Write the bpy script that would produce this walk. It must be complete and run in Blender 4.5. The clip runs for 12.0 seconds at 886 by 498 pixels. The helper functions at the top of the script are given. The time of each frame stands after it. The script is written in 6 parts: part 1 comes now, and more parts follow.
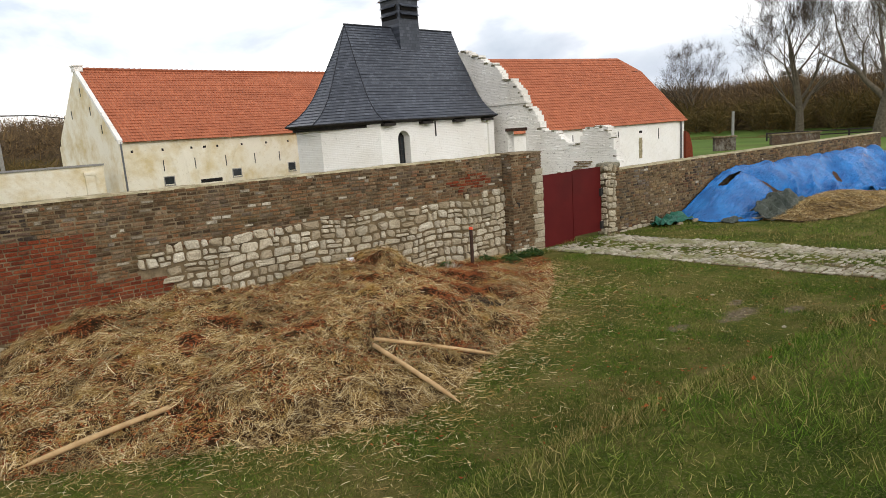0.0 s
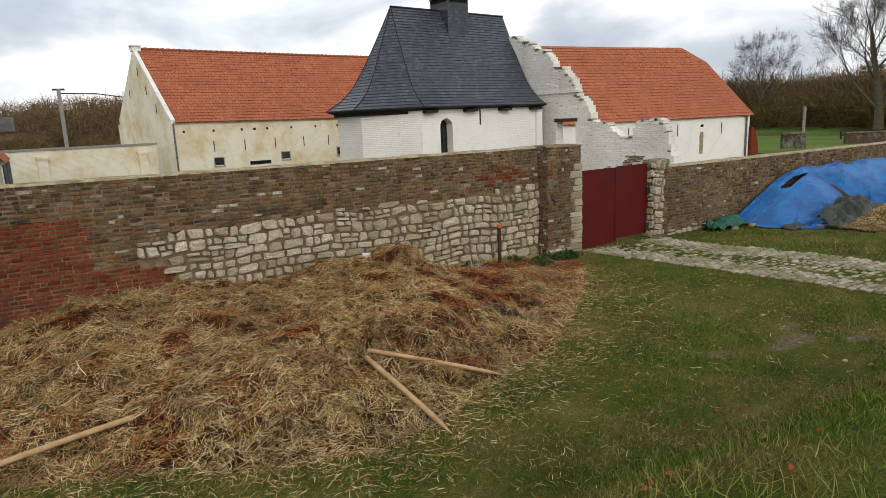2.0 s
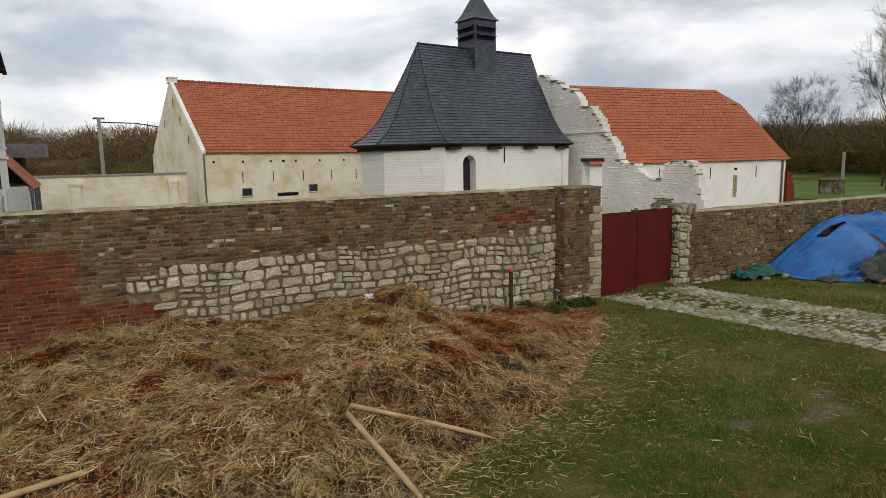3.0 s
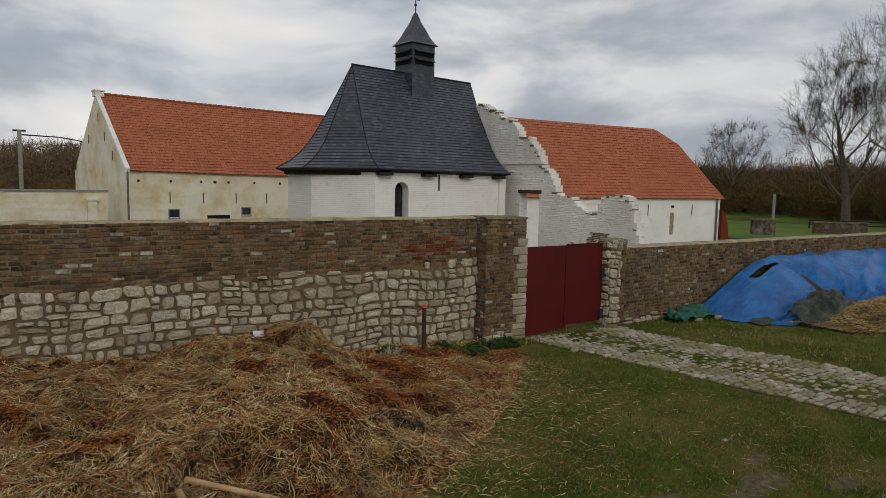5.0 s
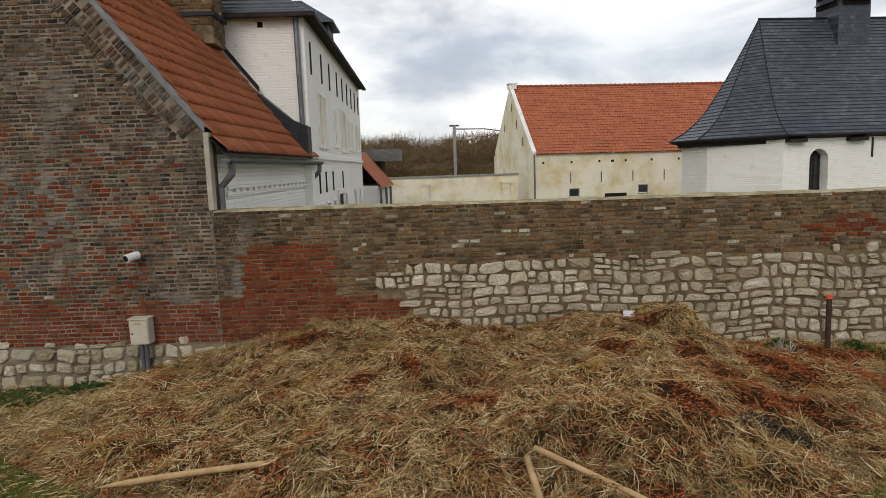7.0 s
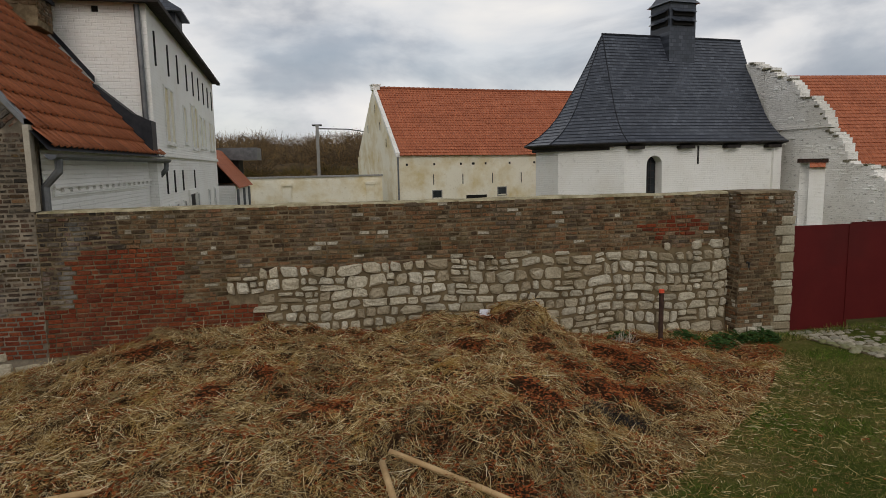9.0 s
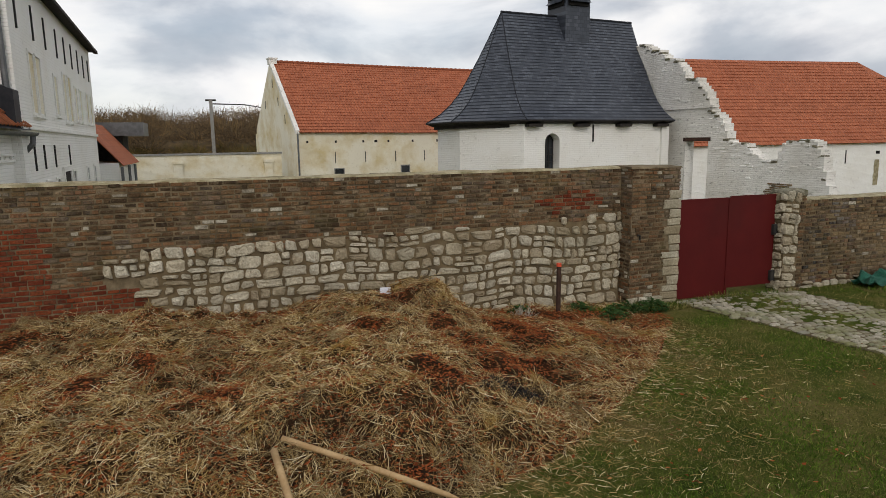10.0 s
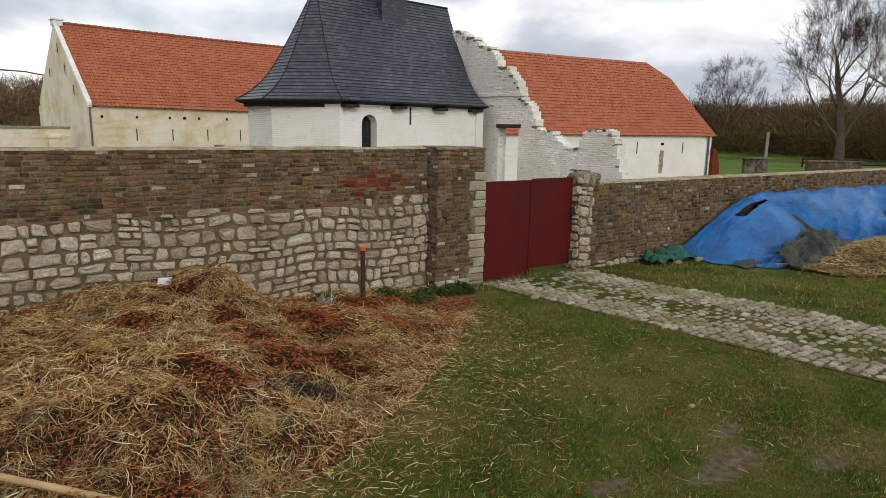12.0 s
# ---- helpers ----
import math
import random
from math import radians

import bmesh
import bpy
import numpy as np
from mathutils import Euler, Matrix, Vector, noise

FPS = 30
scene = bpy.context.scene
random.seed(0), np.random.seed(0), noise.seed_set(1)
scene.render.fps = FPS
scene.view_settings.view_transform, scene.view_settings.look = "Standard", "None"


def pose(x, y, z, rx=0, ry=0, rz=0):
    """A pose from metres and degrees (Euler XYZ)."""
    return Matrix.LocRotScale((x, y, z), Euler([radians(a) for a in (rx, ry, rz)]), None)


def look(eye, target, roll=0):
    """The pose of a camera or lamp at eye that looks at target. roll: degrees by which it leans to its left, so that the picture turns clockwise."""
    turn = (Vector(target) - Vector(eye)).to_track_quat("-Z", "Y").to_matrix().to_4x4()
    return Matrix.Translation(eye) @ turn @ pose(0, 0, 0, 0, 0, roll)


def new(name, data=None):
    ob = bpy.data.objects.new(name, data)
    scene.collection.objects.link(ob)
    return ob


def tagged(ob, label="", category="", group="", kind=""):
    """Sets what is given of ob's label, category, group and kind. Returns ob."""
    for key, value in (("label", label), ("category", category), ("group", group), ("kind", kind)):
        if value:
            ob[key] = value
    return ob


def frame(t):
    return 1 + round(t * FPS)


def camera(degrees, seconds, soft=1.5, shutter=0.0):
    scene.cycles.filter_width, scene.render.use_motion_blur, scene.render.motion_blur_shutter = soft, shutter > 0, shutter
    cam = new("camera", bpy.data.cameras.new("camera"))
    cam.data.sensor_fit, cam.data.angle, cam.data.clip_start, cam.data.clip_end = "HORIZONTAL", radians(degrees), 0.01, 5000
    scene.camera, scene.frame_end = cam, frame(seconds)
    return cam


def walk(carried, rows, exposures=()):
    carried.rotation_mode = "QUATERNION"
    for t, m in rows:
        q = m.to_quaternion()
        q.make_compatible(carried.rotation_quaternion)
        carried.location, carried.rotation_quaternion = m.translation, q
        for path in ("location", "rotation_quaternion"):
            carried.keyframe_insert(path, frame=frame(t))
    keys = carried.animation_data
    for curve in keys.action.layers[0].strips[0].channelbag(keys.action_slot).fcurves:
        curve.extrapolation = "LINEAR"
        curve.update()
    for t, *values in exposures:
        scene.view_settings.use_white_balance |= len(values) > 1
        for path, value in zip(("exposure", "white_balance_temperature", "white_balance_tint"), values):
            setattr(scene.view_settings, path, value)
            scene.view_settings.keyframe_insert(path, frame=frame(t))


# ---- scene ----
cam = camera(69.1, 12.0, soft=0.9)
PATH = [
    (0, (-2.664, -10.683, 2.878), (-1.502, -9.096, 2.513), -3.9),
    (0.5, (-2.334, -10.624, 2.869), (-1.327, -8.947, 2.456), -0.8),
    (1, (-2.108, -10.493, 2.846), (-1.034, -8.854, 2.446), -0.1),
    (1.5, (-1.936, -10.331, 2.887), (-0.866, -8.673, 2.558), -0.1),
    (2, (-1.7, -10.254, 2.871), (-0.678, -8.581, 2.478), -2.4),
    (2.5, (-1.393, -10.135, 2.865), (-0.43, -8.415, 2.525), 1.2),
    (3, (-1.076, -9.94, 2.88), (-0.12, -8.206, 2.597), -1.0),
    (3.2, (-0.918, -9.831, 2.842), (0.139, -8.139, 2.704), -2.2),
    (4.8, (-0.088, -9.41, 2.785), (0.933, -7.705, 2.557), 0.7),
    (5, (0.041, -9.256, 2.779), (1.143, -7.599, 2.587), 1.1),
    (5.5, (0.383, -8.952, 2.78), (1.109, -7.105, 2.535), -2.8),
    (6, (0.547, -8.892, 2.714), (0.797, -6.926, 2.444), 0.1),
    (6.5, (0.514, -9.077, 2.736), (0.54, -7.099, 2.442), -2.8),
    (6.7, (0.507, -9.134, 2.752), (0.49, -7.154, 2.471), -2.4),
    (8.3, (0.53, -9.193, 2.777), (0.452, -7.202, 2.605), -1.4),
    (8.5, (0.546, -9.217, 2.787), (0.574, -7.227, 2.589), -1.9),
    (9, (0.627, -9.091, 2.759), (0.993, -7.142, 2.499), -1.1),
    (9.5, (0.651, -8.986, 2.738), (1.182, -7.081, 2.44), -0.9),
    (10, (0.76, -8.925, 2.695), (1.405, -7.06, 2.366), -0.8),
    (10.5, (1.007, -8.893, 2.643), (1.762, -7.069, 2.32), 2.7),
    (11, (1.12, -8.775, 2.609), (2.078, -7.055, 2.258), 2.0),
    (11.5, (1.251, -8.638, 2.578), (2.339, -6.993, 2.248), 2.2),
    (12, (1.357, -8.601, 2.575), (2.467, -6.98, 2.202), 1.1),
]
EXPOSURE = [
    (0.0, 0.53), (1.0, 0.38), (1.5, 0.38), (2.0, 0.24), (2.5, 0.20), (3.0, 0.0), (3.2, -0.12), (4.8, -0.48), (5.5, -0.52), (6.0, -0.26), (6.5, 0.15), (6.7, 0.14),
    (8.3, -0.52), (8.7, -0.46), (9.0, -0.38), (9.5, -0.16), (10.5, -0.09), (11.5, 0.05), (12.0, 0.12),
]
walk(cam, [(t, look(eye, target, roll)) for t, eye, target, roll in PATH], [(t, s, 6750, 12) for t, s in EXPOSURE])

# ---- sky and sun ----
world = bpy.data.worlds.new("overcast")
scene.world = world
world.use_nodes = True
wn, wl = world.node_tree.nodes, world.node_tree.links
wn.clear()
w_out = wn.new("ShaderNodeOutputWorld")
w_bg = wn.new("ShaderNodeBackground")
w_sky = wn.new("ShaderNodeTexSky")
w_sky.sky_type = "NISHITA"
w_sky.sun_disc = False
w_sky.sun_elevation = radians(27)
w_sky.sun_rotation = radians(193)
w_scale = wn.new("ShaderNodeVectorMath")
w_scale.operation = "SCALE"
w_scale.inputs["Scale"].default_value = 0.10
w_co = wn.new("ShaderNodeTexCoord")
w_map = wn.new("ShaderNodeMapping")
w_map.inputs["Scale"].default_value = (1.0, 1.0, 2.6)
w_map.inputs["Location"].default_value = (0.35, 0.2, 0.1)
w_n1 = wn.new("ShaderNodeTexNoise")
w_n1.inputs["Scale"].default_value = 2.6
w_n1.inputs["Detail"].default_value = 7
w_n1.inputs["Roughness"].default_value = 0.52
w_n1.inputs["Distortion"].default_value = 0.25
w_ramp = wn.new("ShaderNodeValToRGB")
cr = w_ramp.color_ramp
cr.elements[0].position, cr.elements[0].color = 0.30, (0.34, 0.40, 0.48, 1)
cr.elements[1].position, cr.elements[1].color = 0.66, (1.02, 1.02, 1.0, 1)
e = cr.elements.new(0.42)
e.color = (0.50, 0.55, 0.62, 1)
e = cr.elements.new(0.53)
e.color = (0.84, 0.87, 0.90, 1)
w_n2 = wn.new("ShaderNodeTexNoise")
w_n2.inputs["Scale"].default_value = 3.4
w_n2.inputs["Detail"].default_value = 4
w_r2 = wn.new("ShaderNodeMapRange")
w_r2.inputs["From Min"].default_value, w_r2.inputs["From Max"].default_value = 0.40, 0.62
w_r2.inputs["To Min"].default_value, w_r2.inputs["To Max"].default_value = 0.78, 1.0
w_mix = wn.new("ShaderNodeMix")
w_mix.data_type = "RGBA"
wl.new(w_co.outputs["Generated"], w_map.inputs["Vector"])
wl.new(w_map.outputs["Vector"], w_n1.inputs["Vector"])
wl.new(w_map.outputs["Vector"], w_n2.inputs["Vector"])
wl.new(w_n1.outputs["Fac"], w_ramp.inputs["Fac"])
wl.new(w_n2.outputs["Fac"], w_r2.inputs["Value"])
wl.new(w_sky.outputs["Color"], w_scale.inputs[0])
wl.new(w_r2.outputs["Result"], w_mix.inputs["Factor"])
wl.new(w_scale.outputs["Vector"], w_mix.inputs["A"])
wl.new(w_ramp.outputs["Color"], w_mix.inputs["B"])
wl.new(w_mix.outputs["Result"], w_bg.inputs["Color"])
w_bg.inputs["Strength"].default_value = 1.14
wl.new(w_bg.outputs["Background"], w_out.inputs["Surface"])

sun = new("sun", bpy.data.lights.new("sun", "SUN"))
sun.data.energy, sun.data.angle, sun.data.color = 0.95, radians(24), (1.0, 0.96, 0.90)
sun.matrix_world = look((-9, -40, 23), (0, 0, 0))

# ---- mesh helpers ----


class Geo:
    """Collects vertices and faces of one mesh."""

    def __init__(self):
        self.v, self.f, self.uv = [], [], []

    def face(self, pts, uv=None):
        n = len(self.v)
        self.v.extend([tuple(p) for p in pts])
        self.f.append(tuple(range(n, n + len(pts))))
        self.uv.extend(uv if uv else [(p[0], p[2]) for p in pts])

    def box(self, x0, x1, y0, y1, z0, z1):
        a = [(x0, y0, z0), (x1, y0, z0), (x1, y1, z0), (x0, y1, z0), (x0, y0, z1), (x1, y0, z1), (x1, y1, z1), (x0, y1, z1)]
        for q in ((3, 2, 1, 0), (4, 5, 6, 7), (0, 1, 5, 4), (1, 2, 6, 5), (2, 3, 7, 6), (3, 0, 4, 7)):
            self.face([a[i] for i in q])

    def block(self, c, s, bev=0.15, jit=0.0):
        """A box with a smaller front face on its -y side: a laid brick or block. c: centre of the front, s: width, depth, height."""
        w, d, h = s[0] / 2, s[1], s[2] / 2
        b = bev * min(s[0], s[2]) * 0.5
        r = lambda: random.uniform(-jit, jit)
        back = [(c[0] + i * w + r(), c[1] + d, c[2] + k * h + r()) for i, k in ((-1, -1), (1, -1), (1, 1), (-1, 1))]
        mid = [(p[0], c[1] + b, p[2]) for p in back]
        fro = [(c[0] + i * (w - b) + r(), c[1] + r() * 0.5, c[2] + k * (h - b) + r()) for i, k in ((-1, -1), (1, -1), (1, 1), (-1, 1))]
        n = len(self.v)
        self.v.extend(mid + fro + back)
        self.f.append((n + 4, n + 5, n + 6, n + 7))
        self.uv.extend([(0, 0)] * 4)
        for i in range(4):
            j = (i + 1) % 4
            self.f.append((n + i, n + j, n + 4 + j, n + 4 + i))
            self.f.append((n + 8 + i, n + 8 + j, n + j, n + i))
            self.uv.extend([(0, 0)] * 8)

    def tube(self, pts, radii, sides=6, cap=True):
        rings = []
        for k, p in enumerate(pts):
            p = Vector(p)
            d = Vector(pts[min(k + 1, len(pts) - 1)]) - Vector(pts[max(k - 1, 0)])
            q = d.to_track_quat("Z", "Y")
            n = len(self.v)
            for i in range(sides):
                a = 2 * math.pi * i / sides
                self.v.append(tuple(p + q @ Vector((math.cos(a) * radii[k], math.sin(a) * radii[k], 0))))
            rings.append(n)
        for a, b in zip(rings, rings[1:]):
            for i in range(sides):
                j = (i + 1) % sides
                self.f.append((a + i, a + j, b + j, b + i))
                self.uv.extend([(0, 0)] * 4)
        if cap:
            self.f.append(tuple(rings[0] + i for i in reversed(range(sides))))
            self.f.append(tuple(rings[-1] + i for i in range(sides)))
            self.uv.extend([(0, 0)] * (2 * sides))

    def mesh(self, name, material, smooth=False):
        me = bpy.data.meshes.new(name)
        me.from_pydata(self.v, [], self.f)
        lay = me.uv_layers.new(name="UVMap")
        lay.data.foreach_set("uv", np.array(self.uv, dtype=np.float32).ravel())
        if material:
            me.materials.append(material)
        if smooth:
            me.polygons.foreach_set("use_smooth", [True] * len(me.polygons))
        me.update()
        return me


def part(name, geo, material, parent=None, label="", smooth=False):
    """One mesh object under a thing or a part."""
    ob = new(name, geo.mesh(name, material, smooth))
    if parent:
        ob.parent = parent
    return tagged(ob, label)


def thing(name, label, category, m=None, group="", kind=""):
    """An empty at the base of a thing, which parents its parts."""
    ob = new(name)
    ob.empty_display_size = 0.2
    if m:
        ob.matrix_world = m
    return tagged(ob, label, category, group, kind)


def solo(name, geo, material, label, category, group="", kind="", smooth=False, m=None):
    """A thing of one mesh."""
    ob = new(name, geo.mesh(name, material, smooth))
    if m:
        ob.matrix_world = m
    return tagged(ob, label, category, group, kind)


def big_mesh(name, verts, faces, material, smooth=False):
    """A mesh from number arrays; all faces have the same number of corners."""
    me = bpy.data.meshes.new(name)
    n, k = len(faces), faces.shape[1]
    me.vertices.add(len(verts))
    me.vertices.foreach_set("co", np.asarray(verts, dtype=np.float32).ravel())
    me.loops.add(n * k)
    me.loops.foreach_set("vertex_index", np.asarray(faces, dtype=np.int32).ravel())
    me.polygons.add(n)
    me.polygons.foreach_set("loop_start", np.arange(n, dtype=np.int32) * k)
    if smooth:
        me.polygons.foreach_set("use_smooth", np.ones(n, dtype=bool))
    me.materials.append(material)
    me.update(calc_edges=True)
    me.validate()
    return me


def nz(x, y, s=1.0, k=0.0):
    return noise.noise(Vector((x * s, y * s, k)))


def smooth01(t):
    t = min(1.0, max(0.0, t))
    return t * t * (3 - 2 * t)


def lerp_at(x, table):
    """Straight interpolation in a short table of (x, value)."""
    if x <= table[0][0]:
        return table[0][1]
    for (a, u), (b, v) in zip(table, table[1:]):
        if x <= b:
            return u + (v - u) * (x - a) / (b - a)
    return table[-1][1]


# ---- materials ----


class Mat:
    """A node material round one Principled shader."""

    def __init__(self, name, rough=0.8, metal=0.0, spec=0.12):
        self.m = bpy.data.materials.new(name)
        self.m.use_nodes = True
        self.t = self.m.node_tree
        self.b = self.t.nodes["Principled BSDF"]
        self.b.inputs["Roughness"].default_value = rough
        self.b.inputs["Metallic"].default_value = metal
        self.b.inputs["Specular IOR Level"].default_value = spec
        self.pos = self.t.nodes.new("ShaderNodeNewGeometry").outputs["Position"]

    def node(self, kind):
        return self.t.nodes.new(kind)

    def link(self, a, b):
        self.t.links.new(a, b)

    def noise(self, scale, detail=3.0, vec=None, stretch=None, rough=0.55):
        n = self.node("ShaderNodeTexNoise")
        n.inputs["Scale"].default_value = scale
        n.inputs["Detail"].default_value = detail
        n.inputs["Roughness"].default_value = rough
        v = vec or self.pos
        if stretch:
            mp = self.node("ShaderNodeMapping")
            mp.inputs["Scale"].default_value = stretch
            self.link(v, mp.inputs["Vector"])
            v = mp.outputs["Vector"]
        self.link(v, n.inputs["Vector"])
        return n.outputs["Fac"]

    def ramp(self, fac, stops):
        r = self.node("ShaderNodeValToRGB")
        els = r.color_ramp.elements
        while len(els) < len(stops):
            els.new(0.5)
        for el, (p, c) in zip(els, stops):
            el.position, el.color = p, (*c, 1)
        self.link(fac, r.inputs["Fac"])
        return r.outputs["Color"]

    def span(self, fac, a, b, lo=0.0, hi=1.0):
        r = self.node("ShaderNodeMapRange")
        for key, val in (("From Min", a), ("From Max", b), ("To Min", lo), ("To Max", hi)):
            r.inputs[key].default_value = val
        self.link(fac, r.inputs["Value"])
        return r.outputs["Result"]

    def mix(self, fac, a, b, mode="MIX"):
        n = self.node("ShaderNodeMix")
        n.data_type, n.blend_type = "RGBA", mode
        for sock, val in ((n.inputs["Factor"], fac), (n.inputs["A"], a), (n.inputs["B"], b)):
            if isinstance(val, (int, float)):
                sock.default_value = val
            elif isinstance(val, tuple):
                sock.default_value = (*val, 1)
            else:
                self.link(val, sock)
        return n.outputs["Result"]

    def color(self, c):
        if isinstance(c, tuple):
            self.b.inputs["Base Color"].default_value = (*c, 1)
        else:
            self.link(c, self.b.inputs["Base Color"])
        return self

    def bump(self, height, strength=0.4, dist=0.01):
        n = self.node("ShaderNodeBump")
        n.inputs["Strength"].default_value = strength
        n.inputs["Distance"].default_value = dist
        self.link(height, n.inputs["Height"])
        self.link(n.outputs["Normal"], self.b.inputs["Normal"])
        return self

    def rand(self, island):
        if island:
            return self.node("ShaderNodeNewGeometry").outputs["Random Per Island"]
        return self.node("ShaderNodeObjectInfo").outputs["Random"]


def pieces_material(name, stops, island, stain=(0.05, 0.05, 0.04), stain_amt=0.5, rough=0.9, pale=None, grain=55, relief=0.016, lime=0.0, smear=0.0):
    """Bricks, stones, tiles: each piece has its own shade, with stains that run over many pieces."""
    m = Mat(name, rough)
    c = m.ramp(m.rand(island), stops)
    c = m.mix(m.span(m.noise(34, 5, rough=0.7), 0.38, 0.66, 0, 0.55), c, tuple(0.55 * v for v in stops[0][1]))
    if pale:
        c = m.mix(m.span(m.noise(3.1, 5, rough=0.7), 0.56, 0.70, 0, 0.55), c, pale)
    c = m.mix(m.span(m.noise(1.1, 5, rough=0.65), 0.48, 0.62, 0, stain_amt), c, stain)
    if smear:
        c = m.mix(m.span(m.noise(8.5, 6, stretch=(0.8, 1, 1.3), rough=0.74), 0.50, 0.68, 0, smear), c, (0.235, 0.185, 0.120))
        c = m.mix(m.span(m.noise(11, 6, stretch=(0.9, 1, 1.2), rough=0.76), 0.54, 0.66, 0, 0.75), c, (0.030, 0.024, 0.018))
    if lime:
        c = m.mix(m.span(m.noise(0.8, 6, stretch=(1.3, 1, 0.8), rough=0.72), 0.52, 0.66, 0, lime), c, (0.30, 0.29, 0.26))
        c = m.mix(m.span(m.noise(1.5, 6, stretch=(0.7, 1, 1.1), rough=0.7), 0.56, 0.68, 0, 0.55), c, (0.11, 0.095, 0.035))
        c = m.mix(m.span(m.noise(16, 5, rough=0.75), 0.62, 0.74, 0, 0.7), c, (0.40, 0.37, 0.30))
    m.color(c).bump(m.noise(grain, 6, rough=0.72), 0.95, relief)
    return m.m


OLD = [(0.0, (0.050, 0.032, 0.018)), (0.25, (0.125, 0.072, 0.036)), (0.55, (0.225, 0.130, 0.062)), (0.78, (0.250, 0.115, 0.052)), (0.89, (0.29, 0.21, 0.13)), (0.94, (0.14, 0.105, 0.078)), (0.965, (0.52, 0.47, 0.36)), (1.0, (0.62, 0.57, 0.46))]
TAN = [(0.0, (0.085, 0.058, 0.033)), (0.4, (0.22, 0.150, 0.078)), (0.7, (0.31, 0.215, 0.110)), (0.9, (0.22, 0.125, 0.065)), (1.0, (0.46, 0.38, 0.25))]
RED = [(0.0, (0.115, 0.024, 0.011)), (0.4, (0.215, 0.043, 0.017)), (0.75, (0.27, 0.070, 0.027)), (1.0, (0.15, 0.048, 0.025))]
DARK = [(0.0, (0.026, 0.020, 0.017)), (0.3, (0.062, 0.044, 0.032)), (0.6, (0.110, 0.066, 0.043)), (0.8, (0.150, 0.064, 0.036)), (0.93, (0.120, 0.092, 0.068)), (1.0, (0.24, 0.20, 0.15))]
STONE = [(0.0, (0.34, 0.275, 0.180)), (0.25, (0.51, 0.440, 0.315)), (0.6, (0.66, 0.595, 0.455)), (0.8, (0.44, 0.395, 0.300)), (1.0, (0.75, 0.695, 0.560))]
TILE = [(0.0, (0.46, 0.155, 0.070)), (0.5, (0.55, 0.190, 0.088)), (1.0, (0.63, 0.230, 0.110))]
COBB = [(0.0, (0.26, 0.23, 0.16)), (0.4, (0.40, 0.36, 0.27)), (0.75, (0.54, 0.49, 0.39)), (1.0, (0.27, 0.26, 0.20))]
M = {}
for key, isl in (("part", False), ("stuff", True)):
    M["old_" + key] = pieces_material("old_brick_" + key, OLD, isl, stain=(0.075, 0.052, 0.030), stain_amt=0.4, pale=(0.37, 0.30, 0.19), lime=0.25, smear=0.45)
    M["tan_" + key] = pieces_material("tan_brick_" + key, TAN, isl, pale=(0.40, 0.34, 0.24), smear=0.6)
    M["red_" + key] = pieces_material("red_brick_" + key, RED, isl, stain_amt=0.15, smear=0.18)
    M["dark_" + key] = pieces_material("dark_brick_" + key, DARK, isl, stain_amt=0.45, lime=0.55, smear=0.6)
    M["stone_" + key] = pieces_material("rubble_stone_" + key, STONE, isl, stain=(0.20, 0.17, 0.10), stain_amt=0.4, pale=(0.62, 0.58, 0.47), grain=20, relief=0.035)
    M["tile_" + key] = pieces_material("pantile_" + key, TILE, isl, stain=(0.13, 0.07, 0.045), stain_amt=0.22, rough=0.75)
    M["cobble_" + key] = pieces_material("cobble_" + key, COBB, isl, stain=(0.16, 0.17, 0.05), stain_amt=0.65)


def two_tone(name, a, b, scale, rough=0.85, c=None, fine=40, strength=0.5, dist=0.01, lo=0.38, hi=0.64, metal=0.0, spec=0.12, stretch=None):
    """A surface of two shades in patches, with a third in streaks and a fine relief."""
    m = Mat(name, rough, metal, spec)
    col = m.ramp(m.noise(scale, 6, stretch=stretch, rough=0.62), [(lo, a), (hi, b)])
    if c:
        col = m.mix(m.span(m.noise(scale * 0.45, 5), 0.52, 0.70, 0, 0.8), col, c)
    col = m.mix(m.span(m.noise(fine, 4), 0.3, 0.75, 0, 0.30), col, tuple(0.5 * v for v in a))
    m.color(col).bump(m.noise(fine, 5), strength, dist)
    return m.m


M["mortar"] = two_tone("lime_mortar", (0.125, 0.092, 0.052), (0.225, 0.170, 0.098), 5, 0.95, (0.085, 0.070, 0.048))
M["mortar_dark"] = two_tone("old_mortar", (0.115, 0.086, 0.050), (0.27, 0.21, 0.13), 4, 0.95, (0.060, 0.048, 0.032))
M["coping"] = two_tone("mortar_coping", (0.25, 0.21, 0.12), (0.48, 0.42, 0.28), 6, 0.95, (0.10, 0.10, 0.04))
M["gate"] = two_tone("red_gate_paint", (0.088, 0.0095, 0.0095), (0.105, 0.012, 0.011), 1.6, 0.55, (0.066, 0.011, 0.010), 90, 0.08, 0.003)
M["iron"] = two_tone("dark_iron", (0.03, 0.03, 0.03), (0.05, 0.045, 0.04), 8, 0.6, None, 60, 0.2, 0.003)
M["zinc"] = two_tone("grey_zinc", (0.13, 0.135, 0.14), (0.20, 0.205, 0.21), 5, 0.5, None, 50, 0.1, 0.003, metal=0.5)
M["lead"] = two_tone("black_flashing", (0.018, 0.02, 0.025), (0.035, 0.037, 0.043), 4, 0.5, None, 40, 0.15, 0.004)
M["darkwood"] = two_tone("tarred_wood", (0.022, 0.020, 0.020), (0.05, 0.042, 0.036), 6, 0.8, None, 50, 0.4, 0.006)
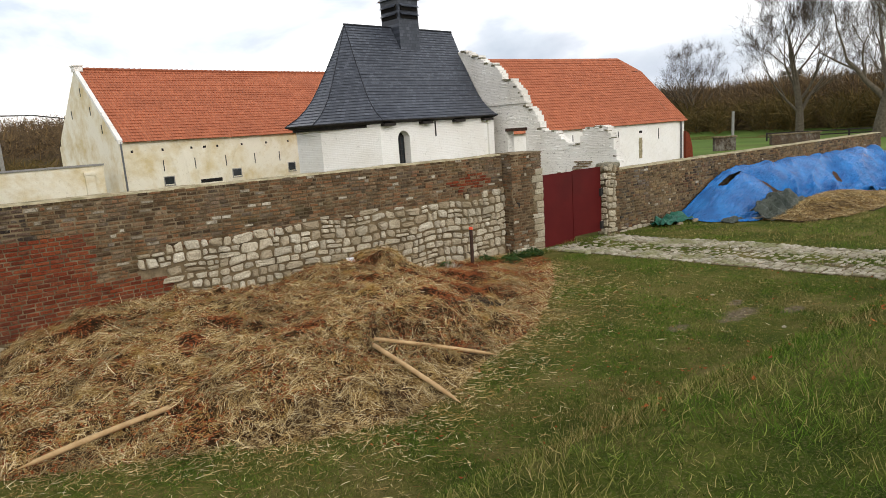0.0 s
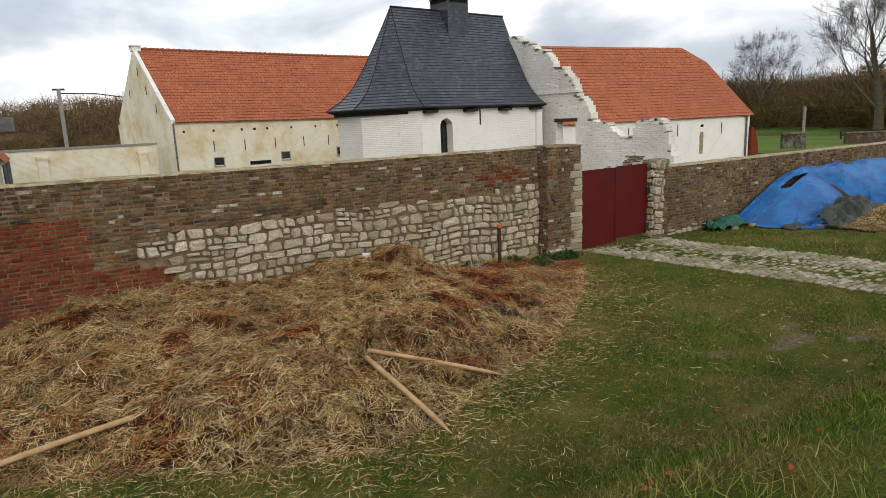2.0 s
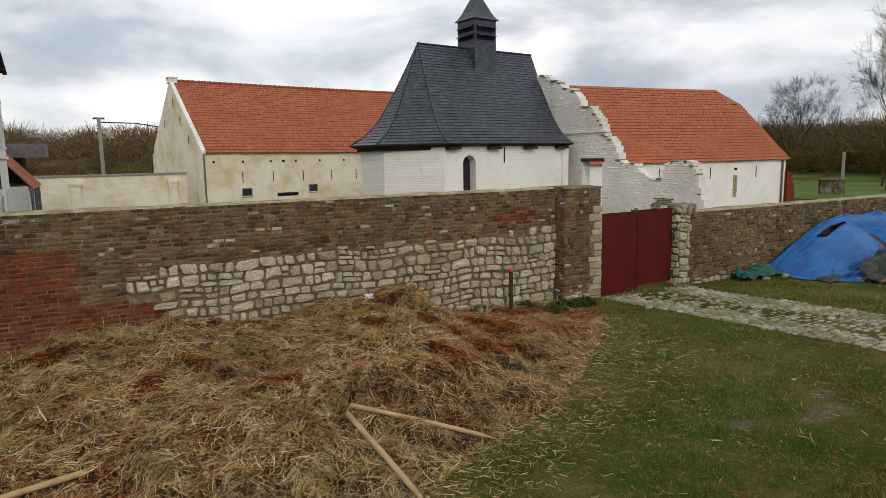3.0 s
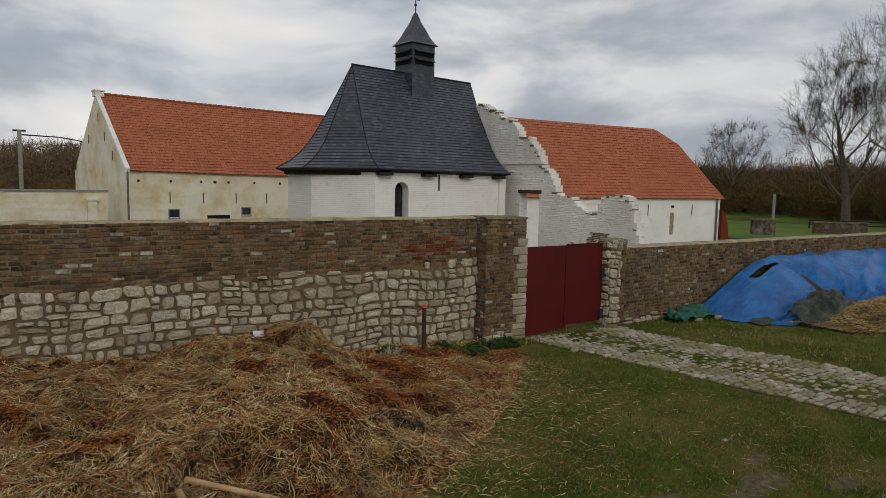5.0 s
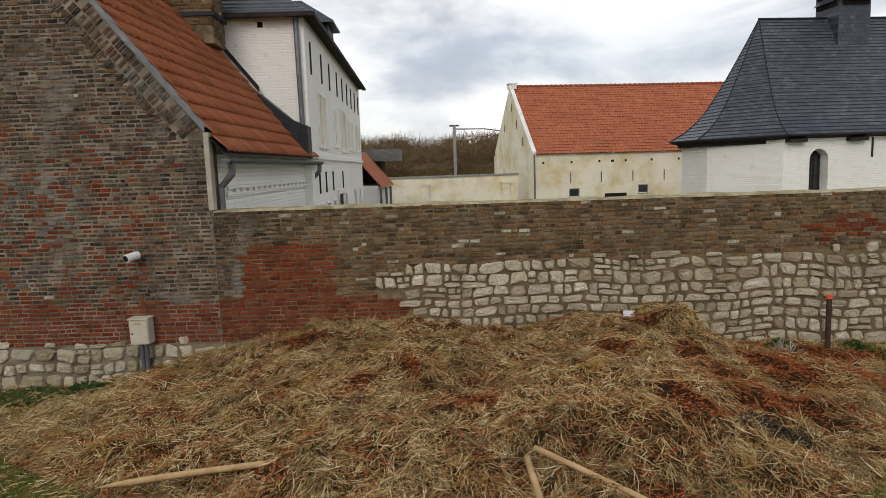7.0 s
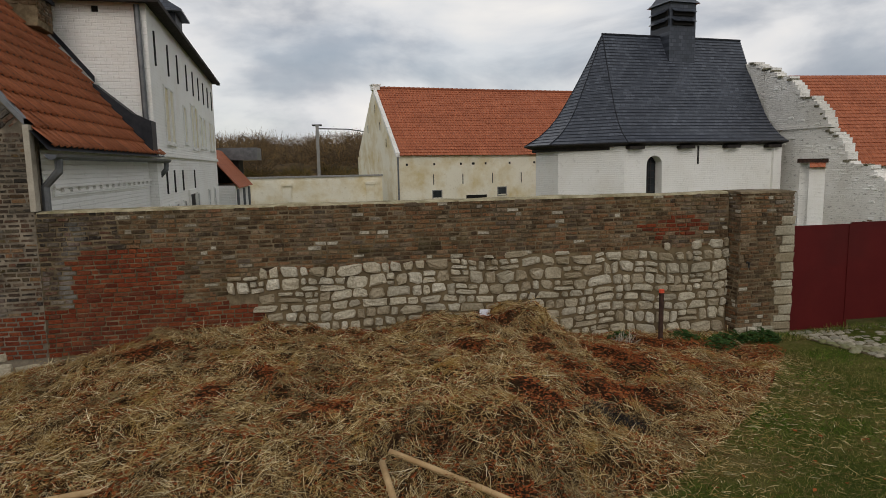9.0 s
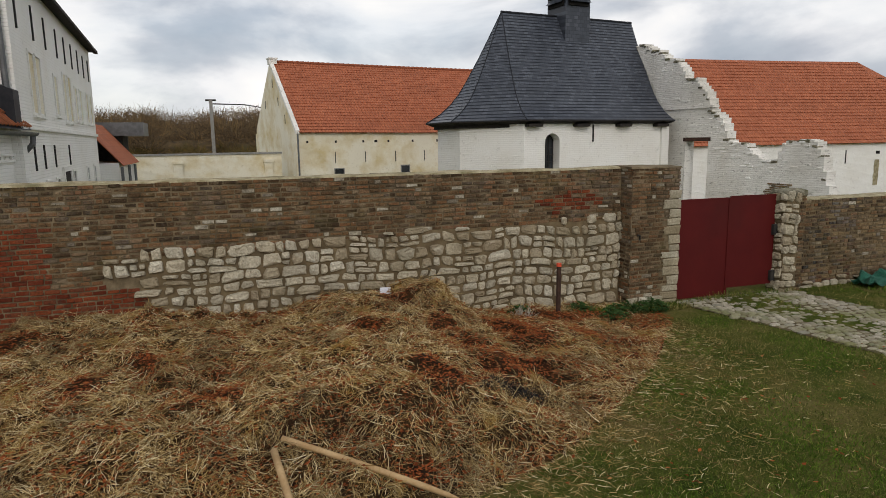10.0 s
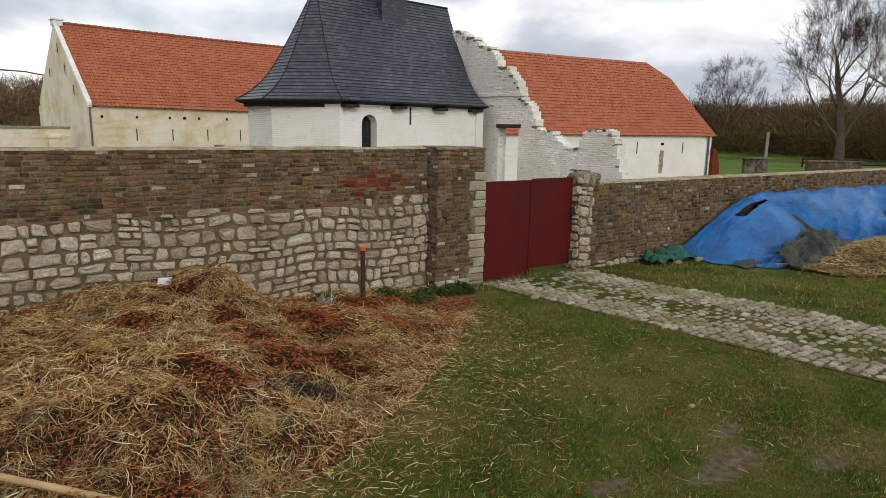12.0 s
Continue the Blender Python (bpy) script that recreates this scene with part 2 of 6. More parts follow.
# near-black that paints the shade inside uncut openings; also the black camera lens
M["hole"] = two_tone("opening_shade_lens_black", (0.012, 0.011, 0.010), (0.02, 0.018, 0.016), 3, 0.9)
M["pane"] = two_tone("dark_glass", (0.02, 0.024, 0.028), (0.035, 0.04, 0.045), 2, 0.12, spec=0.5, strength=0.02)
M["stake"] = two_tone("stripped_pine", (0.42, 0.27, 0.13), (0.55, 0.38, 0.20), 7, 0.7, (0.33, 0.21, 0.10), 60, 0.3, 0.004, stretch=(1, 1, 1))
M["post"] = two_tone("rusty_post", (0.045, 0.028, 0.022), (0.09, 0.05, 0.035), 10, 0.85, None, 70, 0.4, 0.004)
M["orange"] = two_tone("marker_paint", (0.72, 0.10, 0.05), (0.80, 0.14, 0.07), 12, 0.6)
M["plastic"] = two_tone("white_plastic", (0.66, 0.66, 0.65), (0.72, 0.72, 0.70), 4, 0.4, strength=0.05)
M["beige"] = two_tone("beige_cabinet", (0.50, 0.45, 0.36), (0.56, 0.51, 0.42), 5, 0.5, strength=0.06)
M["paper"] = two_tone("white_scrap", (0.68, 0.68, 0.72), (0.76, 0.76, 0.79), 9, 0.6)
M["plank"] = two_tone("pale_plank", (0.38, 0.34, 0.27), (0.48, 0.43, 0.35), 6, 0.85)
M["bark"] = two_tone("bark", (0.085, 0.070, 0.052), (0.17, 0.145, 0.105), 5, 0.95, None, 25, 0.6, 0.02)
M["twig"] = two_tone("bare_twigs", (0.056, 0.043, 0.033), (0.106, 0.083, 0.060), 1.5, 0.95)
M["mortar_soot"] = two_tone("sooty_mortar", (0.13, 0.108, 0.080), (0.30, 0.25, 0.185), 3, 0.95, (0.060, 0.050, 0.038))
M["cap"] = two_tone("lichen_cap_stone", (0.13, 0.12, 0.085), (0.33, 0.30, 0.22), 9, 0.95, (0.11, 0.12, 0.05), 24, 1.0, 0.04)
M["concrete"] = two_tone("grey_concrete", (0.24, 0.235, 0.22), (0.32, 0.31, 0.29), 4, 0.9)


def whitewash(name, tint, grime, amount, pits=0.0):
    """Limewashed brick: soft courses under the paint, grime and yellowed patches."""
    m = Mat(name, 0.9)
    br = m.node("ShaderNodeTexBrick")
    br.inputs["Scale"].default_value = 1.0
    br.inputs["Brick Width"].default_value = 0.22
    br.inputs["Row Height"].default_value = 0.07
    br.inputs["Mortar Size"].default_value = 0.010
    br.inputs["Mortar Smooth"].default_value = 0.6
    br.inputs["Color1"].default_value = (1, 1, 1, 1)
    br.inputs["Color2"].default_value = (0.86, 0.86, 0.86, 1)
    br.inputs["Mortar"].default_value = (0.45, 0.45, 0.45, 1)
    uv = m.node("ShaderNodeUVMap")
    jig = m.node("ShaderNodeVectorMath")
    jig.operation = "MULTIPLY_ADD"
    jig.inputs[1].default_value = (0.02, 0.02, 0.0)
    nn = m.node("ShaderNodeTexNoise")
    nn.inputs["Scale"].default_value = 3.0
    m.link(m.pos, nn.inputs["Vector"])
    m.link(nn.outputs["Color"], jig.inputs[0])
    m.link(uv.outputs["UV"], jig.inputs[2])
    m.link(jig.outputs["Vector"], br.inputs["Vector"])
    c = m.mix(m.span(m.noise(0.55, 6, rough=0.65), 0.45, 0.68, 0, amount), tint, grime)
    c = m.mix(m.span(m.noise(6, 5, rough=0.7), 0.58, 0.72, 0, 0.45), c, tuple(0.62 * v for v in grime))
    if pits:
        c = m.mix(m.span(m.noise(5.5, 6, stretch=(1, 1, 2.6), rough=0.75), 0.57, 0.66, 0, pits), c, (0.16, 0.14, 0.11))
    c = m.mix(0.10, c, br.outputs["Color"], "MULTIPLY")
    m.color(c).bump(m.mix(0.5, br.outputs["Color"], m.noise(9, 6, stretch=(1, 1, 2), rough=0.75)), 0.9, 0.03)
    return m.m


M["white"] = whitewash("whitewashed_brick", (0.88, 0.87, 0.83), (0.78, 0.75, 0.67), 0.5)
M["cream"] = whitewash("yellowed_limewash", (0.82, 0.77, 0.63), (0.64, 0.52, 0.28), 0.95)
M["ruin"] = whitewash("worn_limewash", (0.84, 0.82, 0.77), (0.58, 0.54, 0.47), 0.55, 0.7)


def roof_tiles(name, stops, w, h, bumpy, rough=0.8, line=0.5):
    """Courses of tiles or slates: rounded rows by wave, one shade a piece."""
    m = Mat(name, rough, 0, 0.3)
    uv = m.node("ShaderNodeUVMap").outputs["UV"]
    br = m.node("ShaderNodeTexBrick")
    br.offset = 0.5
    for key, val in (("Scale", 1.0), ("Brick Width", w), ("Row Height", h), ("Mortar Size", 0.012), ("Mortar Smooth", 0.3), ("Bias", 0.0)):
        br.inputs[key].default_value = val
    br.inputs["Color1"].default_value = (0, 0, 0, 1)
    br.inputs["Color2"].default_value = (1, 1, 1, 1)
    br.inputs["Mortar"].default_value = (0.3, 0.3, 0.3, 1)
    m.link(uv, br.inputs["Vector"])
    c = m.ramp(br.outputs["Color"], stops)
    c = m.mix(m.span(br.outputs["Fac"], 0, 1, 0, line), c, tuple(0.35 * v for v in stops[0][1]))
    c = m.mix(m.span(m.noise(0.5, 5, rough=0.65), 0.42, 0.7, 0, 0.5), c, tuple(0.72 * v for v in stops[0][1]))
    sep = m.node("ShaderNodeSeparateXYZ")
    m.link(uv, sep.inputs["Vector"])
    wave = m.node("ShaderNodeMath")
    wave.operation = "SINE"
    mul = m.node("ShaderNodeMath")
    mul.operation = "MULTIPLY"
    mul.inputs[1].default_value = 2 * math.pi / w
    m.link(sep.outputs["X"], mul.inputs[0])
    m.link(mul.outputs[0], wave.inputs[0])
    m.color(c)
    if bumpy:
        m.bump(wave.outputs[0], 0.8, 0.03)
    else:
        m.bump(br.outputs["Color"], 0.35, 0.008)
    return m.m


M["pantiles"] = roof_tiles("orange_pantiles", [(0.0, (0.36, 0.108, 0.050)), (0.5, (0.41, 0.125, 0.058)), (1.0, (0.45, 0.145, 0.068))], 0.24, 0.34, True)
M["slates"] = roof_tiles("blue_slates", [(0.0, (0.043, 0.049, 0.063)), (0.6, (0.063, 0.072, 0.090)), (1.0, (0.095, 0.106, 0.129))], 0.20, 0.14, False, 0.38, 0.5)


# bare places worn in the lawn: x, y and the two half widths
MUD = ((5.92, -6.03, 0.55, 0.17), (6.42, -5.68, 0.22, 0.10), (4.85, -5.75, 0.24, 0.10), (6.6, -6.45, 0.28, 0.11))


def ground_material():
    """Lawn soil: green and dead grass, bare mud where it is worn, leaf litter by the heap."""
    m = Mat("grass_ground", 0.95, 0, 0.03)
    c = m.ramp(m.noise(0.9, 6, rough=0.7), [(0.34, (0.030, 0.056, 0.007)), (0.47, (0.075, 0.098, 0.014)), (0.58, (0.150, 0.132, 0.038)), (0.70, (0.215, 0.165, 0.065))])
    c = m.mix(m.span(m.noise(22, 5, rough=0.7), 0.35, 0.7, 0, 0.65), c, (0.030, 0.036, 0.010))
    c = m.mix(m.span(m.noise(60, 4), 0.5, 0.75, 0, 0.55), c, (0.22, 0.18, 0.08))
    rag = m.noise(4.0, 6, rough=0.7)
    for cx, cy, rx, ry in MUD:
        sub = m.node("ShaderNodeVectorMath")
        sub.operation = "SUBTRACT"
        sub.inputs[1].default_value = (cx, cy, 0)
        m.link(m.pos, sub.inputs[0])
        mul = m.node("ShaderNodeVectorMath")
        mul.operation = "MULTIPLY"
        mul.inputs[1].default_value = (1 / rx, 1 / ry, 0)
        m.link(sub.outputs["Vector"], mul.inputs[0])
        ln = m.node("ShaderNodeVectorMath")
        ln.operation = "LENGTH"
        m.link(mul.outputs["Vector"], ln.inputs[0])
        add = m.node("ShaderNodeMath")
        add.operation = "MULTIPLY_ADD"
        add.inputs[1].default_value = 2.4
        m.link(rag, add.inputs[0])
        m.link(ln.outputs["Value"], add.inputs[2])
        c = m.mix(m.span(add.outputs[0], 1.75, 2.35, 0.90, 0.0), c, m.ramp(m.noise(14, 5), [(0.35, (0.10, 0.076, 0.048)), (0.65, (0.20, 0.158, 0.108))]))
    m.color(c).bump(m.noise(45, 5, rough=0.7), 0.9, 0.03)
    return m.m


M["ground"] = ground_material()
M["mud"] = two_tone("bare_mud", (0.10, 0.075, 0.040), (0.19, 0.145, 0.085), 9, 0.95, (0.06, 0.07, 0.02), 30, 1.0, 0.04)
M["soil"] = two_tone("damp_soil_litter", (0.055, 0.035, 0.02), (0.11, 0.055, 0.026), 8, 0.95, (0.035, 0.03, 0.02), 40, 0.9, 0.03)
M["field"] = two_tone("far_meadow", (0.075, 0.13, 0.02), (0.12, 0.19, 0.035), 0.15, 0.95, (0.10, 0.11, 0.03), 8)


def strands_material(name, stops, rough=0.85):
    m = Mat(name, rough, 0, 0.06)
    c = m.ramp(m.rand(True), stops)
    c = m.mix(m.span(m.noise(1.3, 4), 0.42, 0.68, 0, 0.5), c, tuple(0.45 * v for v in stops[len(stops) // 2][1]))
    m.color(c)
    return m.m


def straw_material():
    """Straw stems, bleached or golden, with grey and brown weathered patches over many stems."""
    m = Mat("dry_straw", 0.85, 0, 0.06)
    c = m.ramp(m.rand(True), [(0.0, (0.075, 0.040, 0.014)), (0.25, (0.20, 0.115, 0.040)), (0.55, (0.41, 0.275, 0.110)), (0.82, (0.70, 0.53, 0.26)), (1.0, (0.88, 0.76, 0.50))])
    c = m.mix(m.span(m.noise(1.4, 5, rough=0.65), 0.48, 0.62, 0, 0.55), c, (0.125, 0.090, 0.046))
    c = m.mix(m.span(m.noise(2.3, 4, stretch=(1.2, 0.8, 1)), 0.54, 0.66, 0, 0.45), c, (0.40, 0.24, 0.050))
    m.color(c)
    return m.m


M["straw"] = straw_material()
# near-black brown: the shade in the gaps between stems is painted into the base
M["straw_gap_shade"] = two_tone("gap_shaded_straw", (0.024, 0.013, 0.006), (0.070, 0.038, 0.014), 10, 0.95, (0.060, 0.022, 0.010), 60, 1.0, 0.04)
def blade_material():
    """Grass: fresh blades in green drifts, worn and dead ones in others."""
    m = Mat("grass_blades", 0.85, 0, 0.06)
    live = m.ramp(m.rand(True), [(0.0, (0.022, 0.050, 0.006)), (0.45, (0.068, 0.138, 0.013)), (0.85, (0.145, 0.220, 0.028)), (1.0, (0.30, 0.25, 0.09))])
    worn = m.ramp(m.rand(True), [(0.0, (0.050, 0.055, 0.012)), (0.4, (0.115, 0.110, 0.026)), (0.75, (0.235, 0.185, 0.065)), (1.0, (0.46, 0.36, 0.16))])
    m.color(m.mix(m.span(m.noise(0.8, 6, rough=0.68), 0.43, 0.58), live, worn))
    return m.m


M["blade"] = blade_material()
M["leaf"] = strands_material("fallen_leaves", [(0.0, (0.11, 0.026, 0.010)), (0.5, (0.28, 0.066, 0.020)), (0.85, (0.40, 0.13, 0.04)), (1.0, (0.38, 0.21, 0.08))])
M["weed"] = strands_material("dark_weeds", [(0.0, (0.02, 0.05, 0.012)), (0.6, (0.04, 0.085, 0.022)), (1.0, (0.075, 0.13, 0.04))])


def tarp_material(name, a, b, rough):
    m = Mat(name, rough, 0, 0.5)
    c = m.ramp(m.noise(1.7, 5), [(0.35, a), (0.65, b)])
    c = m.mix(m.span(m.noise(0.9, 6, rough=0.7), 0.62, 0.74, 0, 0.18), c, (0.25, 0.27, 0.28))
    m.color(c).bump(m.noise(4.5, 7, stretch=(1, 2.2, 1.6), rough=0.68), 1.0, 0.13)
    return m.m


M["tarp"] = tarp_material("blue_tarpaulin", (0.003, 0.105, 0.35), (0.006, 0.195, 0.58), 0.27)
M["greytarp"] = tarp_material("grey_green_tarpaulin", (0.014, 0.026, 0.018), (0.055, 0.068, 0.048), 0.45)
M["greentarp"] = tarp_material("green_tarpaulin", (0.01, 0.10, 0.065), (0.02, 0.16, 0.10), 0.5)

# ---- ground ----
PATH_EDGE = (7.75, 10.15)          # cobbled way at the gate, in x
PATH_LEAN = -0.20                  # its drift in x for each metre of y


def mound(x, y):
    """Height of the straw heap above the lawn."""
    back = lerp_at(x, [(-6.0, 0.0), (-4.2, 0.02), (-3.7, 0.05), (-2.75, 0.20), (-1.9, 0.46), (-1.2, 0.56), (-0.2, 0.56), (0.9, 0.36), (1.5, 0.40), (2.0, 0.56), (2.5, 0.58), (2.9, 0.52), (3.35, 0.64), (3.65, 0.62), (3.95, 0.34), (4.2, 0.18), (4.6, 0.07), (7.2, 0.0)])
    plateau = lerp_at(x, [(-6.0, 0.0), (-4.2, 0.06), (-3.0, 0.14), (-1.3, 0.27), (-0.4, 0.36), (0.7, 0.46), (1.9, 0.50), (2.6, 0.49), (3.3, 0.34), (4.0, 0.20), (4.6, 0.17), (5.4, 0.08), (7.2, 0.0)])
    edge = lerp_at(x, [(-6.2, -1.4), (-5.0, -2.4), (-4.0, -3.2), (-2.8, -3.9), (-1.5, -4.5), (-0.7, -5.05), (0.5, -5.45), (1.3, -5.3), (2.3, -4.8), (3.2, -4.45), (3.9, -4.05), (4.9, -3.3), (5.7, -2.65), (6.3, -2.0), (7.2, -1.1)])
    if y > 0.3 or y < edge or x > 7.1:
        return -0.05
    k = smooth01((y - edge) / 1.8)
    w = smooth01((y + 1.7) / 1.5)
    live = smooth01((y - edge) / 0.5) * (0.25 + 0.75 * smooth01((x + 4.6) / 2.0)) * (1 if x < 4.4 else 0.45)
    h = (plateau * (1 - w) + back * w) * k + 0.03 * smooth01((y - edge) / 0.35) * smooth01((7.0 - x) / 1.2)
    h += (0.07 * nz(x, y, 1.1, 3) + 0.10 * nz(x, y, 2.4, 8) + 0.06 * nz(x, y, 5.5, 1)) * live
    for cx, cy, r, a in ((2.55, -2.75, 0.6, 0.10), (2.2, -3.75, 0.45, 0.10), (-1.6, -1.8, 0.8, 0.08), (3.45, -0.5, 0.4, 0.08), (0.95, -4.2, 0.45, -0.15), (4.9, -1.9, 0.6, 0.07), (3.3, -4.0, 0.35, 0.07), (5.9, -1.9, 0.4, 0.05)):
        h += a * math.exp(-((x - cx) ** 2 + (y - cy) ** 2) / (r * r))
    return max(-0.05, h * smooth01((7.1 - x) * 1.5))


def land(x, y):
    """Height of the ground: a bank under the walker, a lawn, and the lower yard and meadow beyond the wall."""
    toe = -6.6 - 0.05 * x
    bank = 1.25 * smooth01((toe - y) / 2.3)
    h = bank + 0.03 * nz(x, y, 0.7)
    h -= 0.9 * smooth01((y - 0.8) / 3.0)
    h -= 0.34 * smooth01((-3.3 - x) / 1.9) * smooth01((y + 3.2) / 2.6)
    far = math.hypot(x, y)
    if far > 60 and y > 20:
        a = math.atan2(x, y)
        rise = 5.5 * smooth01((far - 85) / 90) * (1.0 if a < 0.25 else 0.35)
        h += rise
    return h


def axis_steps(a, b, near0, near1, fine, coarse):
    out, v = [], a
    while v < b:
        out.append(v)
        d = max(near0 - v, v - near1, 0)
        v += fine if d <= 0 else min(coarse, fine + d * 0.35)
    out.append(b)
    return out


xs = axis_steps(-700, 700, -8, 16, 0.25, 60)
ys = axis_steps(-500, 700, -12, 2, 0.25, 60)
verts = np.array([(x, y, land(x, y)) for y in ys for x in xs])
nx = len(xs)
idx = np.arange((len(ys) - 1) * nx).reshape(len(ys) - 1, nx)[:, :-1].ravel()
faces = np.stack([idx, idx + 1, idx + nx + 1, idx + nx], axis=1)
ground = new("ground", big_mesh("ground", verts, faces, M["ground"], True))
tagged(ground, "worn green lawn with a grassy bank", "ground", kind="structure")

# ---- boundary wall ----
WALL_TOP, WALL_R_TOP = 2.24, 1.60


def stone_line(x):
    """Upper edge of the rubble in the wall."""
    return lerp_at(x, [(-0.65, 1.20), (-0.3, 1.28), (1.9, 1.35), (3.5, 1.40), (5.5, 1.42), (6.9, 1.45)]) + 0.05 * nz(x, 0, 2.3, 5)


def wall_kind(x, z):
    """Which pieces the boundary wall has at a place."""
    if z < 0.30 and x < -1.6:
        return "stone"
    if x < -2.95:
        if z < 0.93 + 0.03 * nz(x, z, 2):
            return "red"
        warm = smooth01((-3.35 - x) / 1.0 + 0.6 * nz(x, z, 0.9, 7)) * (1 - smooth01((z - 2.2) / 1.8))
        k = random.random()
        return "red" if k < 0.34 * warm else ("old" if k < 0.18 + 0.30 * warm else "dark")
    if -2.62 + 0.2 * nz(x, z, 3) < x < -1.28 + 0.12 * nz(x, z, 4) and z < 1.73:
        return "red"
    if z < 0.93 and x <= -1.0:
        return "red"
    if z < 0.95 - 0.06 * (x + 1.0) and -1.35 < x < -0.28:
        return "red"
    if (x > -0.62 if z > 0.92 else x > -0.28) and z < stone_line(x) - 0.02:
        return "rubble"
    if x < -2.0:
        return "dark"
    if ((x - 6.0) / 0.5) ** 2 + ((z - 1.74) / 0.15) ** 2 < 1 + 2.5 * nz(x * 5, z * 14, 1.0, 2):
        return "red"
    return "old"


class Bricklayer:
    """Lays courses on an upright face; the pieces next to the walker become parts, the rest one joined mesh."""

    def __init__(self, owner, near):
        self.owner, self.near = owner, near
        self.rest, self.count = {}, {}
        self.stock = {}

    def unit(self, kind, i):
        if (kind, i) not in self.stock:
            g = Geo()
            g.block((0, 0, 0), (1, 1, 1), 0.16, 0.045)
            if kind == "stone":
                g = Geo()
                g.block((0, 0, 0), (1, 1, 1), 0.25, 0.05)
            me = g.mesh("stone" if kind == "stone" else "brick", M[kind + "_part"])
            self.stock[(kind, i)] = me
        return self.stock[(kind, i)]

    def put(self, kind, m, c, s):
        """m: the face's pose (front is -y); c, s: as in Geo.block."""
        name = "stone" if kind == "stone" else "brick"
        if self.near(m @ Vector(c)) and self.count.get(name, 0) < 290:
            self.count[name] = self.count.get(name, 0) + 1
            ob = new(name, self.unit(kind, random.randrange(5)))
            # a unit block is 1 wide, 1 deep and 1 high
            ob.parent = self.owner
            ob.matrix_local = m @ Matrix.LocRotScale(Vector(c), Euler((0, random.uniform(-0.012, 0.012), 0)), Vector(s))
        else:
            g = self.rest.setdefault(kind, Geo())
            k = len(g.v)
            g.block(c, s, 0.18, 0.006)
            for i in range(k, len(g.v)):
                g.v[i] = tuple(m @ Vector(g.v[i]))

    def lay(self, m, x0, x1, z0, z1, kind_at, length=0.172, course=0.064, joint=0.0185, inside=None, depth=0.05, limit=None):
        n = int((z1 - z0) / course)
        for r in range(n):
            z = z1 - (r + 0.5) * course
            x = x0 - (0.5 * length if r % 2 else 0.0) + random.uniform(-0.03, 0.03)
            while x < x1:
                ln = length * random.uniform(0.82, 1.12)
                if random.random() < 0.30:
                    ln *= 0.55
                a, b = max(x, x0), min(x + ln, x1, limit(z) if limit else x1)
                cx = (a + b) / 2
                wob = 0.010 * nz(cx, z, 1.7, 2)
                if b - a > 0.05 and (inside is None or inside(a, b, z)):
                    kind = kind_at(cx, z)
                    if kind in ("old", "dark", "red", "tan"):
                        jo = joint * (random.uniform(0.7, 1.5) if kind != "red" else random.uniform(0.7, 1.05))
                        proud = random.uniform(-0.009, 0.008) if kind != "red" else random.uniform(-0.004, 0.004)
                        self.put(kind, m, (cx, -proud, z + wob), (b - a - jo, depth, course - jo * random.uniform(0.8, 1.45)))
                x += ln

    def finish(self):
        for kind, g in self.rest.items():
            ob = part(("stone" if kind == "stone" else "brick") + "work", g, M[kind + "_stuff"], self.owner)
            ob["kind"] = "stuff"


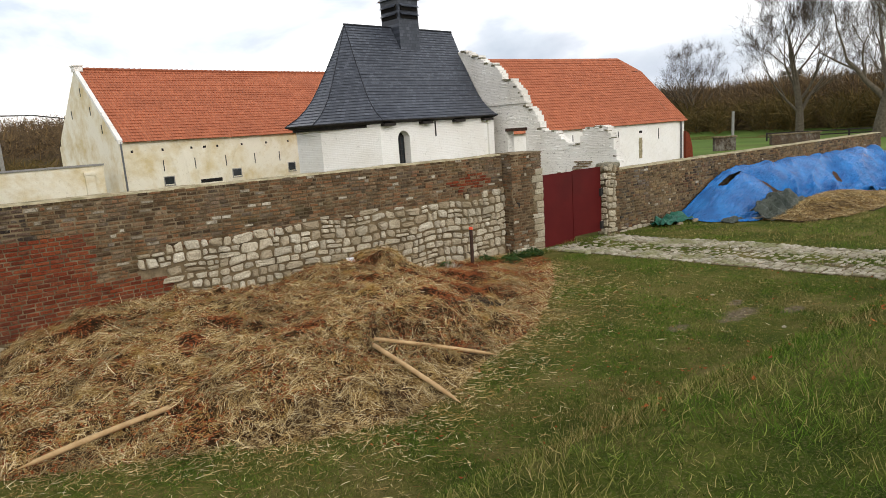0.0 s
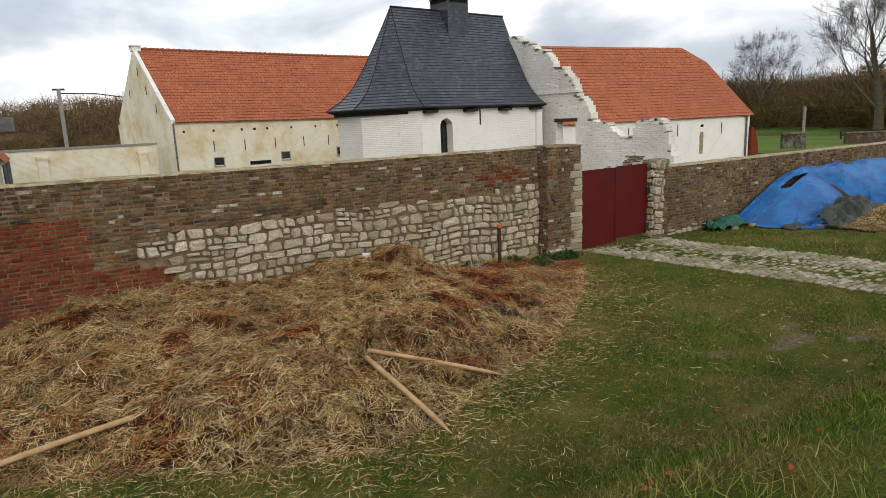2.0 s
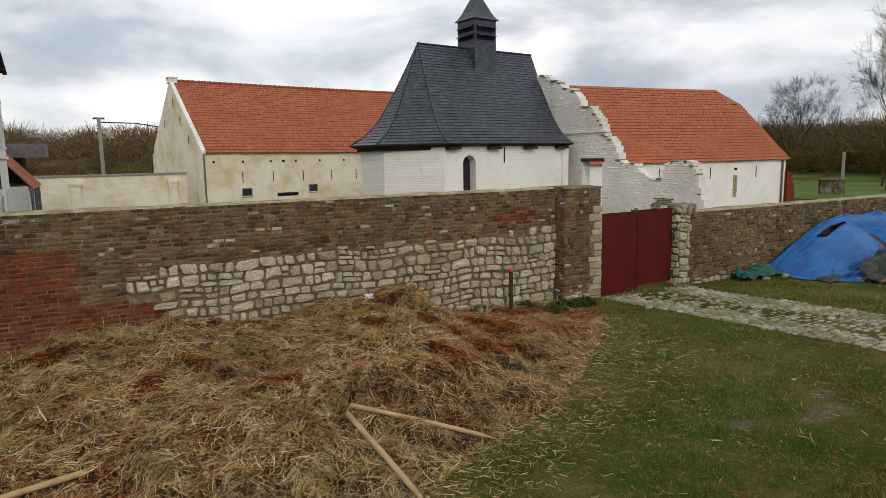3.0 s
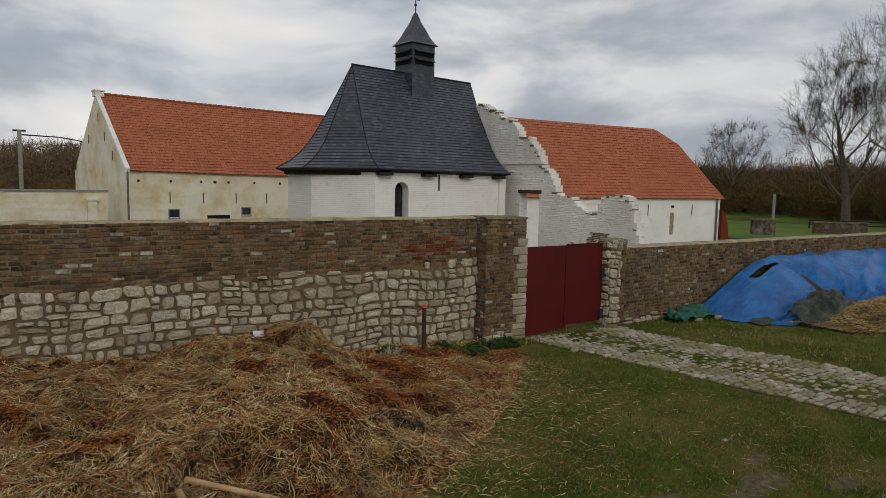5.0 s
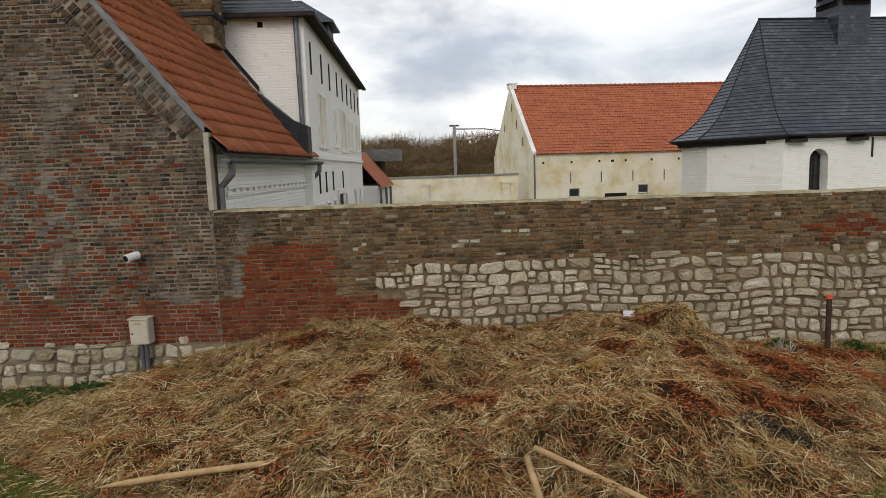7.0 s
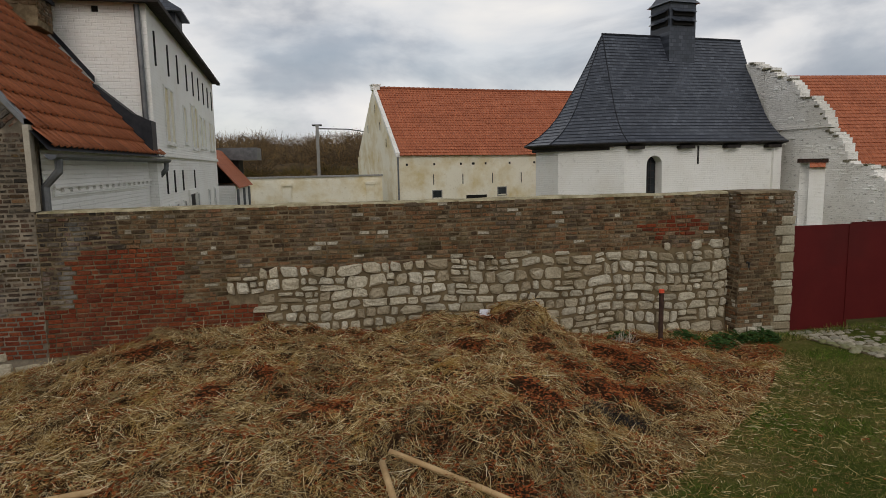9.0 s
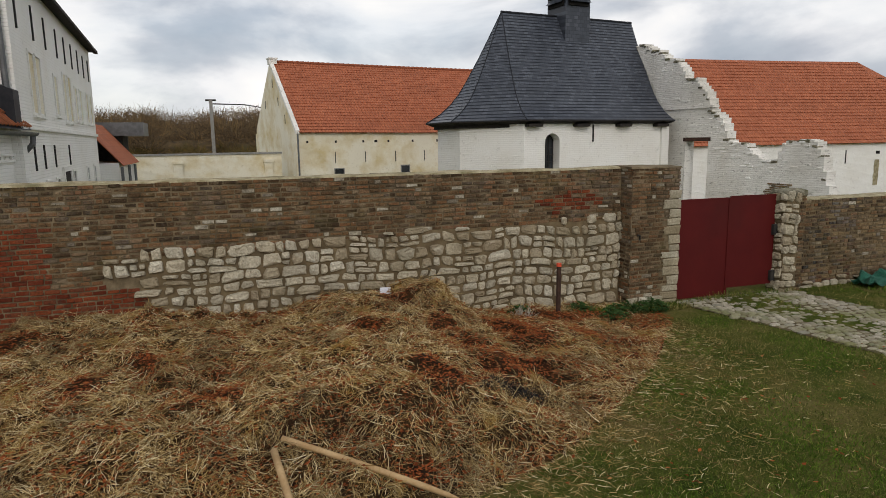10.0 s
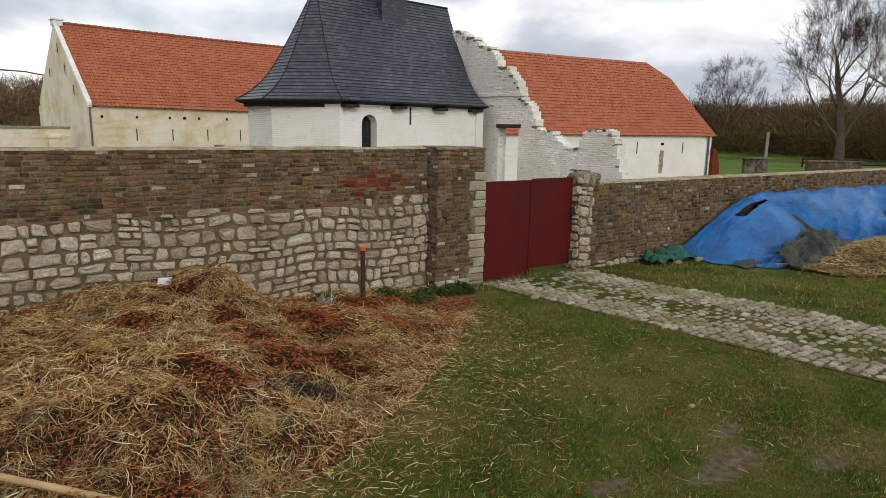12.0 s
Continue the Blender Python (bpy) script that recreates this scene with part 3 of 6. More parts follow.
def rubble(owner, m, x0, x1, z0, top, seed, step=0.145, width=(0.13, 0.40), limit=290, near=None, skip=None):
    """Field stones of all sizes in thick mortar, each a rounded lump of its own."""
    rng = random.Random(seed)
    zt = max(top(x0), top(x1), top((x0 + x1) / 2))
    made, rest = 0, Geo()
    cells, z = [], z0
    while z < zt:
        hgt = step * rng.choice((0.85, 1.0, 1.15, 1.35))
        x = x0 + rng.uniform(-0.15, 0.0)
        while x < x1:
            w = min(width[1], max(width[0], rng.lognormvariate(math.log(0.21), 0.42)))
            a, b = max(x, x0), min(x + w, x1)
            x += w
            if b - a < 0.05:
                continue
            r = rng.random()
            if r < 0.16 and b - a < 0.24 and hgt > 0.16:
                c = z + hgt * rng.uniform(0.38, 0.62)
                cells += [(a, b, z, c), (a, b, c, z + hgt)]
            elif r < 0.27 and b - a > 0.2 and hgt > 0.16:
                c, k = z + hgt * rng.uniform(0.4, 0.6), a + (b - a) * rng.uniform(0.35, 0.65)
                cells += [(a, b, z, c), (a, k, c, z + hgt), (k, b, c, z + hgt)]
            else:
                up = rng.uniform(-0.10, 0.10) * hgt
                cells.append((a, b, z + up, z + hgt + up * 0.6))
        z += hgt
    sway = lambda x, z: 0.055 * nz(x, z * 0.4, 1.1, seed) + 0.02 * nz(x, z, 3.0, seed + 1)
    for a1, b1, l1, h1 in cells:
        cx1, cz1 = (a1 + b1) / 2, (l1 + h1) / 2
        if b1 - a1 < 0.05 or h1 - l1 < 0.055 or h1 > top(cx1) + 0.10 or (skip and skip(a1, b1, l1)):
            continue
        gap = rng.uniform(0.005, 0.017)
        hw, hh = (b1 - a1) / 2 - gap, (h1 - l1) / 2 - gap
        n = 11
        bulge = rng.uniform(0.018, 0.05)
        g = Geo()
        sq = rng.uniform(0.30, 0.58)
        skew = rng.uniform(-0.35, 0.35)
        taper = rng.uniform(-0.16, 0.16)
        ring = []
        for i in range(n):
            t = 2 * math.pi * (i + 0.5) / n
            ct, st = math.cos(t), math.sin(t)
            j = rng.uniform(0.86, 1.07)
            px, pz = hw * j * math.copysign(abs(ct) ** sq, ct), hh * j * math.copysign(abs(st) ** sq, st)
            ring.append((px * (1 + taper * pz / max(hh, 0.01)), pz * (1 + taper * px / max(hw, 0.01)) + skew * px * hh / max(hw, 0.01) * 0.5))
        lay = []
        for sc, dep in ((1.0, 0.05), (0.98, 0.0), (0.86, -bulge * 0.75), (0.5, -bulge)):
            s = len(g.v)
            for px, pz in ring:
                wx, wz = cx1 + px * sc, cz1 + pz * sc
                g.v.append((wx + sway(wz * 1.3, wx), dep + (rng.uniform(-0.013, 0.013) if dep < 0 else 0), wz + sway(wx, wz)))
            lay.append(s)
        for p, q in zip(lay, lay[1:]):
            for i in range(n):
                j = (i + 1) % n
                g.f.append((p + i, p + j, q + j, q + i))
                g.uv.extend([(0, 0)] * 4)
        g.f.append(tuple(lay[-1] + i for i in range(n)))
        g.uv.extend([(0, 0)] * n)
        if made < limit and (near is None or near(cx1, cz1)):
            made += 1
            ob = part("stone", g, M["stone_part"], owner)
            ob.matrix_local = m
        else:
            s = len(rest.v)
            rest.v.extend([tuple(m @ Vector(v)) for v in g.v])
            rest.f.extend([tuple(i + s for i in f) for f in g.f])
            rest.uv.extend(g.uv)
    if rest.f:
        ob = part("stonework", rest, M["stone_stuff"], owner)
        ob["kind"] = "stuff"


def coping(owner, x0, x1, y0, y1, z, name="coping", material="coping"):
    """An uneven cap of mortar along a wall."""
    g = Geo()
    n = int((x1 - x0) / 0.22)
    rows = []
    for i in range(n + 1):
        x = x0 + (x1 - x0) * i / n
        h = 0.010 + 0.022 * nz(x, z, 2.1, 4)
        f = 0.012 * nz(x, z, 3.3, 9)
        rows.append([(x, y0 + f, z - 0.015), (x, y0 + 0.015 + f, z + h * 0.7), (x, (y0 + y1) / 2, z + h + 0.012), (x, y1, z + h * 0.6), (x, y1, z - 0.015)])
    for a, b in zip(rows, rows[1:]):
        for i in range(4):
            g.face([a[i], b[i], b[i + 1], a[i + 1]])
    g.face(list(rows[0]))
    g.face(list(reversed(rows[-1])))
    return part(name, g, M[material], owner, "pale mortar coping with moss")


IDENT = Matrix.Identity(4)
wall = thing("wall_garden", "old brown brick wall patched with red brick and rubble stone", "wall", kind="structure")
g = Geo()
g.box(-3.0, 6.95, 0.016, 0.44, -0.5, WALL_TOP - 0.02)
part("core", g, M["mortar_dark"], wall)
g = Geo()
for i in range(72):
    xa, xb = -0.28 + i * 0.1, -0.18 + i * 0.1
    g.face([(xa, 0.011, -0.3), (xb, 0.011, -0.3), (xb, 0.011, stone_line(xb) + 0.01), (xa, 0.011, stone_line(xa) + 0.01)])
part("bedding_mortar", g, M["mortar"], wall)
lay = Bricklayer(wall, lambda p: -2.0 < p.x < 1.6 and p.z > 0.62)
lay.lay(Matrix.Translation((0, 0, 0)), -3.0, 6.92, -0.1, WALL_TOP, wall_kind)
lay.finish()
rubble(wall, IDENT, -0.72, 6.95, -0.15, stone_line, 11, step=0.145, width=(0.125, 0.38), near=lambda x, z: z > 0.1, skip=lambda a, b, z: a < -0.42 and z < 0.90)
rubble(wall, IDENT, -2.95, -1.0, -0.3, lambda x: 0.34 if x < -1.6 else 0.2, 12, step=0.17, limit=0)
coping(wall, -2.98, 6.9, -0.005, 0.45, WALL_TOP)

pillar = thing("gate_pier", "square brown brick gate pier with pale stone quoins", "pillar")
g = Geo()
g.box(6.93, 7.83, -0.284, 0.52, -0.4, 2.22)
part("core", g, M["mortar_dark"], pillar)
lay = Bricklayer(pillar, lambda p: True)
pm = Matrix.Translation((0, -0.30, 0))


def quoin(x, z):
    k = int((z + 0.4) / 0.14)
    return x > (7.66 if k % 2 else 7.56) and z < 1.78


lay.lay(pm, 6.92, 7.85, -0.1, 2.25, lambda x, z: "none" if quoin(x, z) or z < 0.16 else "old")
lay.lay(pose(6.92, 0.02, 0, 0, 0, -90), -0.0, 0.31, -0.1, 2.25, lambda x, z: "old")
rng = random.Random(4)
z = -0.05
k = 0
while z < 1.75:
    h = rng.uniform(0.10, 0.17)
    a = 7.56 + rng.uniform(-0.05, 0.12)
    lay.put("stone", pm, ((a + 7.87) / 2, -0.012, z + h / 2), (7.87 - a, 0.08, h - 0.014))
    z += h
for x in (7.0, 7.2, 7.38, 7.5):
    lay.put("stone", pm, (x, -0.01, 0.06), (0.17, 0.06, 0.15))
lay.finish()
coping(pillar, 6.9, 7.86, -0.31, 0.53, 2.245, material="mortar_dark")

# ---- gate ----
gate = thing("double_gate", "closed dark red painted double gate", "gate")
g = Geo()
g.box(7.86, 8.93, -0.255, -0.225, 0.02, 1.695)
leaf = part("gate_leaf", g, M["gate"], gate)
g = Geo()
g.box(7.86, 8.90, -0.262, -0.253, 1.668, 1.703)
part("top_rail", g, M["gate"], leaf)
g = Geo()
g.box(8.885, 8.925, -0.268, -0.250, 0.01, 1.70)
part("cover_strip", g, M["gate"], leaf)
g = Geo()
g.box(8.935, 9.93, -0.245, -0.215, 0.13, 1.715)
leaf = part("gate_leaf", g, M["gate"], gate)
g = Geo()
g.box(8.935, 9.93, -0.251, -0.243, 1.69, 1.723)
part("top_rail", g, M["gate"], leaf)
for z in (0.28, 1.10):
    g = Geo()
    g.box(9.86, 9.95, -0.30, -0.20, z - 0.09, z + 0.09)
    part("hinge", g, M["iron"], gate)
g = Geo()
g.tube([(7.05, -0.31, 1.17), (7.05, -0.36, 1.17), (7.05, -0.36, 1.10)], [0.02, 0.02, 0.02])
solo("wall_hook", g, M["iron"], "rusty iron hook in a brick pier", "hook")

pier2 = thing("stone_gate_pier", "rough stone gate pier with a weathered rounded cap", "pillar")
g = Geo()
g.box(9.97, 10.40, -0.43, -0.10, -0.4, 1.70)
part("core", g, M["mortar"], pier2)
rubble(pier2, pose(0, -0.445, 0), 9.95, 10.28, -0.1, lambda x: 1.72, 5, step=0.15, width=(0.13, 0.30))
rubble(pier2, pose(9.955, -0.0, 0, 0, 0, -90), 0.11, 0.44, -0.1, lambda x: 1.72, 6, step=0.15, width=(0.14, 0.26))
lay = Bricklayer(pier2, lambda p: True)
lay.lay(pose(0, -0.44, 0), 10.27, 10.42, -0.1, 1.72, lambda x, z: "old")
lay.finish()
g = Geo()
for k, (s, zz) in enumerate(((0.0, 1.66), (0.012, 1.70), (0.018, 1.74), (0.0, 1.78), (-0.07, 1.81))):
    ring = [(9.96 - s, -0.44 - s), (10.41 + s, -0.44 - s), (10.41 + s, -0.10 + s), (9.96 - s, -0.10 + s)]
    n = len(g.v)
    for i in range(4):
        p, q = Vector(ring[i]), Vector(ring[(i + 1) % 4])
        for j in range(5):
            v = p.lerp(q, j / 5)
            v += Vector((nz(v.x, v.y, 6, k), nz(v.y, v.x, 6, k + 9))) * 0.03
            g.v.append((v.x, v.y, zz + 0.02 * nz(v.x, v.y, 5, 3)))
    if k:
        for i in range(20):
            j = (i + 1) % 20
            g.f.append((n - 20 + i, n - 20 + j, n + j, n + i))
            g.uv.extend([(0, 0)] * 4)
g.f.append(tuple(range(len(g.v) - 20, len(g.v))))
g.uv.extend([(0, 0)] * 20)
part("cap", g, M["cap"], pier2, "lichen-grey weathered cap stone")

# ---- wall beyond the gate ----
wall2 = thing("wall_orchard", "weathered grey-brown brick wall with a pale coping", "wall", kind="structure")
g = Geo()
g.box(10.38, 27.0, -0.284, 0.12, -0.9, WALL_R_TOP - 0.02)
part("core", g, M["mortar"], wall2)
lay = Bricklayer(wall2, lambda p: p.x < 12.6 and p.z > 0.2)
lay.lay(pose(0, -0.30, 0), 10.42, 27.0, 0.06, WALL_R_TOP, lambda x, z: random.choice(("tan", "tan", "tan", "old") if nz(x, z, 0.5, 3) < 0.10 else ("tan", "old", "dark")), course=0.070)
lay.finish()
rubble(wall2, pose(0, -0.305, 0), 10.45, 13.5, -0.08, lambda x: 0.12, 8, step=0.15)
coping(wall2, 10.38, 27.0, -0.31, 0.13, WALL_R_TOP)

# ---- brick outbuilding joined to the wall ----
annex = thing("brick_outbuilding", "dark weathered brick outbuilding with orange pantile roof and whitewashed side", "building")
EAVE_X, EAVE_Z, PITCH = -2.76, 3.09, math.tan(radians(51.6))
roof_z = lambda x: EAVE_Z + (EAVE_X - x) * PITCH
g = Geo()
RX = -7.2
prof = [(-3.0, -0.9), (-3.0, roof_z(-3.0) - 0.06), (RX, roof_z(RX) - 0.06), (2 * RX + 3.0, roof_z(-3.0) - 0.06), (2 * RX + 3.0, -0.9)]
for y in (0.010, 0.36):
    g.face([(x, y, z) for x, z in (prof if y > 0.1 else prof[::-1])])
for (xa, za), (xb, zb) in zip(prof, prof[1:]):
    g.face([(xa, 0.010, za), (xb, 0.010, zb), (xb, 0.36, zb), (xa, 0.36, za)])
part("gable_wall", g, M["mortar_soot"], annex)
lay = Bricklayer(annex, lambda p: -4.9 < p.x and 0.4 < p.z < 2.6)
lay.lay(IDENT, -11.4, -3.0, -0.1, 8.0, wall_kind, inside=lambda a, b, z: a > -9.0, joint=0.022, limit=lambda z: EAVE_X - (z + 0.09 - EAVE_Z) / PITCH - (0.40 if z > 3.24 else 0.0))
# bricks tumbled square to the slope along the verge
tilt = Matrix.Translation((-3.0, 0, roof_z(-3.0) - 0.06)) @ Matrix.Rotation(math.atan(PITCH), 4, "Y")
lay.lay(tilt, -6.2, -0.02, -0.46, -0.01, lambda x, z: "dark", length=0.074, course=0.15, joint=0.014, inside=lambda a, b, z: a > -6.0 and b < 0.55 * z)
lay.finish()
rubble(annex, IDENT, -9.0, -2.98, -0.62, lambda x: 0.36, 14, step=0.17, width=(0.18, 0.42), limit=60, near=lambda x, z: x > -7)
g = Geo()
g.box(-3.30, -3.0, 0.30, 6.4, -1.2, EAVE_Z - 0.03)
part("side_wall", g, M["white"], annex)
g = Geo()
for r in range(3):
    for i in range(34):
        if r == 1 and i % 2:
            continue
        g.box(-3.0, -2.965 + 0.01 * r, 0.62 + i * 0.165, 0.62 + i * 0.165 + (0.10 if r == 1 else 0.165), 2.42 + 0.06 * r, 2.47 + 0.06 * r)
part("dentil_course", g, M["white"], annex)
# gutter, downpipes, verge
g = Geo()
n = len(g.v)
for i in range(7):
    a = math.pi * i / 6
    b = math.pi * (i + 1) / 6
    if i < 6:
        for s in (0.0,):
            p0 = (EAVE_X + 0.03 - 0.075 * math.cos(a), -0.075 * math.sin(a))
            p1 = (EAVE_X + 0.03 - 0.075 * math.cos(b), -0.075 * math.sin(b))
            g.face([(p0[0], -0.02, EAVE_Z - 0.1 + p0[1]), (p1[0], -0.02, EAVE_Z - 0.1 + p1[1]), (p1[0], 6.5, EAVE_Z - 0.1 + p1[1]), (p0[0], 6.5, EAVE_Z - 0.1 + p0[1])])
part("gutter", g, M["zinc"], annex)
for y in (0.22, 6.3):
    g = Geo()
    g.tube([(EAVE_X + 0.03, y, EAVE_Z - 0.16), (EAVE_X + 0.02, y, EAVE_Z - 0.32), (-2.92, y, EAVE_Z - 0.52), (-2.93, y, 1.5), (-2.93, y, -0.9)], [0.055] * 5, 8)
    part("downpipe", g, M["zinc"], annex)
g = Geo()
for a, b, s in ((-0.03, 0.10, 0.045),):
    for x0, x1 in ((-3.0, RX),):
        p = [(x0, roof_z(x0)), (x1, roof_z(x1))]
        g.face([(p[0][0], a, p[0][1] - 0.045), (p[1][0], a, p[1][1] - 0.045), (p[1][0], a, p[1][1] + s), (p[0][0], a, p[0][1] + s)][::-1])
        g.face([(p[0][0], a, p[0][1] + s), (p[1][0], a, p[1][1] + s), (p[1][0], b, p[1][1] + s), (p[0][0], b, p[0][1] + s)][::-1])
part("verge_strip", g, M["zinc"], annex, "grey metal verge strip")
g = Geo()
g.box(-3.03, -2.96, -0.022, 0.12, 2.26, EAVE_Z + 0.27)
part("corner_board", g, M["plank"], annex)
# roof deck and pantiles
g = Geo()
for x0, x1 in ((EAVE_X, RX),):
    g.face([(x0, 0.0, roof_z(x0) - 0.05), (x0, 6.4, roof_z(x0) - 0.05), (x1, 6.4, roof_z(x1) - 0.05), (x1, 0.0, roof_z(x1) - 0.05)])
    g.face([(2 * RX - x0, 0.0, roof_z(x0) - 0.05), (RX, 0, roof_z(RX) - 0.05), (RX, 6.4, roof_z(RX) - 0.05), (2 * RX - x0, 6.4, roof_z(x0) - 0.05)])
deck = part("roof", g, M["lead"], annex)
SLOPE = math.hypot(1, PITCH)
TW, TH = 0.225, 0.31


def pantile(g, m=IDENT):
    """One S-shaped tile: 0.225 m across, 0.31 m up the slope; x across, y up the slope, z out of the roof."""
    rows = []
    for yy, lift in ((0.0, 0.058), (TH + 0.03, 0.0)):
        row = []
        for i in range(7):
            u = i / 6
            row.append((u * (TW + 0.02), yy, lift + 0.019 * math.sin(u * 2 * math.pi * 0.95 + 0.5)))
        rows.append(row)
    n = len(g.v)
    low = [(x, y, z - 0.034) for x, y, z in rows[0]]
    for row in (low, *rows):
        g.v.extend([tuple(m @ Vector(p)) for p in row])
    for k in range(2):
        for i in range(6):
            g.f.append((n + k * 7 + i, n + k * 7 + i + 1, n + k * 7 + i + 8, n + k * 7 + i + 7))
            g.uv.extend([(0, 0)] * 4)


tile_geo = Geo()
pantile(tile_geo)
tile_mesh = tile_geo.mesh("roof_tile", M["tile_part"], True)
rest = Geo()
# x across runs along world y, y runs up the slope, z out of it
turn = Matrix(((0, -1 / SLOPE, PITCH / SLOPE), (1, 0, 0), (0, PITCH / SLOPE, 1 / SLOPE))).to_4x4()
made = 0
for r in range(22):
    for c in range(28):
        up = r * TH
        x = EAVE_X - 0.02 - up / SLOPE
        y = 0.06 + c * TW
        if y > 6.3 or x < RX or (y > 5.60 and x < -3.1 and r > 1):
            continue
        m = Matrix.Translation((x + random.uniform(-0.004, 0.004), y, roof_z(x) - 0.03)) @ turn @ pose(0, 0, 0, 0, 0, random.uniform(-0.35, 0.35))
        if r < 14 and c < 22 and made < 295:
            made += 1
            ob = new("roof_tile", tile_mesh)
            ob.parent = deck
            ob.matrix_local = m
        else:
            pantile(rest, m)
ob = part("roof_tiles", rest, M["tile_stuff"], deck, smooth=True)
ob["kind"] = "stuff"
# dark flashing and its upstand against the tall house
g = Geo()
x0, x1 = -2.78, -3.85
for ya in (5.45, 5.83):
    g.face([(x0, ya, roof_z(x0)), (x0, ya, roof_z(x0) + 0.66), (-3.15, ya, roof_z(-3.15) + 0.36), (x1, ya, roof_z(x1) + 0.08), (x1, ya, roof_z(x1))])
g.face([(x0, 5.45, roof_z(x0)), (x0, 5.83, roof_z(x0)), (x0, 5.83, roof_z(x0) + 0.66), (x0, 5.45, roof_z(x0) + 0.66)])
g.face([(x0, 5.45, roof_z(x0) + 0.66), (x0, 5.83, roof_z(x0) + 0.66), (-3.15, 5.83, roof_z(-3.15) + 0.36), (-3.15, 5.45, roof_z(-3.15) + 0.36)])
g.face([(-3.15, 5.45, roof_z(-3.15) + 0.36), (-3.15, 5.83, roof_z(-3.15) + 0.36), (x1, 5.83, roof_z(x1) + 0.08), (x1, 5.45, roof_z(x1) + 0.08)])
g.face([(x1, 5.62, roof_z(x1) + 0.10), (-6.9, 5.62, roof_z(-6.9) + 0.10), (-6.9, 5.62, roof_z(-6.9) + 0.24), (x1, 5.62, roof_z(x1) + 0.24)])
part("flashing", g, M["lead"], annex, "black roof flashing")

# ---- fixtures on the outbuilding ----
cam_box = thing("security_camera", "small white bullet camera fixed on dark brick", "security camera", Matrix.Translation((0.14, 0, 0)))
g = Geo()
g.tube([(-4.310, -0.02, 1.64), (-4.310, -0.06, 1.64)], [0.045, 0.045], 12)
g.tube([(-4.310, -0.05, 1.64), (-4.290, -0.10, 1.63)], [0.02, 0.02], 8)
part("mount", g, M["plastic"], cam_box)
g = Geo()
g.tube([(-4.235, -0.06, 1.655), (-4.325, -0.24, 1.625)], [0.058, 0.062], 16)
shell = part("housing", g, M["plastic"], cam_box)
g = Geo()
g.tube([(-4.324, -0.238, 1.6254), (-4.329, -0.248, 1.6237)], [0.048, 0.048], 16)
part("lens", g, M["hole"], shell, "black lens face")

meter = thing("meter_cabinet", "beige metal meter cabinet on a grey pipe", "electrical box", Matrix.Translation((0.165, 0, 0)))
g = Geo()
g.box(-4.415, -4.145, -0.20, -0.02, 0.37, 0.735)
bm_box = part("body", g, M["beige"], meter)
g = Geo()
g.box(-4.400, -4.160, -0.212, -0.198, 0.385, 0.715)
door = part("door", g, M["beige"], bm_box)
g = Geo()
g.box(-4.430, -4.130, -0.22, -0.01, 0.733, 0.752)
part("lid", g, M["beige"], bm_box)
g = Geo()
g.box(-4.330, -4.240, -0.216, -0.210, 0.665, 0.695)
part("warning_label", g, M["stake"], door, "small yellow label")
g = Geo()
g.tube([(-4.375, -0.222, 0.53), (-4.375, -0.21, 0.53)], [0.012, 0.012], 8)
part("lock", g, M["iron"], door)
for dx in (-0.03, 0.035):
    g = Geo()
    g.tube([(-4.270 + dx, -0.11, 0.38), (-4.270 + dx, -0.11, -0.4)], [0.033, 0.033], 10)
    part("pipe", g, M["zinc"], meter)

# ---- tall white farmhouse ----


def window(parent, m, w, h, material="white", shut=False, bars=True):
    """A window set in a wall whose outer face is the m's plane y = 0; its parts stand on the -y side."""
    g = Geo()
    g.box(-w / 2, w / 2, -0.006, 0.05, 0, h)
    # shut panels take the cream limewash, its darker tone painting a recess's shade
    pane = part("window", g, M["pane"] if not shut else M["cream"], parent)
    pane.matrix_local = m
    g = Geo()
    t = 0.06
    g.box(-w / 2 - t, -w / 2, -0.03, 0.02, -t, h + t)
    g.box(w / 2, w / 2 + t, -0.03, 0.02, -t, h + t)
    g.box(-w / 2, w / 2, -0.03, 0.02, h, h + t)
    part("frame", g, M[material], pane)
    g = Geo()
    g.box(-w / 2 - t - 0.02, w / 2 + t + 0.02, -0.07, 0.02, -t - 0.05, -t)
    part("sill", g, M[material], pane)
    if bars:
        g = Geo()
        g.box(-0.02, 0.02, -0.014, 0.0, 0, h)
        g.box(-w / 2, w / 2, -0.0142, 0.0, h * 0.5 - 0.02, h * 0.5 + 0.02)
        part("glazing_bar", g, M["white"], pane)
    return pane


def anchor(parent, m, h=0.55, wide=0.05):
    g = Geo()
    g.box(-wide / 2, wide / 2, -0.035, 0.01, 0, h)
    ob = part("wall_anchor", g, M["iron"], parent)
    ob.matrix_local = m
    return ob


house = thing("farmhouse", "tall whitewashed farmhouse with slate roof and many windows", "house")
HX, HY, HE = -3.02, 5.85, 6.28
g = Geo()
g.box(-12.0, HX, HY, 19.3, -1.2, HE)
part("wall", g, M["white"], house)
g = Geo()
g.box(HX, HX + 0.06, HY - 0.05, 19.32, 3.06, 3.16)
g.box(HX - 0.2, HX + 0.06, HY - 0.06, HY, 3.06, 3.16)
part("string_course", g, M["white"], house)
side = lambda y, z: pose(HX, y, z, 0, 0, 90)
for y in (7.6, 8.35, 12.2, 13.1):
    window(house, side(y, 3.45), 0.52, 1.25, shut=True, bars=False)
for y in (10.6, 14.4, 15.5, 17.2, 18.3):
    window(house, side(y, 3.55), 0.45, 0.95, shut=True, bars=False)
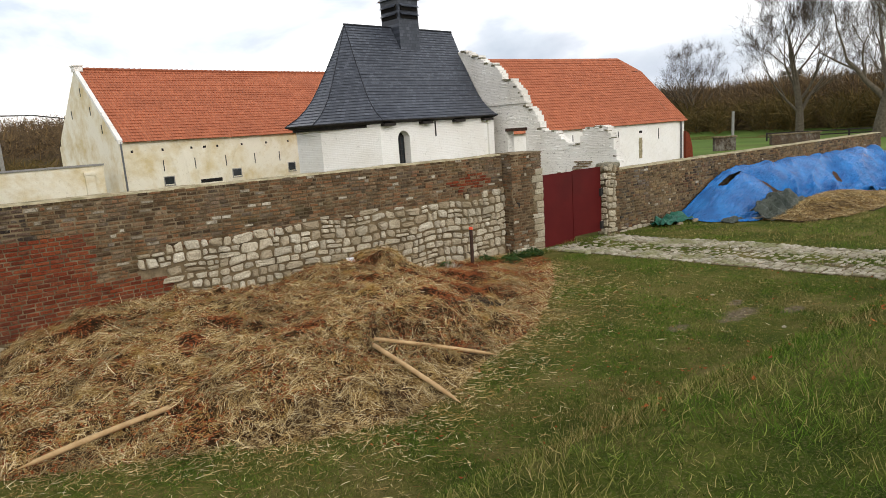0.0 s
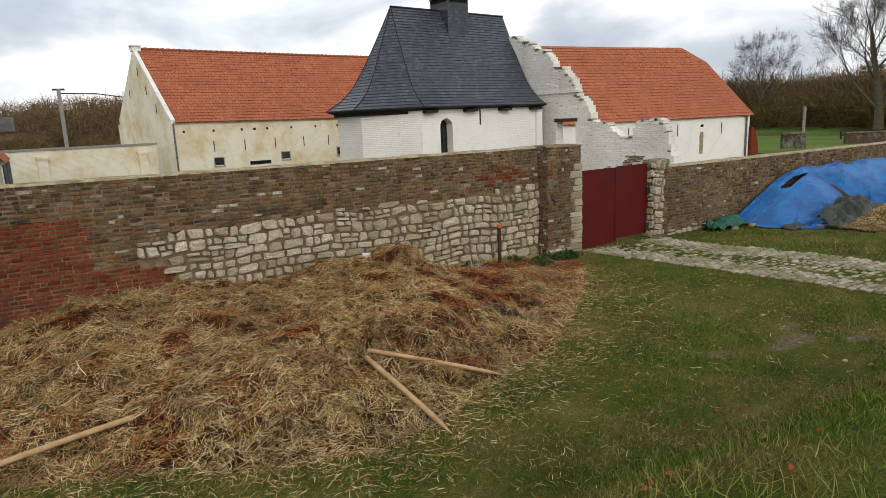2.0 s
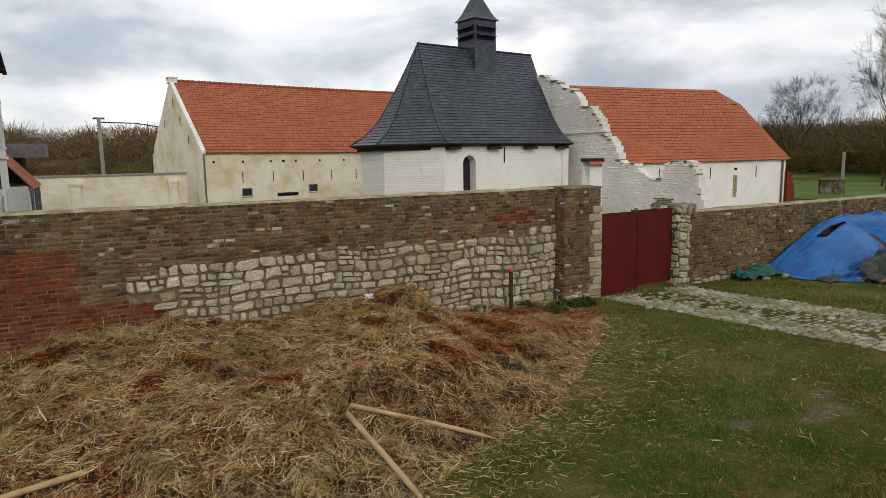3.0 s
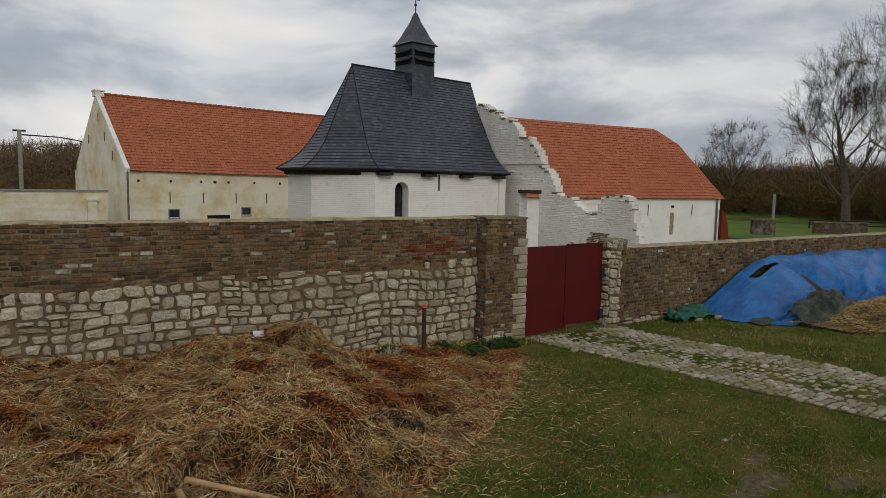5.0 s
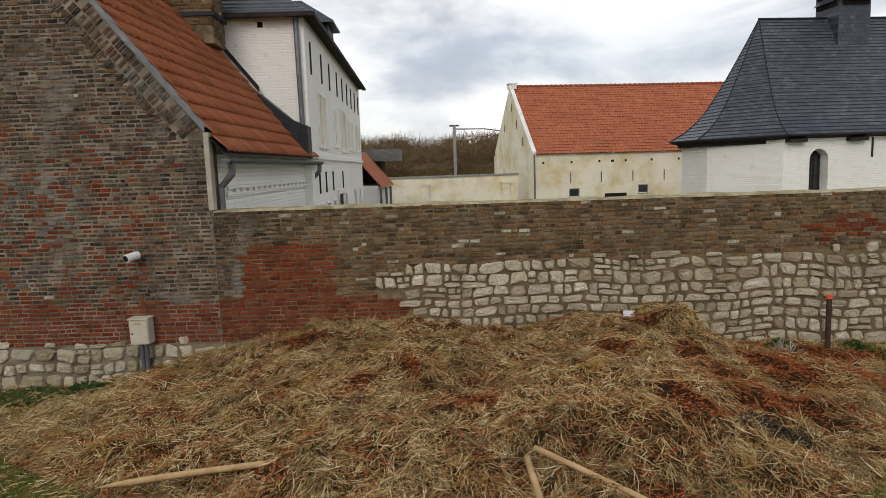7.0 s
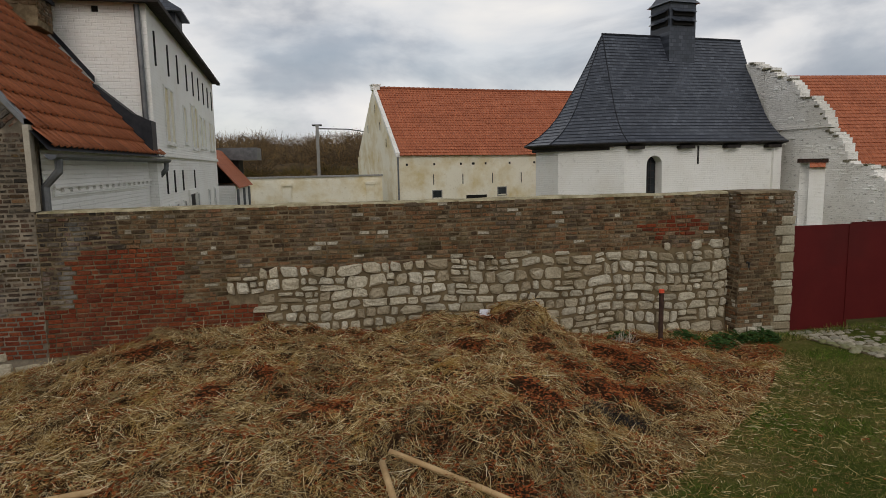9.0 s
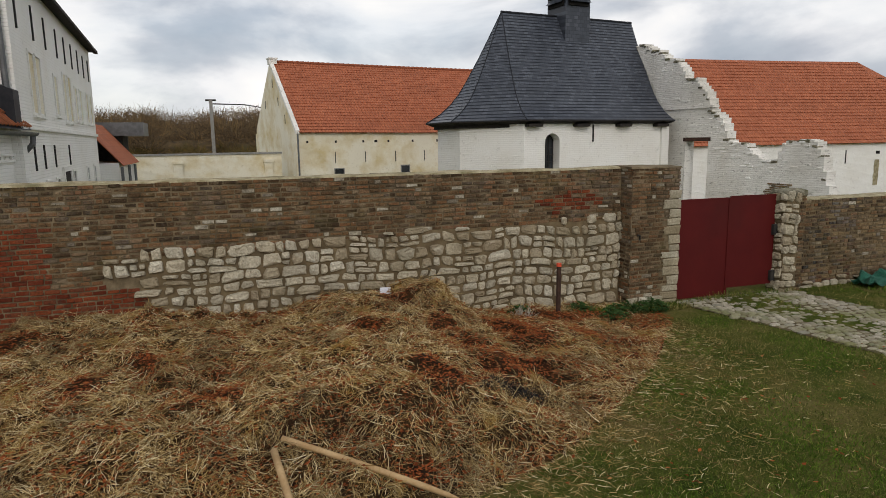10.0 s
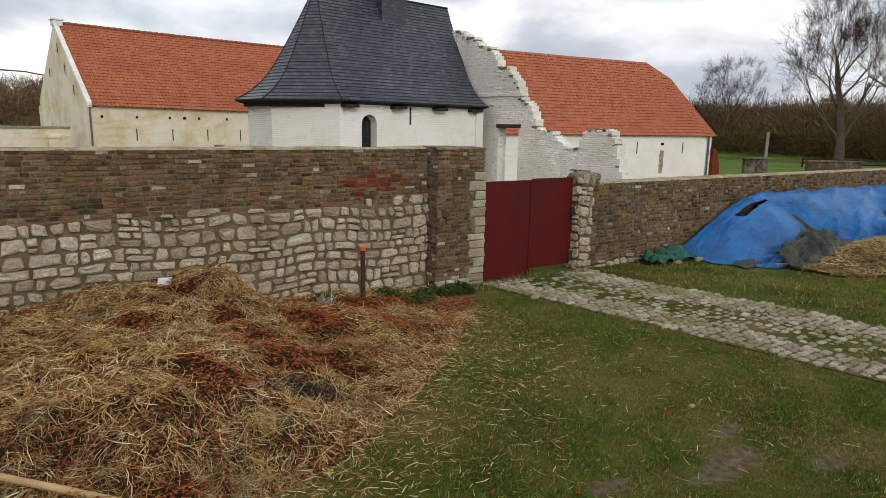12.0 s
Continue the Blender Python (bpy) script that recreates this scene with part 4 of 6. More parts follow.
for y in (7.2, 8.2, 9.5):
    window(house, side(y, 1.35), 0.5, 0.55)
for y in (12.4, 15.6, 17.6):
    window(house, side(y, 1.2), 0.5, 0.8)
for y in (6.5, 8.2, 9.7, 11.4, 12.8, 14.2, 15.6, 17.0, 18.4):
    anchor(house, side(y, 5.05), 0.75)
for y in (6.9, 8.0, 9.4, 11.8):
    anchor(house, side(y, 2.2), 0.55)
g = Geo()
g.box(HX - 0.02, HX + 0.03, 10.4, 11.5, -0.9, 2.05)
dr = part("door", g, M["darkwood"], house)
g = Geo()
g.box(HX, HX + 0.06, 10.28, 10.4, -0.9, 2.17)
g.box(HX, HX + 0.06, 11.5, 11.62, -0.9, 2.17)
g.box(HX, HX + 0.06, 10.4, 11.5, 2.05, 2.17)
part("frame", g, M["white"], dr)
# hipped slate roof in courses
g = Geo()
E0 = [(-12.3, HY - 0.28), (HX + 0.26, HY - 0.28), (HX + 0.26, 19.50), (-12.3, 19.50)]
R0 = [(-8.0, 9.6), (-7.2, 9.6), (-7.2, 15.7), (-8.0, 15.7)]
rows = 30
ring_at = lambda k: [(e[0] + (r[0] - e[0]) * k, e[1] + (r[1] - e[1]) * k) for e, r in zip(E0, R0)]
rise = lambda k: HE + 5.0 * (k ** 1.25)
for i in range(rows):
    a, b = ring_at(i / rows), ring_at((i + 1) / rows)
    za, zb = rise(i / rows), rise((i + 1) / rows)
    for j in range(4):
        q = (j + 1) % 4
        ln = math.dist(a[j], a[q])
        g.face([(*a[j], za + 0.03), (*a[q], za + 0.03), (*b[q], zb), (*b[j], zb)], [(0, i * 0.15), (ln, i * 0.15), (ln, i * 0.15 + 0.14), (0, i * 0.15 + 0.14)])
        g.face([(*a[j], za - 0.01), (*a[q], za - 0.01), (*a[q], za + 0.03), (*a[j], za + 0.03)], [(0, 0.05)] * 4)
g.face([(*p, rise(1)) for p in R0])
part("roof", g, M["slates"], house)
g = Geo()
g.box(HX + 0.16, HX + 0.30, HY - 0.32, 19.54, HE - 0.09, HE - 0.0)
g.box(-12.3, HX + 0.30, HY - 0.325, HY - 0.18, HE - 0.091, HE - 0.001)
g.box(HX - 0.02, HX + 0.17, HY - 0.2, 19.5, HE - 0.045, HE - 0.012)
g.box(-12.3, HX + 0.17, HY - 0.19, HY + 0.02, HE - 0.044, HE - 0.011)
part("gutter", g, M["darkwood"], house)
g = Geo()
g.tube([(HX - 0.16, HY - 0.08, HE - 0.1), (HX - 0.14, HY - 0.07, 3.6)], [0.06, 0.06], 8)
part("downpipe", g, M["zinc"], house)
dm = thing("dormer", "", "")
dm.name = "dormer"
dm.parent = house
g = Geo()
g.box(HX - 1.4, HX - 0.1, 10.9, 12.2, HE + 0.1, HE + 0.95)
cheek = part("cheek", g, M["lead"], dm)
g = Geo()
g.face([(HX + 0.1, 10.7, HE + 0.95), (HX + 0.1, 12.4, HE + 0.95), (HX - 0.9, 11.9, HE + 1.65), (HX - 0.9, 11.2, HE + 1.65)])
g.face([(HX + 0.1, 12.4, HE + 0.95), (HX - 2.2, 12.4, HE + 0.95), (HX - 2.2, 11.9, HE + 1.65), (HX - 0.9, 11.9, HE + 1.65)])
g.face([(HX - 2.2, 10.7, HE + 0.95), (HX + 0.1, 10.7, HE + 0.95), (HX - 0.9, 11.2, HE + 1.65), (HX - 2.2, 11.2, HE + 1.65)])
g.face([(HX - 0.9, 11.2, HE + 1.65), (HX - 0.9, 11.9, HE + 1.65), (HX - 2.2, 11.9, HE + 1.65), (HX - 2.2, 11.2, HE + 1.65)])
g.box(HX - 2.2, HX + 0.1, 10.7, 12.4, HE + 0.90, HE + 0.948)
part("roof", g, M["slates"], dm)
# holes are not cut: black boxes on the wall paint their inner shade
for x in (-5.9, -4.05, -8.2):
    g = Geo()
    g.box(x, x + 0.12, HY - 0.012, HY + 0.05, 6.02, 6.14)
    part("vent_hole", g, M["hole"], house)
chim = thing("chimney", "", "")
chim.parent = house
g = Geo()
g.box(-5.72, -4.72, 4.75, 5.58, 5.5, 9.2)
part("shaft", g, M["mortar_dark"], chim)
lay = Bricklayer(chim, lambda p: True)
lay.lay(pose(0, 4.735, 0), -5.73, -4.71, 5.6, 9.2, lambda x, z: "old", inside=lambda a, b, z: z > 5.9)
lay.lay(pose(-4.705, 4.74, 0, 0, 0, 90), 0, 0.84, 5.6, 9.2, lambda x, z: "old")
lay.finish()
g = Geo()
g.box(-5.77, -4.66, 4.70, 5.62, 6.05, 6.13)
part("flashing", g, M["lead"], chim)

house.matrix_world = Matrix.Translation((HX + 0.2, HY, 0)) @ Matrix.Rotation(radians(3.2), 4, "Z") @ Matrix.Translation((-HX, -HY, 0))

# low shed and roofs in the gap behind the farmhouse
shed = thing("far_shed", "small black timber shed with flat roof in the yard", "shed", pose(-3.6, 27, -0.9))
g = Geo()
g.box(-2.2, 0.0, 0, 2.0, 0, 4.1)
part("wall", g, M["darkwood"], shed)
g = Geo()
g.box(-2.4, 1.0, -0.3, 2.2, 4.1, 4.75)
part("roof", g, M["zinc"], shed)
lean = thing("lean_to", "whitewashed lean-to with a steep pantile roof", "shed", pose(-3.4, 21, -0.9))
g = Geo()
g.box(-3.0, 0.3, 0, 5.5, 0, 2.9)
part("wall", g, M["white"], lean)
g = Geo()
g.face([(0.5, -0.1, 2.8), (0.5, 5.7, 2.8), (-1.0, 5.7, 4.6), (-1.0, -0.1, 4.6)], [(0, 0), (6, 0), (6, 2.3), (0, 2.3)])
g.face([(0.5, -0.1, 2.74), (-1.0, -0.1, 4.54), (-1.0, -0.1, 4.6), (0.5, -0.1, 2.8)])
g.face([(-3.2, -0.1, 2.8), (-1.0, -0.1, 4.6), (-1.0, 5.7, 4.6), (-3.2, 5.7, 2.8)], [(0, 0), (0, 2.3), (6, 2.3), (6, 0)])
part("roof", g, M["pantiles"], lean)
for y in (-0.15, 2.2, 4.4):
    g = Geo()
    g.tube([(0.42, y, 2.75), (0.42, y, 0.0)], [0.06, 0.06], 8)
    part("downpipe", g, M["zinc"], lean)

# ---- yard wall ----
yard_wall = thing("wall_yard", "long yellowed limewashed yard wall with a grey coping", "wall", pose(-8.5, 35.6, -1.0), kind="structure")
yard_wall.rotation_euler = (0, 0, radians(5))
g = Geo()
g.box(0, 13.5, 0, 0.5, 0, 3.05)
part("wall_face", g, M["cream"], yard_wall)
g = Geo()
g.box(-0.05, 13.55, -0.08, 0.58, 3.05, 3.17)
part("coping", g, M["concrete"], yard_wall)
for x in (6.6, 12.3):
    g = Geo()
    g.box(x, x + 0.55, -0.22, 0.0, 0, 2.5)
    g.box(x - 0.06, x + 0.61, -0.28, 0.0, 2.5, 2.68)
    part("buttress", g, M["cream"], yard_wall)

# ---- barns ----


def tiled_slope(g, a, b, c, d, rows, lip=0.035):
    """Courses of tiles on a slope; a, b: its lower corners, c, d: its upper ones above b and a."""
    a, b, c, d = (Vector(p) for p in (a, b, c, d))
    up = (b - a).cross(d - a).normalized()
    w, h = (b - a).length, (d - a).length
    for i in range(rows):
        p, q = a.lerp(d, i / rows), b.lerp(c, i / rows)
        r, s = b.lerp(c, (i + 1) / rows), a.lerp(d, (i + 1) / rows)
        v = h * i / rows
        sag = 6
        for k in range(sag):
            k0, k1 = k / sag, (k + 1) / sag
            off = lambda t, v0: Vector((0, 0, -0.05 * math.sin(math.pi * t) + 0.03 * nz(t * 6, v0, 0.8)))
            p0, p1 = p.lerp(q, k0) + off(k0, v), p.lerp(q, k1) + off(k1, v)
            s0, s1 = s.lerp(r, k0) + off(k0, v + h / rows), s.lerp(r, k1) + off(k1, v + h / rows)
            g.face([p0 + up * lip, p1 + up * lip, s1, s0], [(w * k0, v), (w * k1, v), (w * k1, v + h / rows), (w * k0, v + h / rows)])
            g.face([p0, p1, p1 + up * lip, p0 + up * lip], [(w * k0, v), (w * k1, v), (w * k1, v + 0.03), (w * k0, v + 0.03)])


def barn_shell(ob, length, half, eave, ridge, wall_mat, hip=0.0, base=-1.0):
    """Long walls and gables; x runs along the front, y into the barn, the ridge lies at y = half."""
    g = Geo()
    g.box(0, length, 0, 0.5, base, eave)
    part("wall", g, M[wall_mat], ob)
    g = Geo()
    g.box(0, length, 2 * half - 0.5, 2 * half, base, eave)
    part("wall", g, M[wall_mat], ob)
    slope = (ridge - eave) / half
    for x, s in ((0.0, 1), (length, -1)):
        g = Geo()
        tip = ridge if not (hip and s < 0) else ridge - hip
        cut = (ridge - tip) / slope
        pts = [(0.5, base), (2 * half - 0.5, base), (2 * half - 0.5, eave), (half + cut, tip), (half - cut, tip), (0.5, eave)] if cut else [(0.5, base), (2 * half - 0.5, base), (2 * half - 0.5, eave + 0.5 * slope), (half, ridge), (0.5, eave + 0.5 * slope)]
        out = [(x, y, z) for y, z in pts]
        inn = [(x + 0.45 * s, y, z) for y, z in pts]
        uvs = [(y, z) for y, z in pts]
        g.face(out if s < 0 else out[::-1], uvs if s < 0 else uvs[::-1])
        g.face(inn if s > 0 else inn[::-1], uvs if s > 0 else uvs[::-1])
        for i in range(len(pts)):
            j = (i + 1) % len(pts)
            g.face([out[i], out[j], inn[j], inn[i]])
        part("gable", g, M[wall_mat], ob)
    return slope


barn = thing("barn", "long limewashed barn with orange pantile roof", "barn", pose(5.82, 35.5, 0, 0, 0, 8))
BL, BH, BE, BR = 24.0, 6.55, 3.55, 8.66
sl = barn_shell(barn, BL, BH, BE, BR, "cream")
g = Geo()
tiled_slope(g, (0.22, -0.25, BE - 0.13), (BL, -0.25, BE - 0.13), (BL, BH, BR + 0.08), (0.22, BH, BR + 0.08), 26)
tiled_slope(g, (BL, 2 * BH + 0.25, BE - 0.13), (0.22, 2 * BH + 0.25, BE - 0.13), (0.22, BH, BR + 0.08), (BL, BH, BR + 0.08), 8)
part("roof", g, M["pantiles"], barn)
g = Geo()
for i in range(60):
    x = 0.2 + i * 0.40
    g.tube([(x, BH, BR + 0.10 - 0.05 * math.sin(math.pi * x / BL)), (x + 0.41, BH, BR + 0.12 - 0.05 * math.sin(math.pi * x / BL))], [0.10, 0.12], 8)
part("ridge_tiles", g, M["pantiles"], barn)
g = Geo()
ya, yb = -0.15, BH
pa = [(-0.03, ya, BE + sl * ya - 0.1), (0.25, ya, BE + sl * ya - 0.1), (0.25, ya, BE + sl * ya + 0.17), (-0.03, ya, BE + sl * ya + 0.17)]
pb = [(-0.03, yb, BE + sl * yb - 0.1), (0.25, yb, BE + sl * yb - 0.1), (0.25, yb, BE + sl * yb + 0.17), (-0.03, yb, BE + sl * yb + 0.17)]
for i in range(4):
    k = (i + 1) % 4
    g.face([pa[i], pa[k], pb[k], pb[i]])
g.face(pa[::-1])
part("gable_coping", g, M["ruin"], barn)
g = Geo()
g.box(-0.08, 0.5, BH - 0.35, BH + 0.35, BR - 0.1, BR + 0.26)
g.box(-0.14, 0.56, BH - 0.42, BH + 0.42, BR + 0.26, BR + 0.34)
part("finial", g, M["ruin"], barn)
for x, z, w, h in ((2.95, 0.45, 0.62, 0.48), (7.95, 0.55, 0.62, 0.48), (12.6, 0.55, 0.55, 0.55)):
    window(barn, pose(x, 0, z), w, h, "concrete", bars=False)
# black box on the wall face paints the shade of an uncut slot
g = Geo()
g.box(5.15, 6.75, -0.015, 0.1, 0.30, 0.55)
part("window", g, M["hole"], barn, "low dark slot window")
for x in (2.7, 4.9, 7.2, 9.5, 11.6):
    anchor(barn, pose(x, 0, 1.35), 0.75)
# uncut holes again, their dark inside painted as small black boxes
for i, x in enumerate((0.7, 2.7, 4.7, 5.6, 6.6, 8.5, 10.5, 12.4)):
    g = Geo()
    g.box(x, x + (0.22 if i == 3 else 0.14), -0.012, 0.05, 2.72, 2.88)
    part("vent_hole", g, M["hole"], barn)
g = Geo()
g.tube([(0.12, -0.1, BE - 0.1), (0.12, -0.1, -0.95)], [0.06, 0.06], 8)
part("downpipe", g, M["zinc"], barn)
for y, z in ((4.4, 5.4), (8.6, 5.4), (5.9, 6.8), (2.6, 4.1)):
    anchor(barn, pose(0, y, z, 0, 0, -90), 0.6)

barn2 = thing("barn", "whitewashed barn with a new orange tile roof and half-hipped end", "barn", pose(44.35, 19.74, 0, 0, 0, -4.0))
BL2, BH2, BE2, BR2 = 27.0, 5.7, 2.44, 7.72
shift = Matrix.Translation((-BL2, 0, 0))
barn2.matrix_world = pose(44.35, 19.74, 0, 0, 0, -4.0) @ shift
sl2 = barn_shell(barn2, BL2, BH2, BE2, BR2, "white", hip=1.2)
g = Geo()
cut = 1.2 / sl2
hx = BL2 - 1.2
tiled_slope(g, (0, -0.25, BE2 - 0.15), (hx, -0.25, BE2 - 0.15), (hx, BH2, BR2 + 0.08), (0, BH2, BR2 + 0.08), 26)
yc, zc = BH2 - cut, BR2 - 1.2 + 0.08
tiled_slope(g, (hx, -0.25, BE2 - 0.15), (BL2 + 0.15, -0.25, BE2 - 0.15), (BL2 + 0.15, yc, zc), (hx, yc, zc), 20)
g.face([(hx, yc, zc), (BL2 + 0.15, yc, zc), (hx, BH2, BR2 + 0.08)], [(hx, 6), (BL2, 6), (hx, 7.6)])
g.face([(BL2 + 0.15, yc, zc), (BL2 + 0.15, BH2 + cut, zc), (hx, BH2, BR2 + 0.08)], [(0, 0), (3, 0), (1.5, 2)])
g.face([(hx, BH2 + cut, zc), (hx, BH2, BR2 + 0.08), (BL2 + 0.15, BH2 + cut, zc)], [(0, 0), (0, 2), (2, 0)])
tiled_slope(g, (BL2 + 0.15, 2 * BH2 + 0.25, BE2 - 0.15), (0, 2 * BH2 + 0.25, BE2 - 0.15), (0, BH2, BR2 + 0.08), (hx, BH2, BR2 + 0.08), 6)
part("roof", g, M["pantiles"], barn2)
for d in (3.1, 7.6, 12.2):
    anchor(barn2, pose(BL2 - d, 0, 1.05), 0.8)
# a black box paints the dark inside of this hole
g = Geo()
g.box(BL2 - 5.3, BL2 - 5.0, -0.012, 0.05, 1.6, 1.78)
part("vent_hole", g, M["hole"], barn2)
g = Geo()
for i in range(7):
    z = 1.25 - i * 0.22
    w = 0.18 + 0.12 * abs(nz(i, 3, 1.3))
    g.box(BL2 - 5.15 - w, BL2 - 5.15 + w * 0.8, -0.02 - 0.01 * (i % 2), 0.05, z - 0.24, z)
part("bare_patch", g, M["coping"], barn2, "yellowed patch of bare masonry")
g = Geo()
g.tube([(BL2 - 0.45, -0.1, BE2 - 0.1), (BL2 - 0.45, -0.1, -0.95)], [0.07, 0.07], 8)
part("downpipe", g, M["zinc"], barn2)
g = Geo()
a = [(BL2 - 0.05, -0.25, -1.0), (BL2 + 0.85, -0.25, -1.0), (BL2 + 0.75, -0.25, 0.2), (BL2 + 0.35, -0.25, 1.25), (BL2 - 0.05, -0.25, 1.45)]
b = [(x, 0.9, z) for x, y, z in a]
g.face(a)
g.face(b[::-1])
for i in range(5):
    j = (i + 1) % 5
    g.face([a[j], a[i], b[i], b[j]])
part("buttress", g, M["red_part"], barn2, "reddish brick buttress")

# ---- chapel ----
chapel = thing("chapel", "small whitewashed chapel with steep slate roof and bell turret", "chapel", pose(11.15, 14.07, 0, 0, 0, 7))
CE, CR = 3.36, 7.44
EAVES = [(5.60, -3.32), (-1.02, -3.32), (-2.70, -1.05), (-2.70, 1.05), (-1.02, 3.32), (5.60, 3.32)]
TOPS = [(6.28, 0.0), (0.0, 0.0), (0.0, 0.0), (0.0, 0.0), (0.0, 0.0), (6.28, 0.0)]
FLARE = [(0.0, 0.0), (0.05, 0.13), (0.10, 0.225), (0.17, 0.33), (0.26, 0.435), (0.38, 0.54), (0.55, 0.675), (0.78, 0.845), (1.0, 1.0)]
g = Geo()
rows = 34
for i in range(rows):
    h0, h1 = i / rows, (i + 1) / rows
    f0, f1 = lerp_at(h0, FLARE), lerp_at(h1, FLARE)
    a = [Vector((e[0] + (t[0] - e[0]) * f0, e[1] + (t[1] - e[1]) * f0, CE + (CR - CE) * h0)) for e, t in zip(EAVES, TOPS)]
    b = [Vector((e[0] + (t[0] - e[0]) * f1, e[1] + (t[1] - e[1]) * f1, CE + (CR - CE) * h1)) for e, t in zip(EAVES, TOPS)]
    for j in range(5):
        ln = (a[j + 1] - a[j]).length
        outw = (a[j] - a[j + 1]).cross(b[j] - a[j]).normalized() * -0.018
        v = i * 0.145
        g.face([a[j] - outw, b[j], b[j + 1], a[j + 1] - outw][::-1], [(0, v), (0, v + 0.14), (ln, v + 0.14), (ln, v)][::-1])
        g.face([a[j], a[j] - outw, a[j + 1] - outw, a[j + 1]][::-1], [(0, 0.01)] * 4)
part("roof", g, M["slates"], chapel)
for e, t in list(zip(EAVES, TOPS))[1:5]:
    g = Geo()
    pts = []
    for i in range(13):
        f = lerp_at(i / 12, FLARE)
        pts.append((e[0] + (t[0] - e[0]) * f, e[1] + (t[1] - e[1]) * f, CE + (CR - CE) * i / 12 + 0.01))
    g.tube(pts, [0.022] * 13, 6)
    part("hip_roll", g, M["lead"], chapel, "narrow lead hip roll")
g = Geo()
g.tube([(-0.02, 0, CR + 0.01), (6.28, 0, CR + 0.01)], [0.045, 0.045], 8)
part("ridge_roll", g, M["lead"], chapel)
g = Geo()
for j in range(5):
    a, b = EAVES[j], EAVES[j + 1]
    ins = lambda p: (p[0] * 0.9 if p[0] < 0 else p[0], p[1] * 0.88)
    c, d = ins(a), ins(b)
    g.face([(*a, CE - 0.02), (*b, CE - 0.02), (*d, CE - 0.12), (*c, CE - 0.12)])
    g.face([(*b, CE - 0.02), (*a, CE - 0.02), (*a, CE + 0.03), (*b, CE + 0.03)])
    g.face([(*d, CE - 0.12), (*c, CE - 0.12), (c[0], c[1], CE - 0.22), (d[0], d[1], CE - 0.22)][::-1])
part("eaves_board", g, M["darkwood"], chapel, "blackened timber eaves")
for u in (-0.6, 1.4, 3.3, 5.1):
    g = Geo()
    g.box(u - 0.28, u + 0.28, -3.24, -2.95, CE - 0.21, CE - 0.11)
    part("bracket", g, M["darkwood"], chapel)
WX0, WX1, WS, WZ = -0.06, 0.56, 2.62, 1.40
g = Geo()
YF, YB = -2.98, -2.60


def flat(g, x0, x1, z0, z1, y):
    g.face([(x0, y, z0), (x1, y, z0), (x1, y, z1), (x0, y, z1)])


top = CE - 0.05
flat(g, -0.92, WX0, -1.0, top, YF)
flat(g, WX1, 5.55, -1.0, top, YF)
flat(g, WX0, WX1, -1.0, WZ, YF)
R = (WX1 - WX0) / 2
arc = [((WX0 + WX1) / 2 - R * math.cos(math.pi * i / 10), WS + R * math.sin(math.pi * i / 10)) for i in range(11)]
for (xa, za), (xb, zb) in zip(arc, arc[1:]):
    g.face([(xa, YF, za), (xb, YF, zb), (xb, YF, top), (xa, YF, top)])
    g.face([(xa, YF, za), (xa, YB, za), (xb, YB, zb), (xb, YF, zb)])
g.face([(WX0, YF, WZ), (WX0, YB, WZ), (WX0, YB, WS), (WX0, YF, WS)])
g.face([(WX1, YF, WZ), (WX1, YF, WS), (WX1, YB, WS), (WX1, YB, WZ)])
g.face([(WX0, YF, WZ), (WX1, YF, WZ), (WX1, YB, WZ + 0.1), (WX0, YB, WZ + 0.1)])
part("wall", g, M["white"], chapel)
poly = [(-0.92, -2.98), (-2.28, -0.90), (-2.28, 0.90), (-0.92, 2.98), (5.55, 2.98), (5.55, -2.98)]
for (xa, ya), (xb, yb) in zip(poly, poly[1:]):
    g = Geo()
    ln = math.dist((xa, ya), (xb, yb))
    nrm = Vector((ya - yb, xb - xa)).normalized() * 0.35
    if nrm.dot(Vector((1.5 - xa, -ya))) < 0:
        nrm = -nrm
    q = [(xa, ya), (xb, yb), (xb + nrm.x, yb + nrm.y), (xa + nrm.x, ya + nrm.y)]
    uv4 = [(0, -1), (ln, -1), (ln, top), (0, top)]
    g.face([(*q[0], -1.0), (*q[0], top), (*q[1], top), (*q[1], -1.0)], [uv4[0], uv4[3], uv4[2], uv4[1]])
    g.face([(*q[3], -1.0), (*q[2], -1.0), (*q[2], top), (*q[3], top)], uv4)
    g.face([(*q[0], top), (*q[3], top), (*q[2], top), (*q[1], top)])
    part("wall", g, M["white"], chapel)
win = Geo()
win.face([(WX0, YB + 0.01, WZ + 0.1), (WX1, YB + 0.01, WZ + 0.1)] + [(x, YB + 0.01, z) for x, z in reversed(arc)])
pane = part("window", win, M["pane"], chapel, "dark arched leaded window")
g = Geo()
for x in (WX0 + 0.03, 0.15, 0.25, 0.35, WX1 - 0.03):
    g.box(x - 0.01, x + 0.01, YB - 0.03, YB - 0.01, WZ + 0.1, WS + 0.24)
for k in range(5):
    g.box(WX0, WX1, YB - 0.031, YB - 0.011, 1.7 + k * 0.24, 1.72 + k * 0.24)
part("window_grille", g, M["iron"], pane)
anchor(chapel, pose(2.0, YF, 2.62), 0.62)
g = Geo()
g.box(5.20, 5.55, YF - 0.10, YF, -1.0, CE - 0.2)
part("pilaster", g, M["white"], chapel)
g = Geo()
g.box(2.3, 3.0, YF - 0.02, YF, 1.35, 1.55)
part("stone_block", g, M["cream"], chapel)

